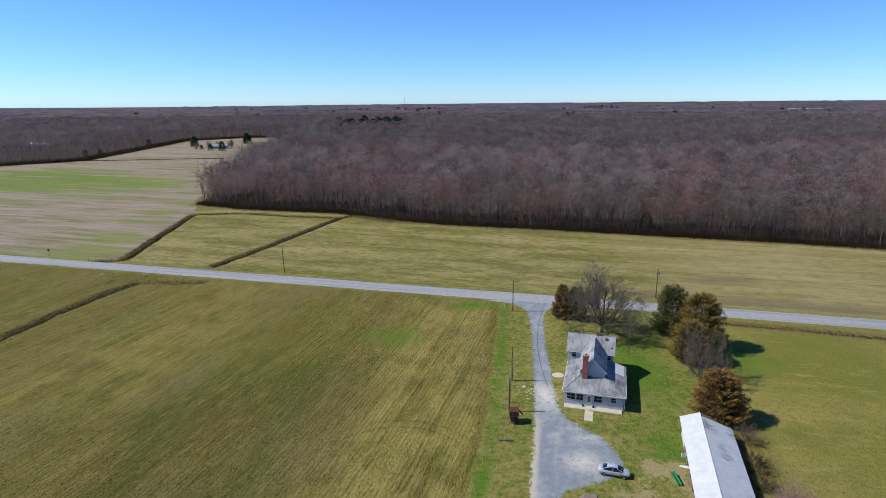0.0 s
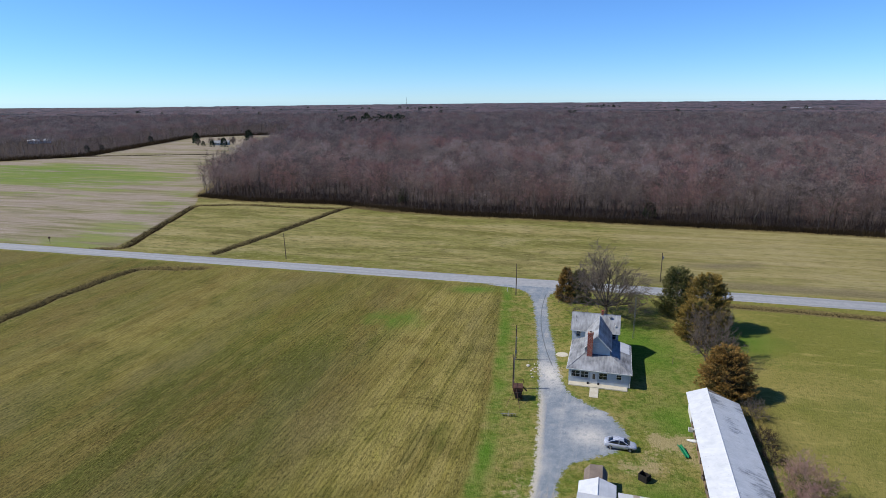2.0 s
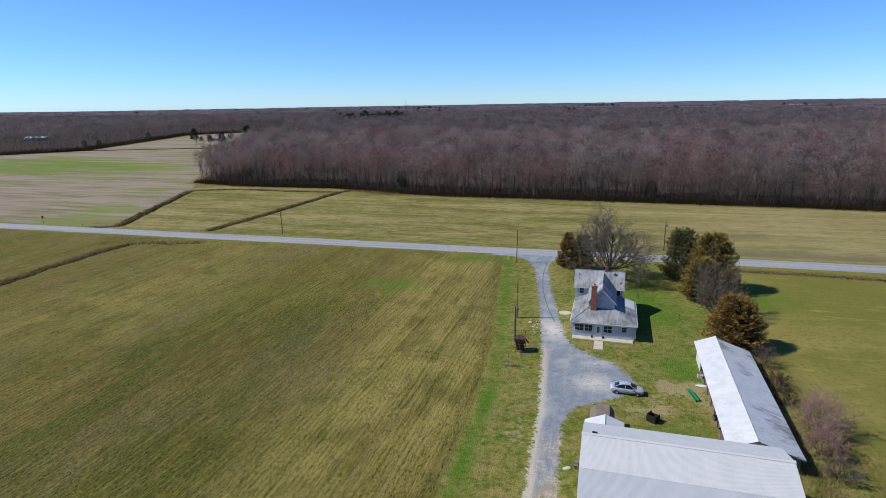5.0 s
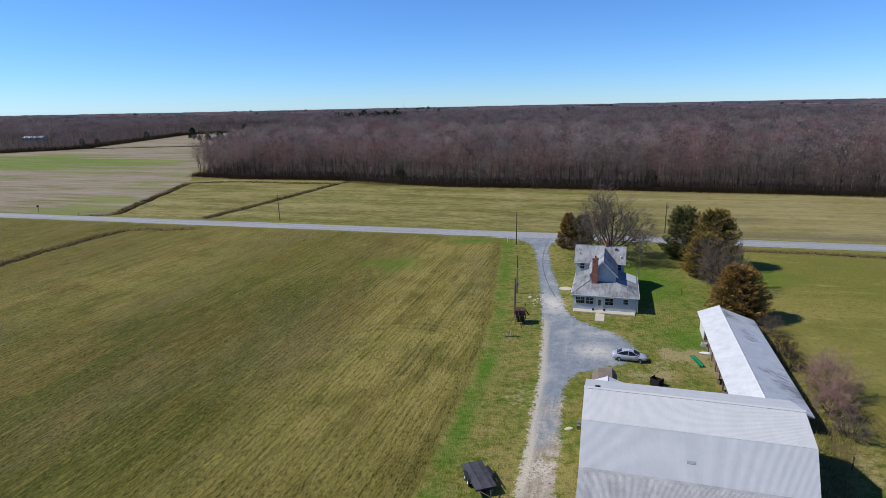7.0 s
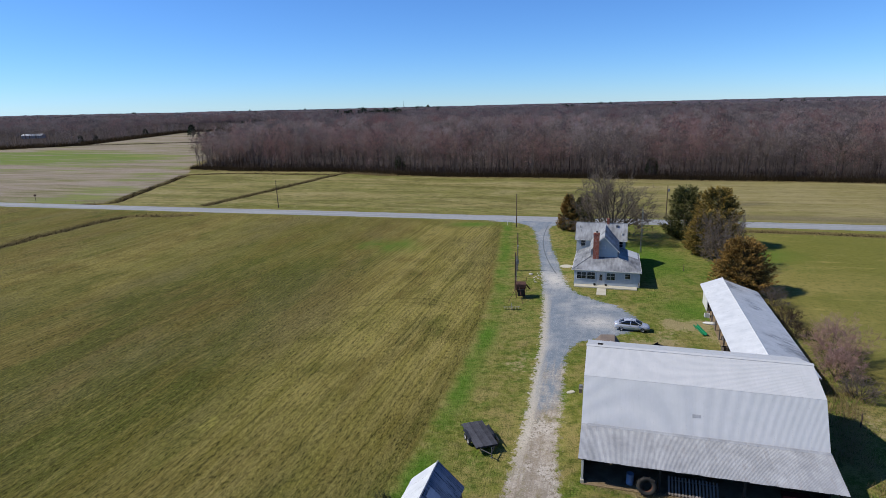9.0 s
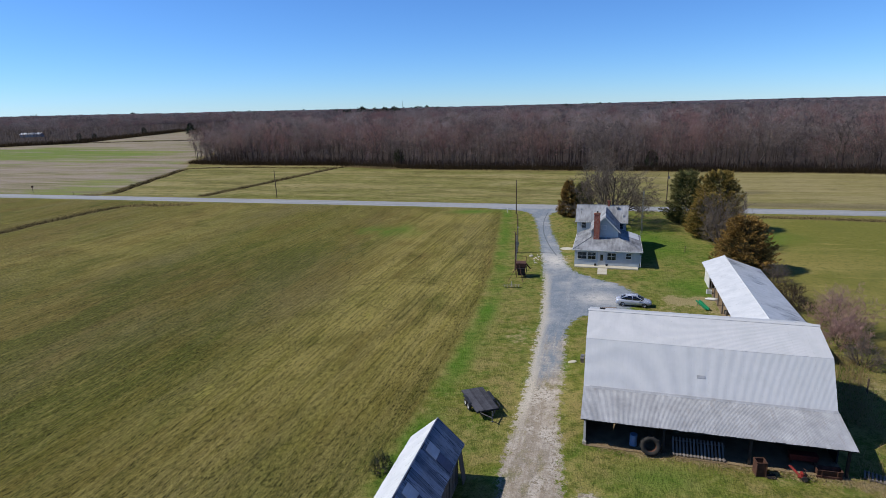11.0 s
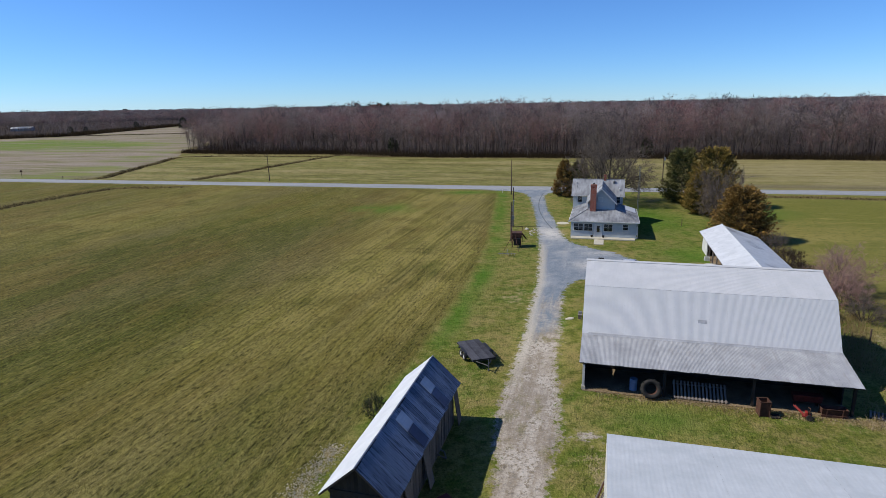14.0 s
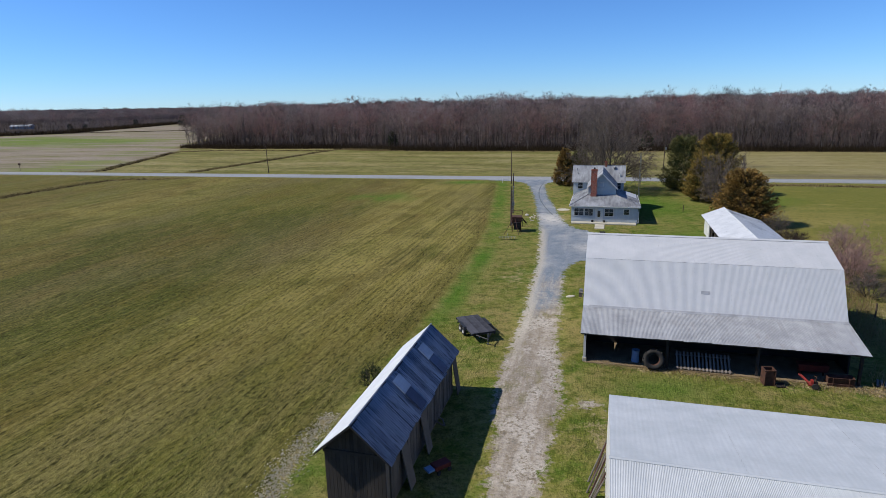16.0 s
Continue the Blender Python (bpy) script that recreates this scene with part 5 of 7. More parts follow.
# ---------------------------------------------------------------- the gambrel barn
def build_barn():
    barn = thing("barn", farm(9.74, 41.3), "long gambrel barn with galvanised corrugated roofs and an open lean-to", "barn")
    L = 19.1
    prof = [(5.55, 3.1), (7.8, 6.6), (12.0, 7.82), (16.2, 6.6), (18.45, 3.1)]
    for x in (0.22, L - 0.37):
        part("gable", Shape().prism([(5.75, 0), (18.25, 0), (18.25, 3.0), (16.1, 6.45), (12.0, 7.68), (7.9, 6.45), (5.75, 3.0)], "x", x, x + 0.15), WHITE if x < 1 else OLDWOOD, barn, "weathered pale gable wall")
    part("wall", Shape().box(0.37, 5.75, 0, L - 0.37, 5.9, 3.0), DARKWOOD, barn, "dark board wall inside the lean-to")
    part("wall", Shape().box(0.37, 18.1, 0, L - 0.37, 18.25, 3.0), WHITE, barn, "")
    south_low = part("roof", Shape().slab([(0.03, 5.5, 3.08), (L - 0.03, 5.5, 3.08), (L - 0.03, 7.8, 6.56), (0.03, 7.8, 6.56)], 0.1), OLDWOOD, barn, "steep lower barn roof")
    sheeted(south_low, (0, 5.5, 3.1), (L, 0, 0), (0, 2.3, 3.5), 29, ROOF_BARN, waves=8, amp=0.004)
    south_up = part("roof", Shape().slab([(0.03, 7.95, 6.63), (L - 0.03, 7.95, 6.63), (L - 0.03, 12.0, 7.8), (0.03, 12.0, 7.8)], 0.04), OLDWOOD, barn, "shallow upper barn roof")
    sheeted(south_up, (0, 7.8, 6.61), (L, 0, 0), (0, 4.2, 1.22), 29, ROOF_BARN, waves=8, amp=0.004, overhang=0.03, lift=0.025)
    north_up = part("roof", Shape().slab([(L - 0.03, 16.05, 6.63), (0.03, 16.05, 6.63), (0.03, 12.0, 7.8), (L - 0.03, 12.0, 7.8)], 0.04), OLDWOOD, barn)
    sheeted(north_up, (L, 16.2, 6.61), (-L, 0, 0), (0, -4.2, 1.22), 29, ROOF_BARN, waves=8, amp=0.004, overhang=0.03, lift=0.025)
    north_low = part("roof", Shape().slab([(L - 0.03, 18.5, 3.08), (0.03, 18.5, 3.08), (0.03, 16.2, 6.56), (L - 0.03, 16.2, 6.56)], 0.1), OLDWOOD, barn)
    sheeted(north_low, (L, 18.5, 3.1), (-L, 0, 0), (0, -2.3, 3.5), 29, ROOF_BARN, waves=8, amp=0.004)
    part("ridge_cap", Shape().slab([(-0.05, 11.75, 7.83), (L + 0.05, 11.75, 7.83), (L + 0.05, 12.0, 7.92), (-0.05, 12.0, 7.92)], 0.02).slab([(L + 0.05, 12.25, 7.83), (-0.05, 12.25, 7.83), (-0.05, 12.0, 7.92), (L + 0.05, 12.0, 7.92)], 0.02), ROOF_BARN, south_up)
    part("vent_patch", Shape().slab([(9.0, 6.35, 4.5), (9.65, 6.35, 4.5), (9.65, 6.48, 4.7), (9.0, 6.48, 4.7)], 0.03), ROOF_LEAN, south_low, "small grey patch on the roof")
    part("vent_cap", Shape().box(1.0, 12.05, 7.84, 1.5, 12.25, 8.0), CHAR, north_up)
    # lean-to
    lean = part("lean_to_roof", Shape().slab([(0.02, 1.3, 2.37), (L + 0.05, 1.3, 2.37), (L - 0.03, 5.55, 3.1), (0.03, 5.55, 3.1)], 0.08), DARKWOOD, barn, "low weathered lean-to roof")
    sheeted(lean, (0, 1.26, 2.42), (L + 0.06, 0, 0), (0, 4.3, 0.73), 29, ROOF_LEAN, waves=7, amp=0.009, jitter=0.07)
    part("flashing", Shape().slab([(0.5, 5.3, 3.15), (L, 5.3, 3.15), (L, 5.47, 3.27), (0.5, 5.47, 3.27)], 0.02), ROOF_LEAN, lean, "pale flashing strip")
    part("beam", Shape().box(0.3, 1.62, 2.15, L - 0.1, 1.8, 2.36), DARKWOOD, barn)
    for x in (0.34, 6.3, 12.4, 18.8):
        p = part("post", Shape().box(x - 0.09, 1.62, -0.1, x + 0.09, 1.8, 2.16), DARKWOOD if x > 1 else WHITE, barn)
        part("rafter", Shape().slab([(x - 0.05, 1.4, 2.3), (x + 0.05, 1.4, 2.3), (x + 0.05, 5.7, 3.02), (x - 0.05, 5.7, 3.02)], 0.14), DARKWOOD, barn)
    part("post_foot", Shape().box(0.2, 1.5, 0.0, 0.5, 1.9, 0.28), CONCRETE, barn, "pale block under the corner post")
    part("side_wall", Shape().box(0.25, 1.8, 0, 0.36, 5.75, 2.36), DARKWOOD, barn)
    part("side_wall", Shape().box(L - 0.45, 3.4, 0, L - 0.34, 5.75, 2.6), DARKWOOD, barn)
    part("dirt_floor", Shape().box(0.3, 1.4, -0.1, L - 0.3, 18.2, 0.02), DIRT, barn)
    # the low lean-to behind
    back = part("lean_to_roof", Shape().slab([(L - 0.03, 23.15, 2.37), (4.75, 23.15, 2.37), (4.75, 18.5, 2.98), (L - 0.03, 18.5, 2.98)], 0.08), OLDWOOD, barn, "low pale lean-to roof behind the barn")
    sheeted(back, (L, 23.2, 2.4), (4.7 - L, 0, 0), (0, -4.7, 0.62), 20, ROOF_BARN, amp=0.006)
    for x in (6.5, 9.4, 12.1):
        part("skylight", Shape().slab([(x + 0.75, 23.26, 2.46), (x, 23.26, 2.46), (x, 21.3, 2.72), (x + 0.75, 21.3, 2.72)], 0.02), PANEL, back, "dull brown translucent roof panel")
    part("wall", Shape().box(4.8, 22.85, 0, L - 0.1, 22.97, 2.34), OLDWOOD, barn)
    part("wall", Shape().box(L - 0.22, 18.3, 0, L - 0.1, 22.85, 2.3), OLDWOOD, barn)
    part("wall", Shape().box(4.8, 18.3, 0, 4.92, 22.85, 2.3), OLDWOOD, barn)


DIRT = worn("dry_dirt", srgb(162, 142, 112), srgb(112, 94, 70), 1.2, 14, 0.95, bump=0.6, depth=0.03)
PANEL = worn("aged_plastic_panel", srgb(176, 164, 150), srgb(140, 126, 112), 2, 12, 0.5, bump=0.1)
build_barn()


def build_milk_house():
    hut = thing("milk_house", farm(9.74, 41.3), "small white-roofed wing with a brown-shingled shed behind the barn", "shed")
    part("wall", Shape().prism([(0.0, 0.0), (4.3, 0.0), (4.3, 2.3), (2.25, 3.02), (0.0, 2.2)], "y", 18.3, 24.4), WHITE, hut)
    r = part("roof", Shape().slab([(-0.15, 18.2, 2.22), (2.25, 18.2, 3.2), (2.25, 24.65, 3.2), (-0.15, 24.65, 2.22)], 0.09).slab([(2.25, 18.2, 3.2), (4.5, 18.2, 2.4), (4.5, 24.65, 2.4), (2.25, 24.65, 3.2)], 0.09), ROOF_WHITE, hut, "white gable roof")
    part("ridge_cap", Shape().tube((2.25, 18.2, 3.21), (2.25, 24.65, 3.21), 0.06, n=6), ROOF_WHITE, r)
    part("back_wall", Shape().prism([(0.6, 0.0), (3.2, 0.0), (3.2, 1.6), (1.9, 2.5), (0.6, 1.6)], "y", 24.4, 27.9), OLDWOOD, hut)
    part("back_roof", Shape().slab([(0.4, 24.3, 1.75), (1.1, 24.3, 2.6), (1.1, 28.1, 2.6), (0.4, 28.1, 1.75)], 0.08).slab([(1.1, 24.3, 2.6), (2.75, 24.3, 2.72), (2.75, 28.1, 2.72), (1.1, 28.1, 2.6)], 0.08).slab([(2.75, 24.3, 2.72), (3.4, 24.3, 1.75), (3.4, 28.1, 1.75), (2.75, 28.1, 2.72)], 0.08), SHINGLE_BROWN, hut, "brown-grey shingled roof")


build_milk_house()


# ---------------------------------------------------------------- the long open shed
def build_long_shed():
    shed = thing("pole_shed", farm(30.58, 58.4), "long low pole shed with a white and grey metal roof", "shed")
    N = 31.0
    wz, rz, ez, rx, ex = 2.45, 3.68, 2.1, 3.0, 7.8
    w = part("roof", Shape().slab([(0, N, wz - 0.04), (0, 0, wz - 0.04), (rx, 0, rz - 0.04), (rx, N, rz - 0.04)], 0.1), OLDWOOD, shed, "white roof slope")
    sheeted(w, (0, N, wz), (0, -N, 0), (rx, 0, rz - wz), 26, ROOF_WHITE, waves=5, amp=0.008)
    e = part("roof", Shape().slab([(ex, 0, ez - 0.04), (ex, N - 1.4, ez - 0.04), (rx, N, rz - 0.04), (rx, 0, rz - 0.04)], 0.1), OLDWOOD, shed, "grey stained roof slope")
    sheeted(e, (ex, 0, ez), (0, N - 1.2, 0), (rx - ex, 0, rz - ez), 25, ROOF_GREY, waves=5, amp=0.008)
    part("ridge_cap", Shape().tube((rx, 0, rz + 0.04), (rx, N, rz + 0.04), 0.06, n=6), ROOF_WHITE, w)
    part("gable", Shape().prism([(0.3, 0), (ex - 0.3, 0), (ex - 0.3, ez - 0.1), (rx, rz - 0.15), (0.3, wz - 0.1)], "y", N - 1.65, N - 1.5), WHITE, shed, "white end wall")
    part("gable", Shape().prism([(0.3, 0), (ex - 0.3, 0), (ex - 0.3, ez - 0.1), (rx, rz - 0.15), (0.3, wz - 0.1)], "y", 0.5, 0.65), STEEL, shed, "grey sheet-metal end wall")
    part("wall", Shape().box(ex - 0.4, 0.65, 0, ex - 0.28, N - 1.65, ez - 0.06), OLDWOOD, shed)
    part("wall", Shape().box(0.3, 25.2, 0, 0.42, N - 1.65, wz - 0.05), WHITE, shed, "white board wall")
    part("wall", Shape().box(0.3, 0.65, 0, 0.42, 6.0, wz - 0.05), OLDWOOD, shed, "weathered grey boards")
    for y in (8.5, 11.0, 14.2, 17.5, 20.6, 23.4):
        part("post", Shape().box(0.3, y - 0.08, -0.1, 0.46, y + 0.08, wz - 0.06), OLDWOOD, shed)
    part("beam", Shape().box(0.32, 6, wz - 0.26, 0.44, 25.2, wz - 0.07), OLDWOOD, shed)
    part("dirt_floor", Shape().box(0.3, 0.6, -0.1, ex - 0.4, N - 1.6, 0.02), DIRT, shed)


build_long_shed()


# ---------------------------------------------------------------- the white machine shed
def build_machine_shed():
    shed = thing("machine_shed", farm(8.53, 29.4), "white machine shed with a bright corrugated low-pitched roof", "shed")
    L, half, ez, rz = 26.0, 7.5, 4.15, 5.2
    n = part("roof", Shape().slab([(L, 0, ez - 0.05), (0.05, 0, ez - 0.05), (0.05, -half, rz - 0.05), (L, -half, rz - 0.05)], 0.1), OLDWOOD, shed, "dull pale north roof slope")
    sheeted(n, (L, 0, ez), (-L, 0, 0), (0, -half, rz - ez), 10, ROOF_NEAR, waves=12, amp=0.0015)
    s = part("roof", Shape().slab([(0.05, -2 * half, ez - 0.05), (L, -2 * half, ez - 0.05), (L, -half, rz - 0.05), (0.05, -half, rz - 0.05)], 0.1), OLDWOOD, shed, "bright ribbed south roof slope")
    sheeted(s, (0, -2 * half, ez), (L, 0, 0), (0, half, rz - ez), 38, ROOF_NEAR, waves=11, amp=0.009)
    part("ridge_cap", Shape().slab([(-0.03, -half - 0.1, rz + 0.045), (L, -half - 0.1, rz + 0.045), (L, -half, rz + 0.07), (-0.03, -half, rz + 0.07)], 0.02).slab([(L, -half + 0.1, rz + 0.045), (-0.03, -half + 0.1, rz + 0.045), (-0.03, -half, rz + 0.07), (L, -half, rz + 0.07)], 0.02), ROOF_NEAR, n)
    part("gable", Shape().prism([(-0.35, -0.1), (-0.35, ez - 0.06), (-half, rz - 0.12), (-2 * half + 0.35, ez - 0.06), (-2 * half + 0.35, -0.1)], "x", 0.0, 0.12), WHITE, shed, "white gable wall")
    part("wall", Shape().box(0.42, -0.47, -0.1, L, -0.35, ez - 0.06), WHITE, shed)
    part("wall", Shape().box(0.42, -2 * half + 0.35, -0.1, L, -2 * half + 0.47, ez - 0.06), WHITE, shed)
    part("gable", Shape().prism([(-0.35, -0.1), (-0.35, ez - 0.06), (-half, rz - 0.12), (-2 * half + 0.35, ez - 0.06), (-2 * half + 0.35, -0.1)], "x", L - 0.2, L - 0.08), WHITE, shed)


build_machine_shed()


# ---------------------------------------------------------------- the old corn crib
def build_crib():
    crib = thing("corn_crib", farm(-1.1, 39.2), "old narrow corn crib of dark weathered boards with a steel roof", "shed")
    rng = random.Random(5)
    S, N, hw = -13.5, -0.75, 1.6
    ex, rx, ez, rz = 1.98, 0.08, 3.02, 4.8
    wx = -1.95
    # east slope, turned from the sun: its shade is in the dark sheets
    e = part("roof", Shape().slab([(ex, -14.0, ez - 0.04), (ex, -0.45, ez - 0.04), (rx, -0.45, rz - 0.04), (rx, -14.0, rz - 0.04)], 0.06), DARKWOOD, crib, "patched steel roof slope, its shade painted dark blue-grey")
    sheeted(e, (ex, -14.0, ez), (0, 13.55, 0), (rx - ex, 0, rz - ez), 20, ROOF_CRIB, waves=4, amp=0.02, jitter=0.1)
    # same steel roof facing the sun: the sunlight is painted as white sheets
    w = part("roof", Shape().slab([(wx, -0.45, ez - 0.04), (wx, -14.0, ez - 0.04), (rx, -14.0, rz - 0.04), (rx, -0.45, rz - 0.04)], 0.06), DARKWOOD, crib, "steel roof slope, its sunlight painted white")
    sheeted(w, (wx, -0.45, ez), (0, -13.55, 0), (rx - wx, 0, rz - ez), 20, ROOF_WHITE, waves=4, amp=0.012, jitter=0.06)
    part("ridge_cap", Shape().tube((rx, -14.0, rz + 0.03), (rx, -0.45, rz + 0.03), 0.05, n=6), ROOF_CRIB, e)
    d = Vector((rx - ex, 0, rz - ez)).normalized()
    for y in (-8.9, -4.3):
        a = Vector((ex, y, ez)) + d * 1.35 + Vector((0.07, 0, 0.07))
        b = a + d * 0.95
        part("roof_hatch", Shape().slab([tuple(a), (a.x, y + 1.05, a.z), (b.x, y + 1.05, b.z), tuple(b)], 0.08), HATCH, e, "lighter roof hatch")
        part("dark_sheet", Shape().slab([tuple(a - d * 1.3), (a.x - d.x * 1.3, y + 0.95, a.z - d.z * 1.3), (a.x - d.x * 0.03, y + 0.95, a.z - d.z * 0.03), tuple(a - d * 0.03)], 0.03), NAVY, e, "dark navy sheet below the roof hatch")
    board = Shape().box(0, 0, 0, 0.19, 0.025, 1).mesh("board")
    board.materials.append(OLDWOOD)
    dark = Shape().box(0, 0, 0, 0.19, 0.025, 1).mesh("board")
    dark.materials.append(DARKWOOD)
    east = part("wall", Shape().box(hw - 0.06, S, 0, hw - 0.03, N, 2.95), DARKWOOD, crib, "grey slatted board wall")
    west = part("wall", Shape().box(-hw + 0.03, S, 0, -hw + 0.06, N, 2.95), DARKWOOD, crib)
    n = int((N - S) / 0.205)
    for i in range(n):
        y = S + (N - S) * i / n
        for wall, x, turn in ((east, hw, 90), (west, -hw, 90)):
            if rng.random() < 0.06:
                continue
            part("board", board, OLDWOOD, wall, m=pose(x + 0.012 + rng.uniform(-0.01, 0.012), y, rng.uniform(-0.05, 0.1), 0, 0, turn) @ Matrix.Diagonal((1, 1, 3.05 + rng.uniform(-0.1, 0.05), 1)))
    for y, turn in ((S, 0), (N + 0.03, 0)):
        # end boards darker than the sides: the shade here is in their colour
        end = part("end_wall", Shape().prism([(-hw, 0), (hw, 0), (hw, 3.0), (rx, 4.62), (-hw, 3.1)], "y", y, y + 0.03), DARKWOOD, crib, "dark board end wall with shade in its colour")
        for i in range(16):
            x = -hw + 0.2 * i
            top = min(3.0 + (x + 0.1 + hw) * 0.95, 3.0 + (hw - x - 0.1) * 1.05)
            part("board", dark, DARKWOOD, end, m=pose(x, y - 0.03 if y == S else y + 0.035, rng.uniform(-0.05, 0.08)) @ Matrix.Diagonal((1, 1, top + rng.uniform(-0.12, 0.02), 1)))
    part("crossbeam", Shape().box(-hw - 0.05, S - 0.09, 2.95, hw + 0.05, S - 0.03, 3.12), DARKWOOD, crib)
    for y, lean in ((-11.6, 0.55), (-8.3, 0.5), (-1.0, 0.4)):
        part("prop_board", Shape().add([(hw + lean, y, -0.05), (hw + lean, y + 0.85, -0.05), (hw + 0.06, y + 0.85, 2.5), (hw + 0.06, y, 2.5), (hw + lean + 0.05, y, -0.05), (hw + lean + 0.05, y + 0.85, -0.05), (hw + 0.11, y + 0.85, 2.5), (hw + 0.11, y, 2.5)],
                                       [(0, 1, 2, 3), (7, 6, 5, 4), (0, 4, 5, 1), (1, 5, 6, 2), (2, 6, 7, 3), (3, 7, 4, 0)]), OLDWOOD, crib, "old door leaning on the wall")
    part("dirt_floor", Shape().box(-hw, S, -0.1, hw, N, 0.02), DIRT, crib)


HATCH = make_sheet("hatch_sheet", srgb(180, 190, 206), srgb(132, 142, 162), 0.0, 0.45, 0.25, 0.2)
NAVY = make_sheet("navy_sheet", srgb(70, 80, 112), srgb(48, 56, 84), 0.0, 0.4, 0.5, 0.1)
build_crib()


# ---------------------------------------------------------------- yard trees
def build_cedar(x, y, tall, wide, material, seed, label, lean=(0, 0), low=0.04, clumps=2600, point=0.8):
    """An evergreen: a trunk, upswept limbs, and feathery plumes of small sprays along each limb."""
    rng = np.random.RandomState(seed)
    tree = thing("cedar_tree", pose(x, y, -0.05), label, "tree", "cedars round the yard")
    s = Shape().path([(0, 0, 0), (lean[0] * 0.4, lean[1] * 0.4, tall * 0.45), (lean[0], lean[1], tall * 0.95)], [0.24, 0.15, 0.03], 7)
    part("trunk", s, BARK, tree)
    count = int(clumps / 13)
    limbs, v, t, tips = Shape(), [], [], []
    per = int(clumps * 8 / count)
    for i in range(count):
        h = low + (0.97 - low) * ((i + rng.rand()) / count) ** 1.2
        ang = i * 2.4 + 0.5 * rng.randn()
        r = wide * (1 - h) ** point * min(1.0, 0.55 + h * 3.0) * (0.72 + 0.45 * rng.rand()) + 0.2
        a = np.array((lean[0] * h, lean[1] * h, max(0.1, h * tall - 0.12 * r)))
        out = np.array((np.cos(ang), np.sin(ang), 0.0))
        rise = r * (0.15 + 0.45 * h + 0.15 * rng.rand())
        bend = a + out * r * 0.55 + (0, 0, rise * 0.3)
        end = a + out * r + (0, 0, rise)
        if i % 3 == 0:
            limbs.path([a, bend, end], [0.05, 0.03, 0.008], 4)
        side = np.array((-out[1], out[0], 0.0))
        for _ in range(per):
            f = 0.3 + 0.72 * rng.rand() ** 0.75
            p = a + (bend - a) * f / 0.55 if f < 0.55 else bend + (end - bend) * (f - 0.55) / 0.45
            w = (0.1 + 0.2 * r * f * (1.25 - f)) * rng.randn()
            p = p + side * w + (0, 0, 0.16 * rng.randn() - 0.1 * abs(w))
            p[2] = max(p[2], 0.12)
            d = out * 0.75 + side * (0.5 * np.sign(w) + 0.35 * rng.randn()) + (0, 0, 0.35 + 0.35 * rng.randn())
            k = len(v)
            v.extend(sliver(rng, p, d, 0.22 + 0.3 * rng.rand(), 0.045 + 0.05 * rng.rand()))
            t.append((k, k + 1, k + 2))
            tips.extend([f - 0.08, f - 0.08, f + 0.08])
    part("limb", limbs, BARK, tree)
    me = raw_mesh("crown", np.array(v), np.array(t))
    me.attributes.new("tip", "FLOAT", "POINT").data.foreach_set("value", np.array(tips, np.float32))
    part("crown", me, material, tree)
    return tree


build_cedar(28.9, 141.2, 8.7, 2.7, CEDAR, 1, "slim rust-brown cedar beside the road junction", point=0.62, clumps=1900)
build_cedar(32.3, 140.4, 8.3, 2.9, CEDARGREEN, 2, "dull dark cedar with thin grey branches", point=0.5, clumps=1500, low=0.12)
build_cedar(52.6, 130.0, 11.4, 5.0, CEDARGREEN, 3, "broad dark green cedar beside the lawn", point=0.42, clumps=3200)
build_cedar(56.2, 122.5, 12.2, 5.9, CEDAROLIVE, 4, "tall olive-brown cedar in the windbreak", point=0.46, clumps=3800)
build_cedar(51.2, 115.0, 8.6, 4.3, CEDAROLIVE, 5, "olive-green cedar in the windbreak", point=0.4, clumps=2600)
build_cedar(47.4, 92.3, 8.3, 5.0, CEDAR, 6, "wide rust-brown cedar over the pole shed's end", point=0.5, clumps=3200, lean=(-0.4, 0))


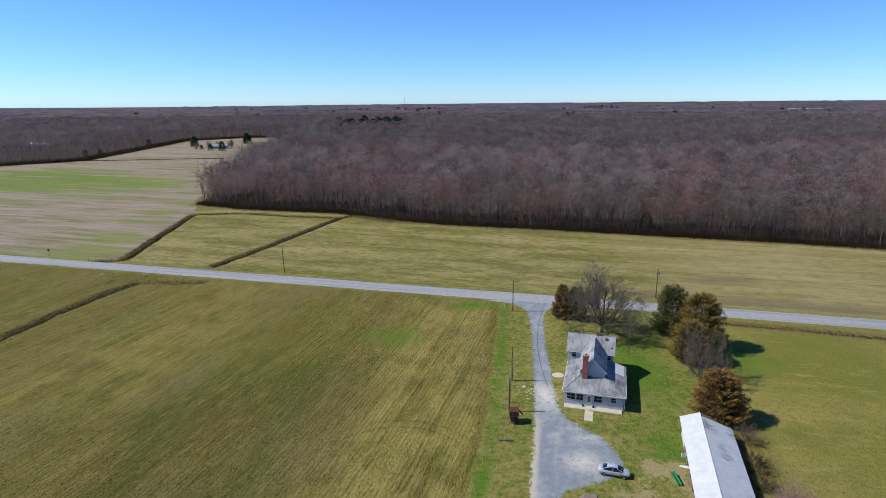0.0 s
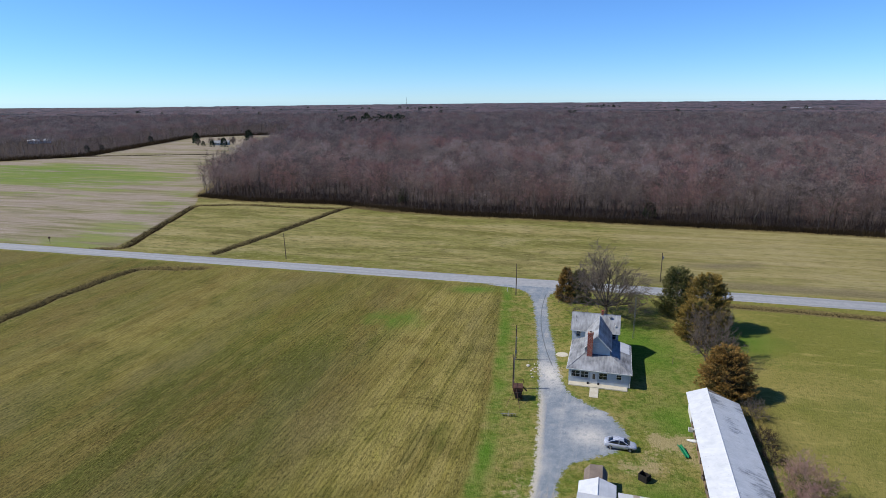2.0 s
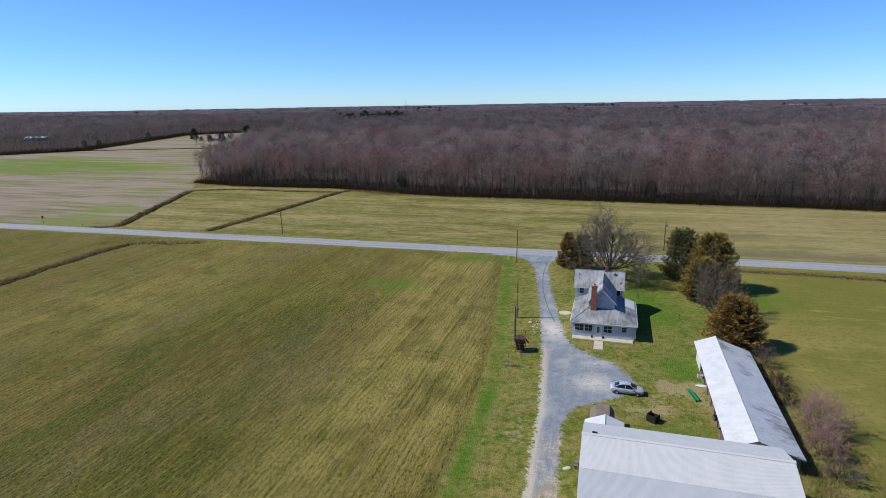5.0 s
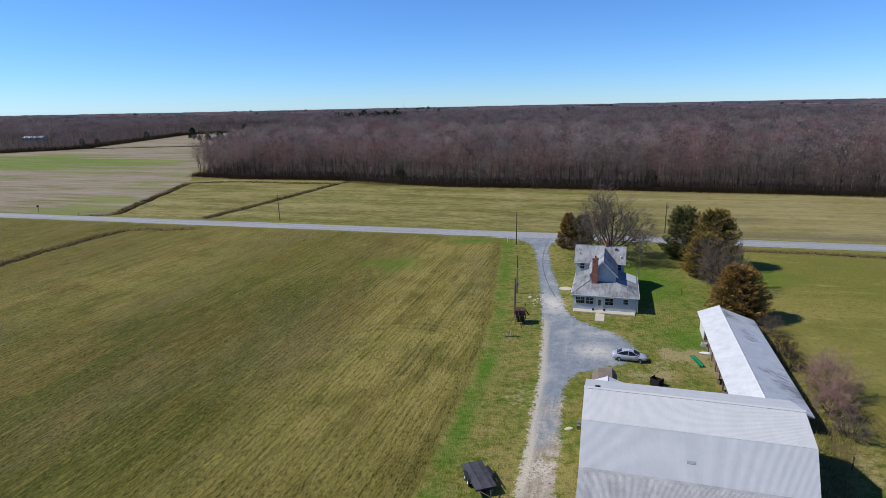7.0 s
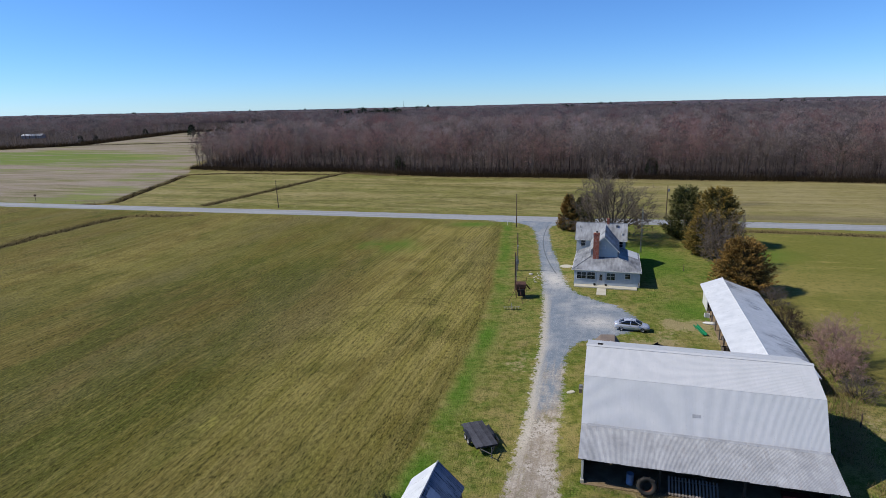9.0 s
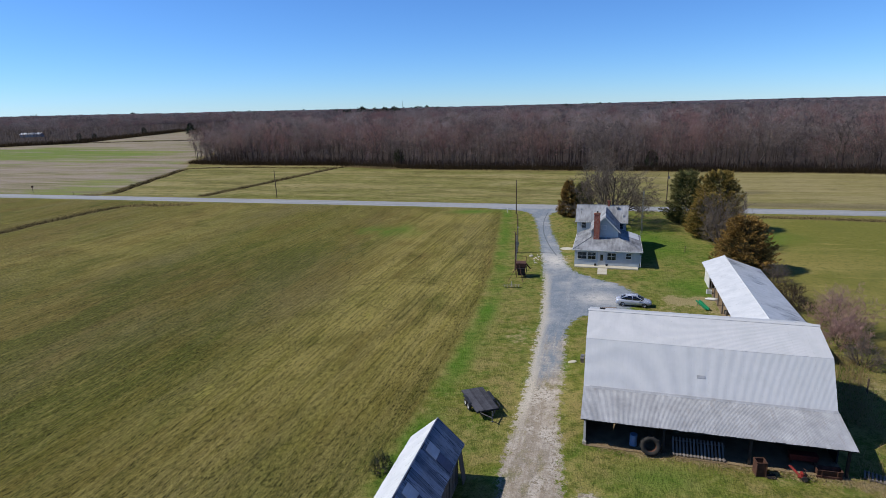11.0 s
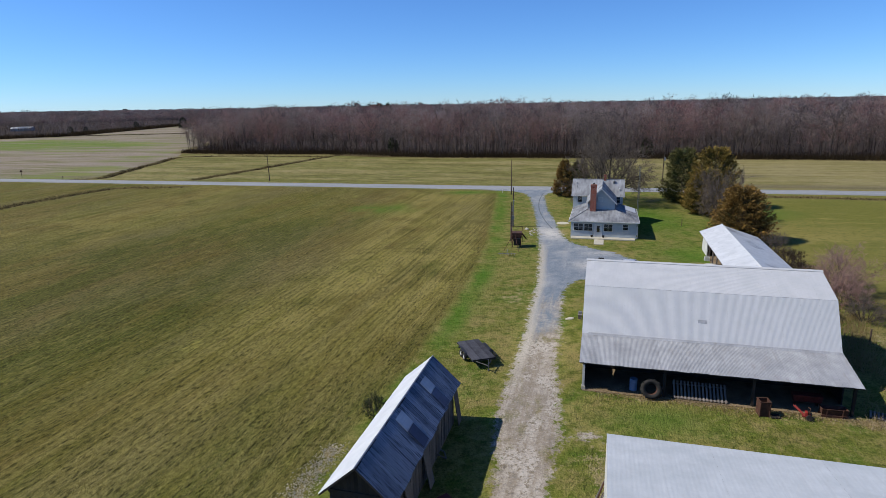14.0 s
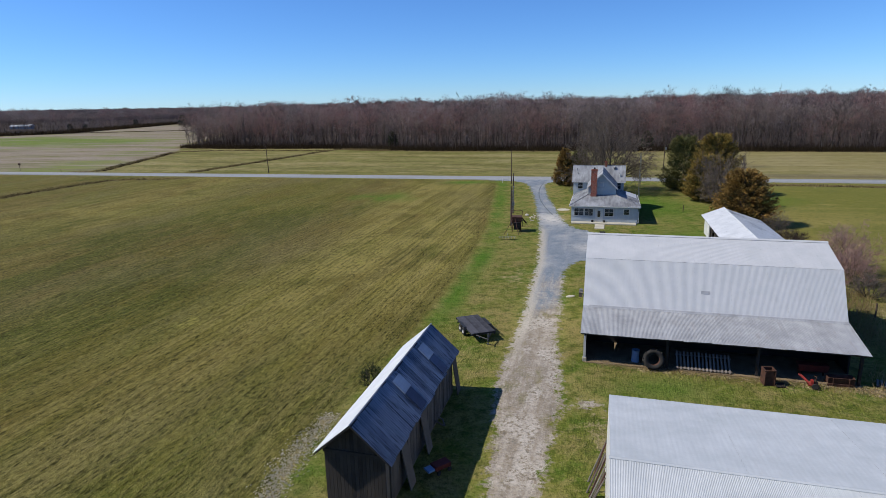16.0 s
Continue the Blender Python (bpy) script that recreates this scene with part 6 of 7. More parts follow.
def build_bare(x, y, tall, wide, seed, label, material, levels=4, first=2.4, stems=1, limbs=9, name="bare_tree", trunk=0.42, group="", thick=0.02, spread=54):
    """A leafless tree or shrub: limbs that fan upwards and fork again and again into a domed crown."""
    rng = np.random.RandomState(seed)
    tree = thing(name, pose(x, y, -0.05), label, "tree" if name == "bare_tree" else "shrub", group)
    wood, v, t = Shape(), [], []

    def grow(p, d, length, r, level):
        d = d / np.linalg.norm(d)
        m = p + d * length * 0.5 + rng.randn(3) * length * 0.05
        e = m + (d * 0.9 + rng.randn(3) * 0.14 + (0, 0, 0.22)) * length * 0.5
        if level >= 2:
            s = np.cross(d, rng.randn(3))
            s = s / np.linalg.norm(s) * r
            k = len(v)
            v.extend([p - s, p + s, m + s * 0.8, m - s * 0.8, e])
            t.extend([(k, k + 1, k + 2), (k, k + 2, k + 3), (k + 3, k + 2, k + 4)])
        else:
            wood.path([p, m, e], [r, r * 0.8, r * 0.55], 6)
        if level >= levels:
            return
        for i in range(5 if level < 3 else 4):
            f = 0.3 + 0.7 * (i + rng.rand()) / 5
            q = p + (m - p) * min(1, 2 * f) if f < 0.5 else m + (e - m) * (2 * f - 1)
            w = rng.randn(3)
            w -= d * (w @ d)
            w /= np.linalg.norm(w)
            grow(q, d * 0.8 + w * (0.55 + 0.25 * rng.rand()), length * (0.5 + 0.18 * rng.rand()), max(r * 0.45, thick), level + 1)

    if stems == 1:
        wood.path([np.array((0, 0, 0.0)), np.array((0.05, 0, first * 0.5)), np.array((0.0, 0.05, first))], [trunk, trunk * 0.8, trunk * 0.75], 9)
    for k in range(limbs):
        a = 2 * np.pi * (k + 0.6 * rng.rand()) / limbs * 2.0
        polar = np.radians(8 + spread * ((k + rng.rand()) / limbs) ** 0.8)
        d = np.array((np.cos(a) * np.sin(polar), np.sin(a) * np.sin(polar), np.cos(polar)))
        base = np.array((0, 0, first * (0.65 + 0.35 * rng.rand()))) if stems == 1 else np.array((0.3 * np.cos(a), 0.3 * np.sin(a), 0.0))
        grow(base, d, 1.0 * tall * (0.52 - 0.08 * (polar > 0.8)), trunk * 0.42, 0)
    pts = np.array(v)
    k = np.array((wide / np.percentile(np.hypot(pts[:, 0], pts[:, 1]), 97),) * 2 + (tall / np.percentile(pts[:, 2], 99),))
    part("trunk", wood, BARK, tree, m=Matrix.Diagonal((k[0], k[1], k[2], 1)))
    part("crown", raw_mesh("crown", pts * k, np.array(t)), material, tree)
    return tree


build_bare(36.6, 131.3, 15.8, 10.8, 11, "wide leafless yard tree with grey spreading limbs", GREYTWIGS, levels=4, first=2.6, limbs=15, trunk=0.42, thick=0.028, spread=70)
build_bare(50.4, 106.8, 9.6, 5.6, 12, "rounded leafless grey tree in the windbreak", GREYTWIGS, levels=4, first=0.5, stems=5, limbs=9, trunk=0.26, thick=0.022)
for i, (x, y, h, w, m) in enumerate(((45.4, 65.8, 5.4, 3.8, REDTWIGS), (43.0, 61.0, 3.8, 2.6, REDTWIGS), (48.4, 84.6, 3.2, 2.2, GREYTWIGS), (42.0, 56.2, 2.6, 2.3, GREYTWIGS), (46.4, 77.2, 2.4, 2.0, BRUSH), (45.0, 72.6, 2.2, 1.8, BRUSH), (-5.5, 39.5, 1.5, 1.05, PINE))):
    build_bare(x, y, h, w, 30 + i, ("leafless pinkish shrub beside the pole shed", "leafless grey shrub beside the pole shed", "tangled brown shrub behind the pole shed", "dark green shrub beside the corn crib")[0 if m == REDTWIGS else 1 if m == GREYTWIGS else 2 if m == BRUSH else 3], m, levels=4 if m == REDTWIGS else 3, first=0.3, stems=7, limbs=12, name="shrub", trunk=0.08, group="shrubs by the sheds", thick=0.012)


# ---------------------------------------------------------------- weeds, brush and tufts
def tufts(name, places, tall, material, label, seed, blades=5, width=0.03, spread=0.25, category="weeds"):
    rng = np.random.RandomState(seed)
    n = len(places) * blades
    base = np.repeat(places, blades, 0) + rng.randn(n, 2) * spread
    z0 = height(base[:, 0], base[:, 1])
    h = tall * (0.45 + 0.8 * rng.rand(n))
    a = rng.rand(n) * 2 * np.pi
    s = np.stack([np.cos(a), np.sin(a), a * 0], -1) * (width * (0.6 + 0.8 * rng.rand(n)))[:, None]
    lean = rng.randn(n, 2) * 0.35 * h[:, None]
    p = np.stack([base[:, 0], base[:, 1], z0 - 0.03], -1)
    tip = p + np.stack([lean[:, 0], lean[:, 1], h], -1)
    v = np.stack([p - s, p + s, tip], 1).reshape(-1, 3)
    t = np.arange(len(v)).reshape(-1, 3)
    return single(name, raw_mesh(name, v, t), material, HERE, label, category, kind="stuff")


def along(line, step, off, seed):
    rng = np.random.RandomState(seed)
    out = []
    for (ax, ay), (bx, by) in zip(line, line[1:]):
        n = max(1, int(math.hypot(bx - ax, by - ay) / step))
        f = (np.arange(n) + rng.rand(n)) / n
        d = np.array((bx - ax, by - ay)) / math.hypot(bx - ax, by - ay)
        o = rng.randn(n) * off
        out.append(np.stack([ax + (bx - ax) * f - d[1] * o, ay + (by - ay) * f + d[0] * o], -1))
    return np.concatenate(out)


tufts("ditch_brush", np.concatenate([along(d, (0.05, 0.05, 0.05, 0.05, 0.16)[k], (0.75, 0.8, 0.8, 0.8, 0.35)[k], 50 + k) for k, d in enumerate(DITCHES)]), 0.5, DITCHBRUSH, "dead brush in the field ditches, darkened for their shade", 51, 6, 0.05)
tufts("ditch_weeds", np.concatenate([along(d, 0.35, (1.7, 2.0, 1.9, 2.2, 1.1)[k], 60 + k) for k, d in enumerate(DITCHES)]), 0.4, WEEDS, "dry straw-coloured weeds along the ditches", 61, 5, 0.035)
wood_line = [tuple(p) for p in SOUTH_EDGE[:10]]
# the shade along the woods' foot is put into this brush's colour
tufts("wood_edge_brush", along([(x, y + 1.5) for x, y in wood_line], 0.06, 1.5, 70), 1.9, DITCHBRUSH, "brambles along the foot of the woods, coloured dark for the shade", 71, 6, 0.07, 0.5)
tufts("clearing_brush", along([tuple(p) for p in LEFT_EDGE], 0.3, 2.0, 88), 4.0, DITCHBRUSH, "grey-brown brush round the far clearing", 89, 5, 0.25, 1.5)
tufts("corner_weeds", scatter(-47, -24, 262, 282, 0.45, 94, lambda x, y: (in_forest(x, y) < 1.5) & (y > 277 - 0.62 * (x + 47) - 3.5)), 0.8, WEEDS, "tangle of dead brown weeds in the field's corner", 95, 4, 0.05, 0.3)
tufts("wood_edge_grass", along([(x, y - 2.2) for x, y in wood_line], 0.3, 0.8, 72), 0.5, WEEDS, "dry grass before the woods", 73, 5, 0.04, 0.4)
tufts("understorey", scatter(-135, 300, 150, 345, 1.9, 74, lambda x, y: (in_forest(x, y) > 1) & (in_forest(x, y) < 26)), 3.2, BRUSH, "thin brown undergrowth inside the wood's edge", 75, 5, 0.05, 0.6)
tufts("straw_line", along([(-10.3, 22), (-9.5, 27.2), (-8.8, 31.6), (-7.6, 35.4)], 0.02, 0.32, 84), 0.1, PALESTRAW, "pale dead cornstalks scattered along the field's edge", 85, 5, 0.11, 0.3)
tufts("track_brush", along([(-352, 548), (-217, 569)], 0.25, 0.6, 86), 0.9, DITCHBRUSH, "dark line of weeds across the far field", 87, 4, 0.15, 0.5)
tufts("shed_weeds", np.concatenate([along([(38.9, 57), (46.6, 85)], 0.05, 0.6, 76), along([(33.5, 45), (40.5, 56), (41.5, 58)], 0.05, 1.0, 77), along([(29.5, 36.3), (36, 42)], 0.2, 0.7, 79)]), 0.7, WEEDS, "tall dry weeds behind the sheds", 78, 6, 0.03, 0.4)
tufts("loose_straw", np.concatenate([along([(11.0, 42.9), (14.0, 42.1)], 0.012, 0.35, 98), along([(14, 41.9), (20, 39.9), (28, 37.6)], 0.02, 0.28, 99), along([(28.0, 37.3), (30.5, 36.4)], 0.012, 0.4, 100)]), 0.11, STRAW, "old brown straw scattered along the lean-to", 101, 5, 0.06, 0.22)
tufts("barn_weeds", along([(11.5, 41.7), (20, 39.4), (28.5, 37.0)], 0.05, 0.45, 80), 0.22, WEEDS, "dry grass along the lean-to", 81, 6, 0.02, 0.25)


def drilled(x0, x1, y0, y1, row, step, seed):
    """Places along the drilled rows of the wheat field."""
    rng = np.random.RandomState(seed)
    a = np.radians(15.5)
    u, v = np.meshgrid(np.arange(-60, 0, row), np.arange(10, 90, step))
    u, v = u.ravel() + rng.randn(u.size) * 0.09, v.ravel() + rng.rand(u.size) * step
    x, y = u * np.cos(a) + v * np.sin(a), -u * np.sin(a) + v * np.cos(a)
    ok = (x > x0) & (x < x1) & (y > y0) & (y < y1) & (x < field_edge(y) - 0.4) & (soft_noise(x, y, 0.9, 28) > 0.3)
    return np.stack([x[ok], y[ok]], -1)


tufts("wheat", drilled(-34, 0, 24, 66, 0.38, 0.5, 96), 0.13, WHEAT, "short young wheat between last year's straw", 97, 4, 0.03, 0.12, category="crop")
lawn_at = lambda x, y: (x > field_edge(y) + 0.5) & (x < 44) & (drive_fields(x, y)["inside"] < -0.4) & (soft_noise(x, y, 1.2, 24) > 0.35)
tufts("grass", scatter(-10, 44, 24, 74, 0.3, 82, lawn_at), 0.11, GRASSBLADES, "short rough spring grass with dead straw", 83, 2, 0.022, 0.1, category="grass")


# ---------------------------------------------------------------- poles
def build_pole(x, y, tall, label, r=0.14, lean=0.0, extras=True):
    pole = thing("utility_pole", pose(x, y, 0, 0, lean, 0), label, "pole", "utility poles")
    part("shaft", Shape().tube((0, 0, -0.3), (0, 0, tall), r, r * 0.7, 10), POLEWOOD, pole)
    if extras:
        part("insulator", Shape().turned([(0.0, tall), (0.05, tall), (0.07, tall + 0.06), (0.04, tall + 0.14), (0, tall + 0.16)], 10), CHAR, pole)
        part("bracket", Shape().box(-0.02, -r - 0.18, tall - 0.5, 0.02, -r * 0.6, tall - 0.44), STEEL, pole)
    return pole


build_pole(16.75, 145.7, 8.4, "brown wooden utility pole by the drive's mouth")
p2 = build_pole(12.5, 106.3, 7.1, "brown wooden pole with a grey meter box and conduit")
part("conduit", Shape().tube((0.0, -0.2, 0.2), (0.0, -0.2, 5.0), 0.05, n=6), STEEL, p2, "grey conduit")
part("meter_box", Shape().box(-0.2, -0.42, 1.4, 0.2, -0.16, 2.1), STEEL, p2, "grey steel meter box", bevel=0.02)
part("lamp_bracket", Shape().tube((0, -0.1, 4.6), (0.05, -0.6, 4.9), 0.03, n=6).box(-0.12, -0.75, 4.78, 0.16, -0.45, 4.92), STEEL, p2)
p3 = build_pole(10.75, 94.4, 6.5, "tall pale grey mast beside the rusty machine", 0.13, 0, False)
part("casing", Shape().tube((0.14, -0.08, 0.2), (0.14, -0.08, 5.9), 0.06, n=8), STEEL, p3, "grey-green steel pipe")
build_pole(-53.8, 182.4, 8.4, "brown wooden utility pole by the road", lean=-1.5)
ne = build_pole(58.3, 157.0, 8.2, "brown wooden utility pole with a grey transformer")
part("transformer", Shape().turned([(0.0, 6.6), (0.2, 6.62), (0.22, 6.7), (0.22, 7.3), (0.16, 7.4), (0, 7.42)], 12, side(0.3, -0.05)), STEEL, ne, "grey transformer can")
build_pole(49.6, 106.0, 7.6, "thin grey wooden pole among the windbreak trees", 0.1, -3, False)
antenna = thing("antenna_mast", pose(38.6, 116.8, 0), "thin steel lattice antenna mast behind the house", "antenna")
for dx, dy in ((0, 0), (0.3, 0), (0.15, 0.26)):
    part("leg", Shape().tube((dx, dy, -0.1), (dx * 0.7 + 0.045, dy * 0.7 + 0.03, 9.4), 0.03, n=5), STEEL, antenna)
for k in range(18):
    z = 0.4 + k * 0.5
    part("rung", Shape().tube((0.02, 0.01, z), (0.28, 0.01, z + 0.25), 0.014, n=4).tube((0.28, 0.01, z + 0.25), (0.15, 0.24, z + 0.4), 0.014, n=4), STEEL, antenna)
build_small = [(-145.7, 204.2, 1.9, "brown roadside marker post with a small round head"), (-127.1, 197.1, 1.1, "short grey roadside post"), (-119.4, 194.9, 0.9, "short dark stump post by the ditch"), (38.3, 50.3, 1.5, "dark fence post in the weeds"), (42.6, 104.2, 1.2, "thin grey clothes post on the lawn"), (14.8, 148.6, 1.0, "small white marker post by the junction"), (62.0, 154.5, 0.9, "short grey marker post by the road")]
for x, y, h, label in build_small:
    post = thing("post", pose(x, y, 0), label, "post", "small posts")
    part("shaft", Shape().tube((0, 0, -0.2), (0, 0, h), 0.07 if h > 1 else 0.05, n=8), WHITE if "white" in label else POLEWOOD, post)
    if "round head" in label:
        part("head", Shape().turned([(0.0, h), (0.35, h + 0.1), (0.42, h + 0.4), (0.2, h + 0.7), (0, h + 0.75)], 10), RUST, post)


# ---------------------------------------------------------------- the car
def build_car():
    car = thing("car", pose(24.62, 76.0, 0, 0, 0, -17.0), "silver four-door saloon car parked on the gravel", "car")
    stations = [  # x, half width, underside, sill, waist, top of the lower body
        (-2.30, 0.60, 0.42, 0.50, 0.74, 0.84), (-2.22, 0.78, 0.32, 0.44, 0.82, 0.97), (-1.95, 0.86, 0.26, 0.40, 0.86, 1.02), (-1.3, 0.90, 0.22, 0.36, 0.88, 1.00),
        (-0.5, 0.91, 0.20, 0.34, 0.88, 0.97), (0.4, 0.91, 0.20, 0.34, 0.87, 0.95), (1.05, 0.90, 0.22, 0.36, 0.84, 0.93), (1.6, 0.87, 0.25, 0.38, 0.78, 0.86), (2.05, 0.80, 0.28, 0.42, 0.68, 0.76), (2.26, 0.66, 0.34, 0.46, 0.60, 0.66), (2.32, 0.5, 0.40, 0.48, 0.56, 0.60)]
    rings = []
    for x, w, zu, zs, zw, zt in stations:
        half = [(0.0, zu), (w * 0.82, zu), (w * 0.97, zs), (w, (zs + zw) / 2), (w * 0.97, zw), (w * 0.86, zt - 0.02), (w * 0.5, zt + 0.02), (0.0, zt + 0.03)]
        rings.append([(x, -a, z) for a, z in half] + [(x, a, z) for a, z in reversed(half[1:-1])])
    body = part("body", Shape().loft(rings), CARPAINT, car, smooth=True)
    cab = [(-1.72, 0.66, 0.98, 1.0), (-1.25, 0.70, 0.96, 1.27), (-0.75, 0.72, 0.95, 1.42), (-0.1, 0.73, 0.94, 1.46), (0.35, 0.72, 0.93, 1.42), (0.8, 0.70, 0.93, 1.22), (1.32, 0.66, 0.90, 0.94)]
    rings = [[(x, -w - 0.09, zb), (x, -w * 0.97, zb + (zt - zb) * 0.55), (x, -w * 0.80, zt), (x, 0, zt + 0.02), (x, w * 0.80, zt), (x, w * 0.97, zb + (zt - zb) * 0.55), (x, w + 0.09, zb)] for x, w, zb, zt in cab]
    part("glasshouse", Shape().loft(rings), CARGLASS, car, "dark tinted windows", smooth=True)
    roof = [[(x, -w * 0.83, zt - 0.02), (x, -w * 0.6, zt + 0.022), (x, 0, zt + 0.04), (x, w * 0.6, zt + 0.022), (x, w * 0.83, zt - 0.02)] for x, w, zb, zt in ((-1.05, 0.71, 0, 1.345), (-0.75, 0.72, 0, 1.425), (-0.1, 0.73, 0, 1.465), (0.35, 0.72, 0, 1.425), (0.52, 0.71, 0, 1.36))]
    part("roof", Shape().loft(roof, caps=False, closed=False), CARPAINT, body, smooth=True)
    for s in (-1, 1):
        part("pillar", Shape().path([(-1.75, s * 0.74, 1.0), (-1.25, s * 0.64, 1.27), (-0.75, s * 0.62, 1.41)], [0.06, 0.05, 0.045], 5), CARPAINT, body)
        part("pillar", Shape().path([(1.35, s * 0.74, 0.92), (0.8, s * 0.66, 1.2), (0.38, s * 0.62, 1.41)], [0.05, 0.045, 0.045], 5), CARPAINT, body)
        part("pillar", Shape().path([(-0.2, s * 0.83, 0.95), (-0.18, s * 0.72, 1.22), (-0.15, s * 0.61, 1.43)], [0.04, 0.035, 0.035], 5), CARPAINT, body)
        part("mirror", Shape().loft([[(0.85 + dx, s * (0.86 + o), 0.98 + dz) for dx, dz in ((-0.08, -0.05), (0.06, -0.05), (0.06, 0.06), (-0.08, 0.08))] for o in (0, 0.16)]), CARPAINT, body, bevel=0.01)
        part("headlight", Shape().loft([[(2.0, s * 0.45, 0.62), (2.0, s * 0.78, 0.62), (1.85, s * 0.82, 0.76), (2.0, s * 0.5, 0.73)], [(2.28, s * 0.4, 0.585), (2.14, s * 0.74, 0.6), (2.0, s * 0.79, 0.72), (2.16, s * 0.45, 0.7)]]), GLASS, body, "clear headlight")
        part("tail_light", Shape().box(-2.29, s * 0.45 - 0.2, 0.72, -2.18, s * 0.45 + 0.2, 0.86), REDPAINT, body, "red tail light", bevel=0.02)
        part("door_handle", Shape().box(-0.35, s * 0.915 - 0.02, 0.8, -0.18, s * 0.915 + 0.02, 0.83).box(0.7, s * 0.905 - 0.02, 0.79, 0.87, s * 0.905 + 0.02, 0.82), STEEL, body)
    part("number_plate", Shape().box(2.3, -0.15, 0.46, 2.33, 0.15, 0.56), WHITE, body)
    for x in (-1.38, 1.4):
        for s in (-1, 1):
            turn = pose(x, s * 0.80, 0.32, 90, 0, 0)
            wheel = part("wheel", Shape().turned([(0.19, -0.1), (0.29, -0.11), (0.32, -0.07), (0.32, 0.07), (0.29, 0.11), (0.19, 0.1), (0.19, -0.1)], 22), RUBBER, car, m=turn, smooth=True)
            part("rim", Shape().turned([(0.0, 0.06), (0.05, 0.08), (0.07, 0.05), (0.17, 0.07), (0.2, 0.11), (0.2, -0.11), (0.17, -0.07), (0.0, -0.06)], 16), STEEL, wheel, "silver alloy rim")


build_car()


# ---------------------------------------------------------------- the flat trailer
def build_trailer():
    tr = thing("flatbed_trailer", pose(2.42, 49.05, 0, 0, 0, -73.5), "black tandem-axle flatbed trailer with worn dark planks", "trailer")
    part("frame", Shape().box(-2.1, -1.0, 0.58, 2.1, -0.92, 0.74).box(-2.1, 0.92, 0.58, 2.1, 1.0, 0.74).box(-2.1, -0.92, 0.6, -2.02, 0.92, 0.74).box(2.02, -0.92, 0.6, 2.1, 0.92, 0.74).box(-0.6, -0.92, 0.6, -0.52, 0.92, 0.72).box(0.8, -0.92, 0.6, 0.88, 0.92, 0.72), BLACK, tr)
    plank = Shape().box(-2.12, -0.083, 0.742, 2.12, 0.083, 0.79).mesh("plank")
    plank.materials.append(DECK)
    for k in range(12):
        part("plank", plank, DECK, tr, m=pose(random.Random(k).uniform(-0.03, 0.03), -0.946 + k * 0.172, 0))
    part("tongue", Shape().tube((2.1, -0.7, 0.62), (3.1, 0, 0.55), 0.05, n=6).tube((2.1, 0.7, 0.62), (3.1, 0, 0.55), 0.05, n=6).tube((3.05, 0, 0.55), (3.35, 0, 0.55), 0.06, n=8), BLACK, tr)
    part("jack", Shape().tube((2.8, 0.15, 0.02), (2.8, 0.15, 0.95), 0.04, n=8).box(2.7, 0.05, 0.0, 2.9, 0.25, 0.03), STEEL, tr)
    for y in (-0.55, 0.55):
        ramp = part("ramp", Shape().box(-0.7, -0.24, 0, -0.64, 0.24, 0.06).box(0.64, -0.24, 0, 0.7, 0.24, 0.06).box(-0.64, -0.24, 0, 0.64, -0.18, 0.06).box(-0.64, 0.18, 0, 0.64, 0.24, 0.06), BLACK, tr, "black folded loading ramp", m=pose(-0.75 + 1.5 * (y > 0), 1.38, 0.42, 70, 0, 0))
        for k in range(6):
            part("rung", Shape().box(-0.55 + k * 0.21, -0.18, 0.01, -0.5 + k * 0.21, 0.18, 0.05), BLACK, ramp)
    part("tail_rail", Shape().box(-2.2, -1.05, 0.55, -2.12, 1.05, 0.7), BLACK, tr)
    for s in (-1, 1):
        part("fender", Shape().loft([[(x, s * y, z) for x, z in ((-1.15, 0.62), (-1.0, 0.86), (0.62, 0.86), (0.78, 0.62), (0.75, 0.62), (0.6, 0.83), (-0.98, 0.83), (-1.12, 0.62))] for y in (1.0, 1.26)]), BLACK, tr)
        for x in (-0.62, 0.22):
            w = part("wheel", Shape().turned([(0.18, -0.09), (0.3, -0.1), (0.34, -0.06), (0.34, 0.06), (0.3, 0.1), (0.18, 0.09), (0.18, -0.09)], 20), RUBBER, tr, m=pose(x, s * 1.12, 0.34, 90, 0, 0), smooth=True)
            part("rim", Shape().turned([(0.0, 0.03), (0.08, 0.05), (0.15, 0.03), (0.19, 0.09), (0.19, -0.09), (0.15, -0.03), (0.0, -0.03)], 14), WHITE, w, "white steel rim")


build_trailer()


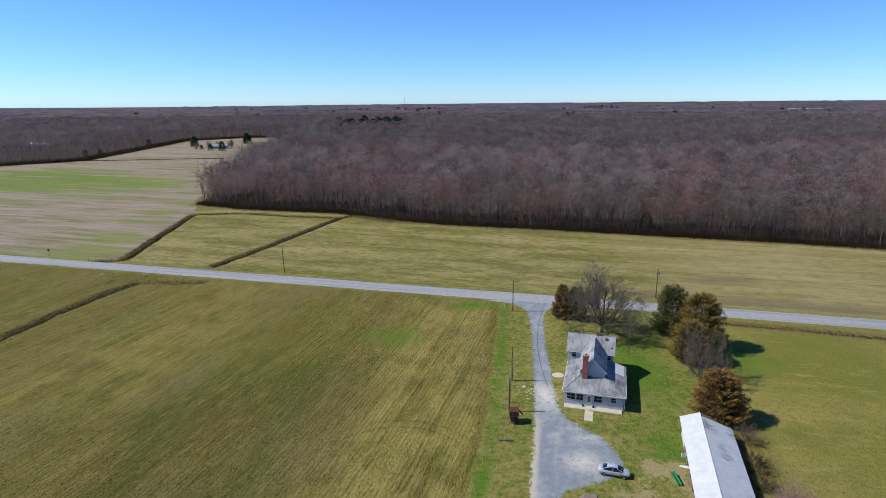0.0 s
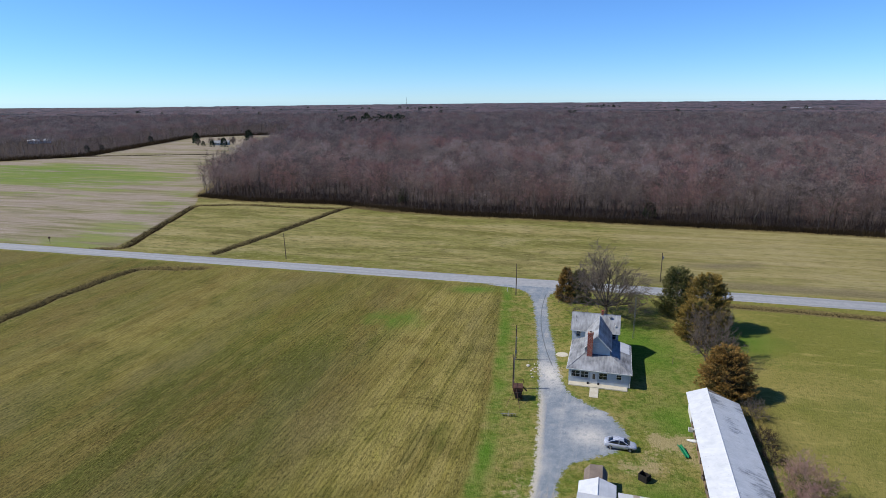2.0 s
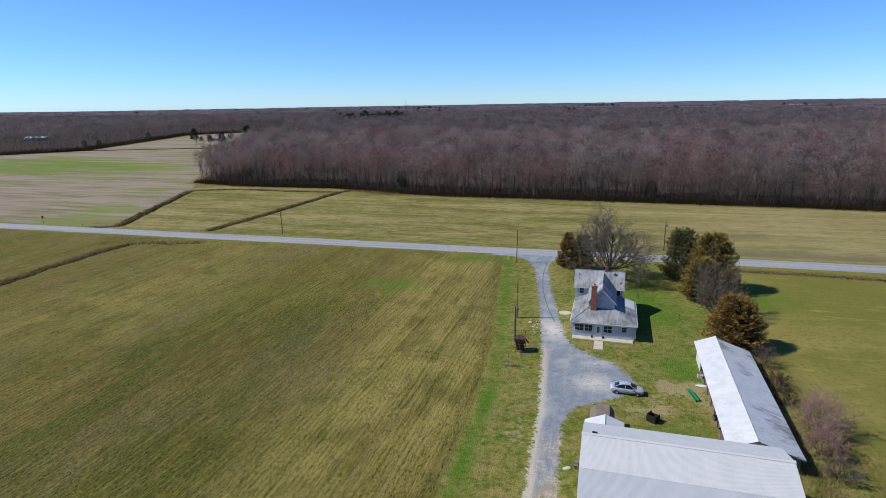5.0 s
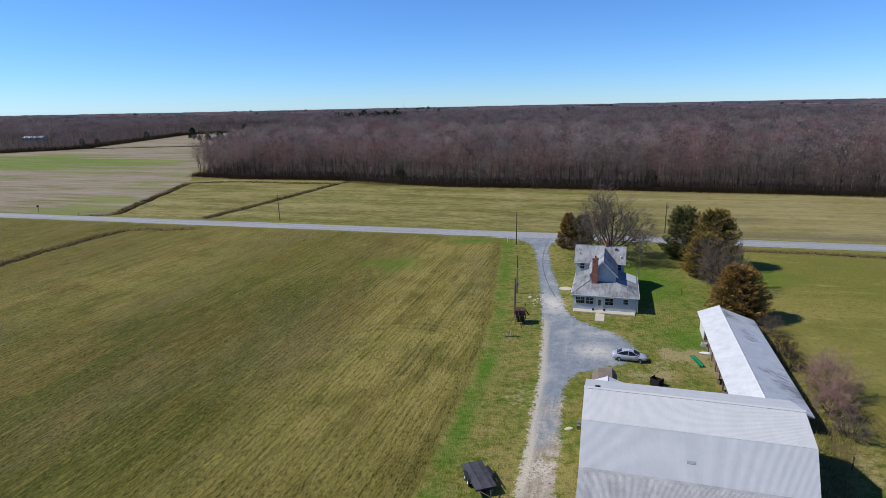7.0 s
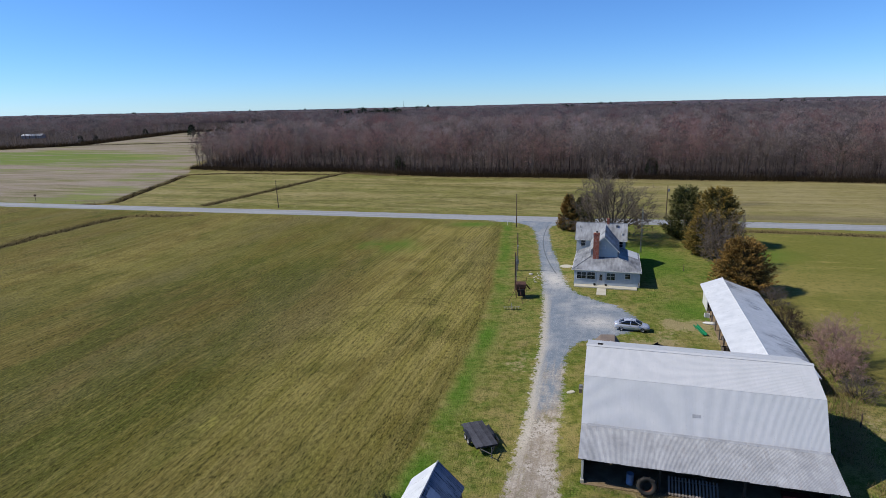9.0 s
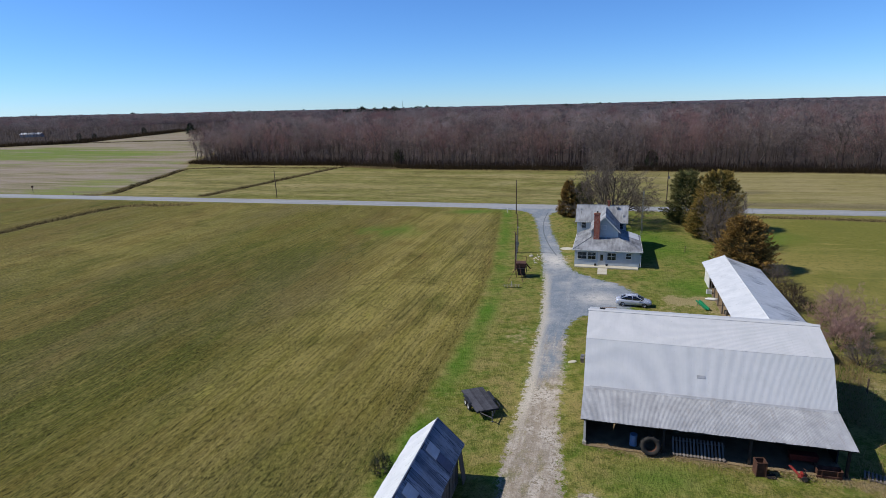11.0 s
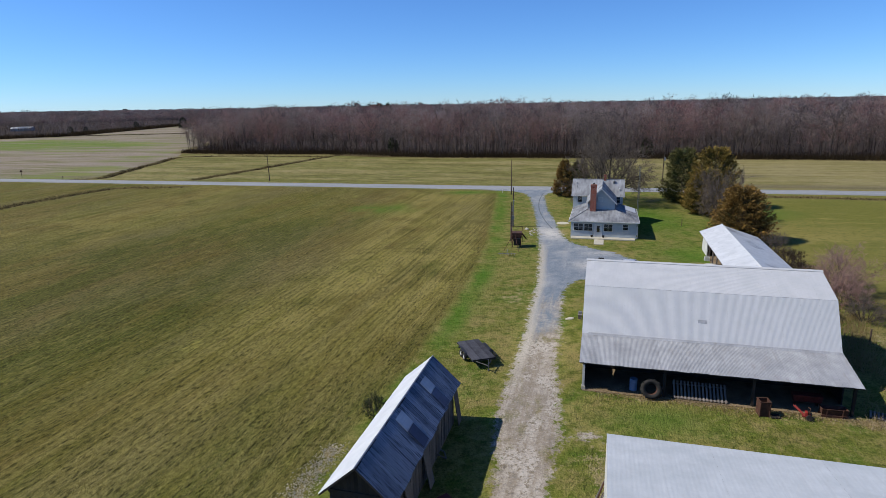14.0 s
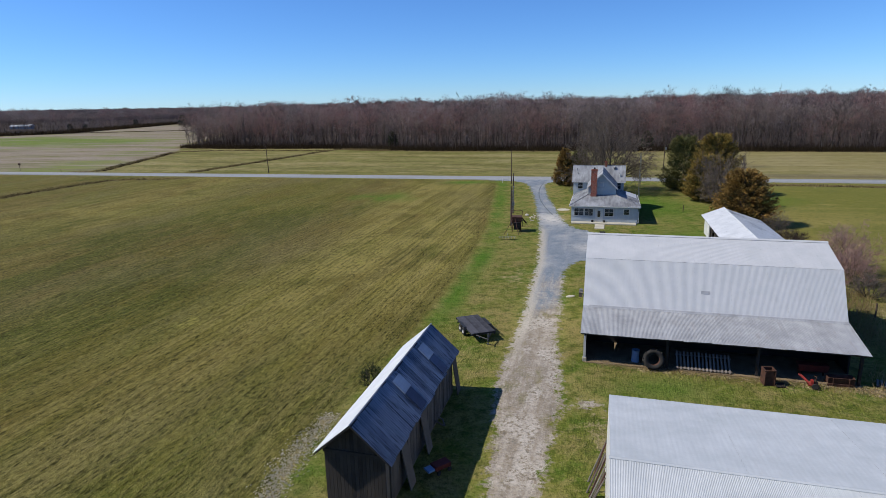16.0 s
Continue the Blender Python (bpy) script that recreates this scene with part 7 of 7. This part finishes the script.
# ---------------------------------------------------------------- the rusty machine by the drive
def build_rig():
    rig = thing("rusty_machine", pose(11.25, 90.9, 0, 0, 0, -8), "tall rusty farm machine on splayed legs", "farm machine")
    part("hopper", Shape().loft([[(-0.55, -0.7, 0.9), (0.55, -0.7, 0.9), (0.55, 0.7, 0.9), (-0.55, 0.7, 0.9)], [(-0.8, -0.9, 1.7), (0.8, -0.9, 1.7), (0.8, 0.9, 1.7), (-0.8, 0.9, 1.7)], [(-0.8, -0.9, 2.3), (0.8, -0.9, 2.3), (0.8, 0.9, 2.3), (-0.8, 0.9, 2.3)]]), RUST, rig, bevel=0.03)
    part("engine_box", Shape().box(-0.45, -1.15, 0.4, 0.6, -0.5, 1.5), CHAR, rig, "dark engine box", bevel=0.03)
    part("rail", Shape().tube((-0.85, -0.95, 2.3), (-0.85, -0.95, 3.0), 0.04, n=6).tube((0.85, 0.95, 2.3), (0.85, 0.95, 3.0), 0.04, n=6).tube((-0.85, 0.95, 2.3), (-0.85, 0.95, 3.1), 0.04, n=6).tube((-0.85, -0.95, 3.0), (-0.85, 0.95, 3.05), 0.035, n=6).tube((-0.85, 0.95, 3.05), (0.85, 0.95, 3.0), 0.035, n=6), RUST, rig)
    for x, y in ((-0.6, 0.75), (0.6, 0.75), (0.6, -0.75), (-0.6, -0.75)):
        part("leg", Shape().tube((x * 1.15, y * 1.1, -0.05), (x, y, 1.0), 0.06, n=6), RUST, rig)
    part("strut", Shape().tube((-0.5, -0.9, 2.2), (-1.9, -3.2, -0.05), 0.04, n=6), RUST, rig)
    part("strut", Shape().tube((-0.3, -0.9, 2.2), (0.4, -3.6, -0.05), 0.04, n=6), RUST, rig)
    part("belt_wheel", Shape().turned([(0.0, -0.04), (0.5, -0.05), (0.52, 0.05), (0.0, 0.04)], 20), CHAR, rig, m=pose(0.86, -0.2, 1.2, 0, 90, 0))
    part("spout", Shape().tube((0.7, 0.3, 2.1), (1.5, 0.5, 1.1), 0.13, 0.1, 8), RUST, rig)
    part("ladder", Shape().tube((-0.85, 0.2, 0.0), (-0.82, 0.2, 2.4), 0.025, n=5).tube((-0.85, 0.6, 0.0), (-0.82, 0.6, 2.4), 0.025, n=5).box(-0.88, 0.2, 0.5, -0.82, 0.6, 0.54).box(-0.88, 0.2, 1.0, -0.82, 0.6, 1.04).box(-0.88, 0.2, 1.5, -0.82, 0.6, 1.54), RUST, rig)
    rake = thing("disc_harrow", pose(9.1, 84.9, 0, 0, 0, -5), "small grey steel harrow lying in the grass", "farm implement")
    part("beam", Shape().tube((-1.3, 0, 0.35), (1.3, 0.05, 0.38), 0.045, n=6).tube((0, -0.6, 0.3), (0, 0.6, 0.4), 0.04, n=6), STEEL, rake)
    for k in range(6):
        part("disc", Shape().turned([(0.0, -0.03), (0.2, 0.0), (0.24, 0.03), (0.0, 0.0)], 14), STEEL, rake, m=pose(-1.05 + 0.42 * k, 0.0, 0.24, 0, 82, 0))
    part("seat_post", Shape().tube((0, 0.2, 0.38), (0.05, 0.5, 0.85), 0.03, n=6), STEEL, rake)


build_rig()


# ---------------------------------------------------------------- things in and before the lean-to
def build_tyre():
    m = pose(15.25, 41.15, 0.76, 90, 0, -12) @ pose(0, 0, 0, -15, 0, 0)
    tyre = thing("tractor_tyre", m, "large worn black tractor tyre standing before the lean-to", "tyre")
    part("carcass", Shape().turned([(0.42, -0.24), (0.6, -0.29), (0.72, -0.26), (0.74, -0.1), (0.74, 0.1), (0.72, 0.26), (0.6, 0.29), (0.42, 0.24), (0.46, 0.0), (0.42, -0.24)], 32), RUBBER, tyre, smooth=True)
    lug = Shape()
    for k in range(22):
        a = 2 * math.pi * k / 22
        s = 1 if k % 2 else -1
        lug.box(-0.02, -0.035, 0, 0.06, 0.035, 0.27, pose(0, 0, 0, 0, 0, math.degrees(a)) @ pose(0.73, 0, 0, s * 24, 0, 0) @ Matrix.Diagonal((1, 1, s, 1)))
    part("tread", lug, RUBBER, tyre)
    part("rim", Shape().turned([(0.44, -0.2), (0.4, -0.16), (0.38, 0.0), (0.4, 0.16), (0.44, 0.2)], 24), RUST, tyre, "rusty inner rim")


build_tyre()
single("drum", Shape().turned([(0.0, 0.0), (0.29, 0.0), (0.3, 0.04), (0.28, 0.3), (0.3, 0.33), (0.28, 0.36), (0.28, 0.6), (0.3, 0.63), (0.28, 0.66), (0.28, 0.9), (0.3, 0.94), (0.26, 0.95), (0.0, 0.93)], 18), BLUEPLASTIC, pose(14.35, 42.5, 0.02), "pale blue plastic drum inside the lean-to", "drum", smooth=False)


def build_rack():
    rack = thing("slatted_gate", farm(9.74, 41.3) @ pose(6.95, 1.55, 0.05, 37, 0, 0), "grey wooden slatted rack leaning inside the lean-to", "rack")
    for y in (0.08, 1.2):
        part("rail", Shape().box(0, y, 0, 3.85, y + 0.1, 0.05), OLDWOOD, rack)
    slat = Shape().box(0, 0, 0.052, 0.13, 1.5, 0.085).mesh("slat")
    slat.materials.append(PALEWOOD)
    for k in range(15):
        part("slat", slat, PALEWOOD, rack, m=pose(0.06 + k * 0.255, random.Random(k).uniform(-0.03, 0.03), 0))
    board = Shape().box(0, -0.02, 0.09, 0.11, 0.78, 0.12).mesh("slat")
    board.materials.append(PALEWOOD)
    e = thing("slatted_pallet", farm(29.4, 37.7, 0.02, -20), "pale wooden pallet lying beside the lean-to", "pallet", "pallets")
    for y in (0, 0.5, 0.95):
        part("runner", Shape().box(0, y, 0.0, 1.3, y + 0.08, 0.09), OLDWOOD, e)
    for k in range(6):
        part("slat", board, PALEWOOD, e, m=pose(0.02 + k * 0.23, 0.03, 0) @ Matrix.Diagonal((1, 1.35, 1, 1)))


PALEWOOD = worn("pale_boards", srgb(158, 150, 143), srgb(104, 97, 90), 1.2, 10, 0.9, bump=0.4, vary=0.4, streak=(6, 6, 0.6))
build_rack()


def build_junk():
    box = thing("steel_box", farm(21.95, 38.2, 0, 8) @ Matrix.Diagonal((0.8, 0.9, 1, 1)), "open rusty steel box standing in the grass", "box")
    part("shell", Shape().box(0, 0, 0, 0.9, 0.05, 1.05).box(0, 0.75, 0, 0.9, 0.8, 1.05).box(0, 0.05, 0, 0.05, 0.75, 1.05).box(0.85, 0.05, 0, 0.9, 0.75, 1.05).box(0.05, 0.05, 0.0, 0.85, 0.75, 0.05), RUST, box)
    part("rim", Shape().box(-0.03, -0.03, 1.05, 0.93, 0.06, 1.11).box(-0.03, 0.74, 1.05, 0.93, 0.83, 1.11).box(-0.03, 0.06, 1.05, 0.08, 0.74, 1.11).box(0.82, 0.06, 1.05, 0.93, 0.74, 1.11), RUST, box)
    for x in (0.0, 0.82):
        part("leg", Shape().box(x, -0.05, -0.05, x + 0.08, 0.0, 1.0), RUST, box)
    part("lid", Shape().box(0.95, -0.25, 0.05, 1.7, 0.25, 0.09, pose(0, 0, 0, 12, 0, 0)), CHAR, box, "fallen dark lid")
    red = thing("red_implement", farm(24.7, 37.95, 0, -10) @ Matrix.Scale(0.86, 4), "faded red hitch implement with a pulled-up drawbar", "farm implement")
    part("drawbar", Shape().tube((-0.55, 0.35, 0.85), (0.3, -0.2, 0.3), 0.06, n=6).tube((-0.4, 0.45, 0.8), (0.35, -0.05, 0.3), 0.05, n=6), REDPAINT, red)
    part("frame", Shape().box(0.1, -0.25, 0.2, 0.75, -0.15, 0.32).box(0.1, 0.15, 0.2, 0.75, 0.25, 0.32).box(0.3, -0.2, 0.3, 0.5, 0.2, 0.62), REDPAINT, red, bevel=0.01)
    part("spring", Shape().tube((0.55, -0.1, 0.3), (0.65, -0.15, 1.0), 0.035, n=6).tube((0.65, -0.15, 1.0), (0.5, 0.1, 0.95), 0.03, n=6), RUST, red)
    for s in (-1, 1):
        part("wheel", Shape().turned([(0.0, -0.03), (0.22, -0.04), (0.26, 0.0), (0.22, 0.04), (0.0, 0.03)], 16), RUBBER, red, m=pose(0.62, s * 0.34, 0.24, 90, 0, 0))
    wagon = thing("red_spreader", farm(25.1, 39.6, 0, 0) @ Matrix.Scale(0.78, 4), "dull red steel spreader box inside the lean-to", "farm implement")
    part("box", Shape().loft([[(0.1, 0.1, 0.45), (2.4, 0.1, 0.45), (2.4, 0.7, 0.45), (0.1, 0.7, 0.45)], [(0, -0.05, 1.15), (2.5, -0.05, 1.15), (2.5, 0.85, 1.15), (0, 0.85, 1.15)]]), REDDULL, wagon, bevel=0.02)
    for x in (0.3, 2.2):
        part("leg", Shape().box(x - 0.05, 0.3, 0, x + 0.05, 0.5, 0.46), RUST, wagon)
    tr = thing("feed_trough", farm(26.2, 37.95, 0, 2), "rusty brown steel feed trough on skids", "trough")
    part("trough", Shape().loft([[(0.06, 0.1, 0.16), (1.65, 0.1, 0.16), (1.65, 0.55, 0.16), (0.06, 0.55, 0.16)], [(0, 0, 0.62), (1.7, 0, 0.62), (1.7, 0.7, 0.62), (0, 0.7, 0.62)], [(0.05, 0.05, 0.62), (1.65, 0.05, 0.62), (1.65, 0.65, 0.62), (0.05, 0.65, 0.62)], [(0.1, 0.14, 0.24), (1.6, 0.14, 0.24), (1.6, 0.52, 0.24), (0.1, 0.52, 0.24)]]), RUST, tr)
    part("skid", Shape().box(0.0, 0.02, -0.03, 1.7, 0.1, 0.16).box(0.0, 0.55, -0.03, 1.7, 0.63, 0.16), RUST, tr)
    part("rib", Shape().box(0.3, -0.03, 0.1, 0.36, 0.01, 0.6), RUST, tr)
    part("rib", Shape().box(1.3, -0.03, 0.1, 1.36, 0.01, 0.6), RUST, tr)
    b = thing("workbench", farm(14.15, 58.5, 0, 90) @ Matrix.Scale(0.7, 4), "small grey bench with boards beside the barn wall", "bench")
    part("top", Shape().box(-0.8, 0.1, 0.62, 0.8, 0.7, 0.7), PALEWOOD, b)
    for x in (-0.7, 0.7):
        part("leg", Shape().box(x - 0.05, 0.15, 0, x + 0.05, 0.65, 0.62), OLDWOOD, b)
    part("box", Shape().box(-0.4, 0.15, 0.7, 0.2, 0.6, 1.0), STEEL, b)
    fire = thing("burn_box", farm(25.75, 67.5, 0, 58) @ Matrix.Scale(0.88, 4), "soot-black open steel burn box on the lawn", "burn box")
    part("side", Shape().box(0, 0, 0, 1.4, 0.06, 1.05), CHAR, fire)
    part("side", Shape().box(0, 1.34, 0, 1.4, 1.4, 1.15), CHAR, fire)
    part("side", Shape().box(0, 0.06, 0, 0.06, 1.34, 1.1), CHAR, fire)
    part("side", Shape().box(1.34, 0.06, 0, 1.4, 1.34, 0.85), CHAR, fire)
    part("ash", Shape().box(0.06, 0.06, 0, 1.34, 1.34, 0.3), CHAR, fire)
    part("flap", Shape().slab([(1.42, 0.2, 0.85), (1.9, 0.1, 0.25), (1.9, 1.0, 0.25), (1.42, 1.1, 0.85)], 0.04), CHAR, fire)
    slide = thing("play_slide", pose(33.35, 74.6, 0, 0, 0, 96) @ Matrix.Diagonal((0.75, 1, 1, 1)), "bright green plastic slide lying on the grass", "slide")
    prof = [(-0.28, 0.34), (-0.26, 0.1), (-0.18, 0.04), (0.18, 0.04), (0.26, 0.1), (0.28, 0.34), (0.22, 0.34), (0.2, 0.14), (0.15, 0.1), (-0.15, 0.1), (-0.2, 0.14), (-0.22, 0.34)]
    part("chute", Shape().loft([[(x, a, b + h) for a, b in prof] for x, h in ((-1.75, 0.0), (-1.2, 0.02), (0.0, 0.16), (1.0, 0.3), (1.5, 0.34), (1.75, 0.3))]), GREENPLASTIC, slide)
    part("support", Shape().tube((1.2, -0.2, 0), (1.2, -0.2, 0.35), 0.04, n=6).tube((1.2, 0.2, 0), (1.2, 0.2, 0.35), 0.04, n=6).tube((0.0, -0.2, 0), (0.0, -0.2, 0.2), 0.04, n=6), GREENPLASTIC, slide)
    boat = thing("small_boat", pose(35.9, 77.6, 0.0, 0, 0, 160) @ Matrix.Scale(0.6, 4), "white upturned dinghy beside the pole shed", "boat")
    part("hull", Shape().loft([[(x, w * a, h * b) for a, b in ((-1, 0), (-0.95, 0.45), (-0.6, 0.9), (0, 1.0), (0.6, 0.9), (0.95, 0.45), (1, 0))] for x, w, h in ((-1.3, 0.5, 0.4), (-0.5, 0.62, 0.5), (0.5, 0.5, 0.45), (1.1, 0.25, 0.35), (1.45, 0.03, 0.2))]), WHITE, boat, smooth=True)
    part("keel", Shape().box(-1.2, -0.03, 0.42, 0.9, 0.03, 0.52), WHITE, boat)
    for k, (x, y) in enumerate(((36.3, 80.2), (35.0, 71.5), (33.6, 68.2), (33.0, 65.2))):
        tub = thing("crate", farm(x, y, 0, 10 * k), ("white plastic tub beside the pole shed", "grey wooden crate beside the pole shed")[k > 0], "crate", "crates by the shed")
        part("side", Shape().box(0, 0, 0, 0.7, 0.04, 0.5).box(0, 0.56, 0, 0.7, 0.6, 0.5).box(0, 0.04, 0, 0.04, 0.56, 0.5).box(0.66, 0.04, 0, 0.7, 0.56, 0.5), WHITE if k == 0 else OLDWOOD, tub)
        part("base", Shape().box(0.04, 0.04, 0, 0.66, 0.56, 0.04), WHITE if k == 0 else OLDWOOD, tub)
    bin_ = thing("toy_wagon", farm(-0.55, 29.1, 0.0, 50), "small wagon with a pale blue lid beside the crib", "wagon")
    part("tray", Shape().box(-0.5, -0.3, 0.25, 0.5, 0.3, 0.5), REDDULL, bin_, bevel=0.02)
    part("lid", Shape().box(-0.95, -0.25, 0.3, -0.53, 0.25, 0.42), BLUEPLASTIC, bin_, "pale blue lid", bevel=0.01)
    for x in (-0.35, 0.35):
        for s in (-1, 1):
            part("wheel", Shape().turned([(0.0, -0.03), (0.12, -0.03), (0.14, 0), (0.12, 0.03), (0, 0.03)], 12), RUBBER, bin_, m=pose(x, s * 0.34, 0.14, 90, 0, 0))
    fr = thing("wooden_frame", farm(-0.89, 34.09, 0.0, 25) @ pose(0, 0, 0, 0, 35, 0), "weathered wooden frame lying against the crib", "frame")
    part("rail", Shape().box(-0.5, -0.45, 0.2, 0.5, -0.37, 0.28), OLDWOOD, fr)
    part("rail", Shape().box(-0.5, 0.37, 0.2, 0.5, 0.45, 0.28), OLDWOOD, fr)
    for x in (-0.5, 0.42):
        part("stile", Shape().box(x, -0.37, 0.2, x + 0.08, 0.37, 0.28), OLDWOOD, fr)
    part("leg", Shape().box(0.4, -0.45, -0.3, 0.48, -0.37, 0.2), OLDWOOD, fr)
    wood = thing("pole_stack", farm(7.35, 24.5, 0, 0), "weathered poles and boards leaning on the white shed", "timber")
    rng = random.Random(3)
    for k in range(9):
        y = k * 0.32
        part("pole", Shape().tube((rng.uniform(-1.2, -0.8), y + 0.6 + rng.uniform(-0.2, 0.2), -0.05), (-0.24, y + 0.6 + rng.uniform(-0.4, 0.4), rng.uniform(1.6, 2.6)), 0.05, 0.035, 6), (OLDWOOD, RUST, PALEWOOD)[k % 3], wood)


REDDULL = worn("dull_red_steel", srgb(128, 48, 42), srgb(88, 40, 36), 3, 20, 0.7, 0.2, bump=0.2)
build_junk()


def build_rocks():
    rng = random.Random(12)
    for k in range(30):
        s = rng.choice((0.07, 0.09, 0.12, 0.17)) if k else 0.38
        x, y = (14.6, 103.4) if k == 0 else (16.0 + rng.uniform(-1.4, 1.1), 101.5 + rng.uniform(-3.0, 3.6))
        bm = bmesh.new()
        bmesh.ops.create_icosphere(bm, subdivisions=2, radius=s)
        for v in bm.verts:
            v.co *= 1 + 0.35 * noise.noise(v.co * (2.2 / s) + Vector((k * 3.1, 0, 0)))
            v.co.z *= 0.6
        me = bpy.data.meshes.new("rock")
        bm.to_mesh(me)
        bm.free()
        single("rock", me, STONE, pose(x, y, s * 0.2, 0, 0, k * 37), "pale broken stone lying beside the drive", "rock", "stones by the drive")


build_rocks()
single("stone_slab", Shape().turned([(0.0, 0.09), (0.5, 0.08), (0.62, 0.03), (0.6, -0.05)], 9, Matrix.Diagonal((0.85, 0.45, 1, 1))), CONCRETE, pose(12.75, 58.3, 0, 0, 0, 20), "flat tan stone slab lying in the grass", "stone", bevel=0.01)


# ---------------------------------------------------------------- far things
def build_far():
    far = thing("far_house", pose(-268, 690, 0, 0, 0, 8), "low pale house with a grey roof in a far clearing", "house")
    part("wall", Shape().box(-9, -4, 0, 9, 4, 2.9), SIDING, far)
    part("roof", Shape().prism([(-4.6, 2.8), (4.6, 2.8), (0, 5.2)], "x", -9.5, 9.5), SHINGLE, far)
    for x in (-6, -2, 3, 6.5):
        w = part("window", Shape().box(x - 0.7, -4.08, 1.0, x + 0.7, -4.0, 2.2), WHITE, far)
        part("pane", Shape().box(x - 0.6, -4.12, 1.1, x + 0.6, -4.085, 2.1), CARGLASS, w)
    for x, y, l, turn in ((-515, 738, 22, 12), (1075, 1832, 40, -8), (1120, 1850, 30, 4), (1030, 1825, 24, 0)):
        barn = thing("far_barn", pose(x, y, 0 if y < 1000 else 8, 0, 0, turn), "long white farm building among the far woods", "barn", "far farm buildings")
        part("wall", Shape().box(-l / 2, -6, 0, l / 2, 6, 3.4 if y < 1000 else 9), SIDING, barn)
        part("roof", Shape().prism([(-6.6, 3.3 if y < 1000 else 8.8), (6.6, 3.3 if y < 1000 else 8.8), (0, 5.2 if y < 1000 else 13)], "x", -l / 2 - 0.5, l / 2 + 0.5), ROOF_GREY, barn)
    for k, (x, y, s) in enumerate(((-284, 700, 9), (-275, 704, 8), (-259, 702, 10), (-254, 690, 8), (-290, 678, 7))):
        build_bare(x, y, s, s * 0.45, 60 + k, "leafless grey tree beside the far house", GREYTWIGS, levels=3, first=1.2, limbs=8, trunk=0.3, group="trees by the far house", thick=0.06)
    tower = thing("radio_mast", pose(-347, 4700, 0), "thin far radio mast above the woods", "mast")
    part("shaft", Shape().tube((0, 0, 0), (0, 0, 68), 1.3, 0.8, 4), STEEL, tower)

    def conifer(seed, tall, wide, n, width):
        rng = np.random.RandomState(seed)
        v, t = [], []
        for _ in range(n):
            h = rng.rand() ** 0.8
            a, r = rng.rand() * 2 * np.pi, wide * (1 - h * h) ** 0.5 * (0.4 + 0.6 * rng.rand())
            p = np.array((np.cos(a) * r, np.sin(a) * r, tall * (0.12 + 0.86 * h)))
            k = len(v)
            v.extend(sliver(rng, p, np.array((np.cos(a), np.sin(a), 0.35)) + rng.randn(3) * 0.5, tall * 0.12, width))
            t.append((k, k + 1, k + 2))
        k = len(v)
        v.extend([(-0.25, 0, 0), (0.25, 0, 0), (0, 0, tall * 0.9)])
        t.append((k, k + 1, k + 2))
        return np.array(v), np.array(t), np.zeros(len(v))

    pats = [conifer(s, 13, 4.6, 420, 0.5) for s in range(3)]
    rng = np.random.RandomState(90)
    for k, (x, y, s) in enumerate(((-303, 704, 1.0), (-308, 712, 0.75), (-262, 648, 0.62), (-246, 640, 0.85), (-249, 730, 1.15), (-252, 742, 1.0), (-280, 668, 0.45), (-364, 588, 0.6), (-357, 602, 0.55), (-364, 716, 0.7))):
        pv, pt, pb = pats[k % 3]
        single("far_conifer", raw_mesh("far_conifer", pv * s, pt), PINE, pose(x, y, 0, 0, 0, 50 * k), "dark green conifer near the far house", "tree", "conifers in the clearing")
    group = np.concatenate([np.stack([-118 + 20 * rng.randn(26), 1010 + 14 * rng.randn(26)], -1), np.stack([-168 + 8 * rng.randn(12), 1000 + 10 * rng.randn(12)], -1),
                            np.stack([560 + 60 * rng.randn(26), 2250 + 20 * rng.randn(26)], -1), np.stack([rng.uniform(-900, 1200, 60), rng.uniform(1250, 2600, 60)], -1), np.stack([rng.uniform(-150, 60, 30), rng.uniform(1900, 2100, 30)], -1)])
    tall = [(v * (1.5, 1.5, 1.5), t, b) for v, t, b in [conifer(s + 9, 14, 3.6, 150, 0.6) for s in range(3)]]
    planted("far_pines", tall, group, PINE, "dark pines standing over the far woods", seed=91, low=0.9, high=1.25)
    edge_pines = [(v * (0.8, 0.8, 0.85), t, b) for v, t, b in pats]
    planted("wood_edge_cedars", edge_pines, scatter(-30, 300, 150, 330, 19, 92, lambda x, y: (in_forest(x, y) > 2) & (in_forest(x, y) < 30) & (np.sin(x * 1.7 + y) > 0.8)), CEDARGREEN, "dull green cedars inside the wood's edge", seed=93, low=0.35, high=0.8)


build_far()
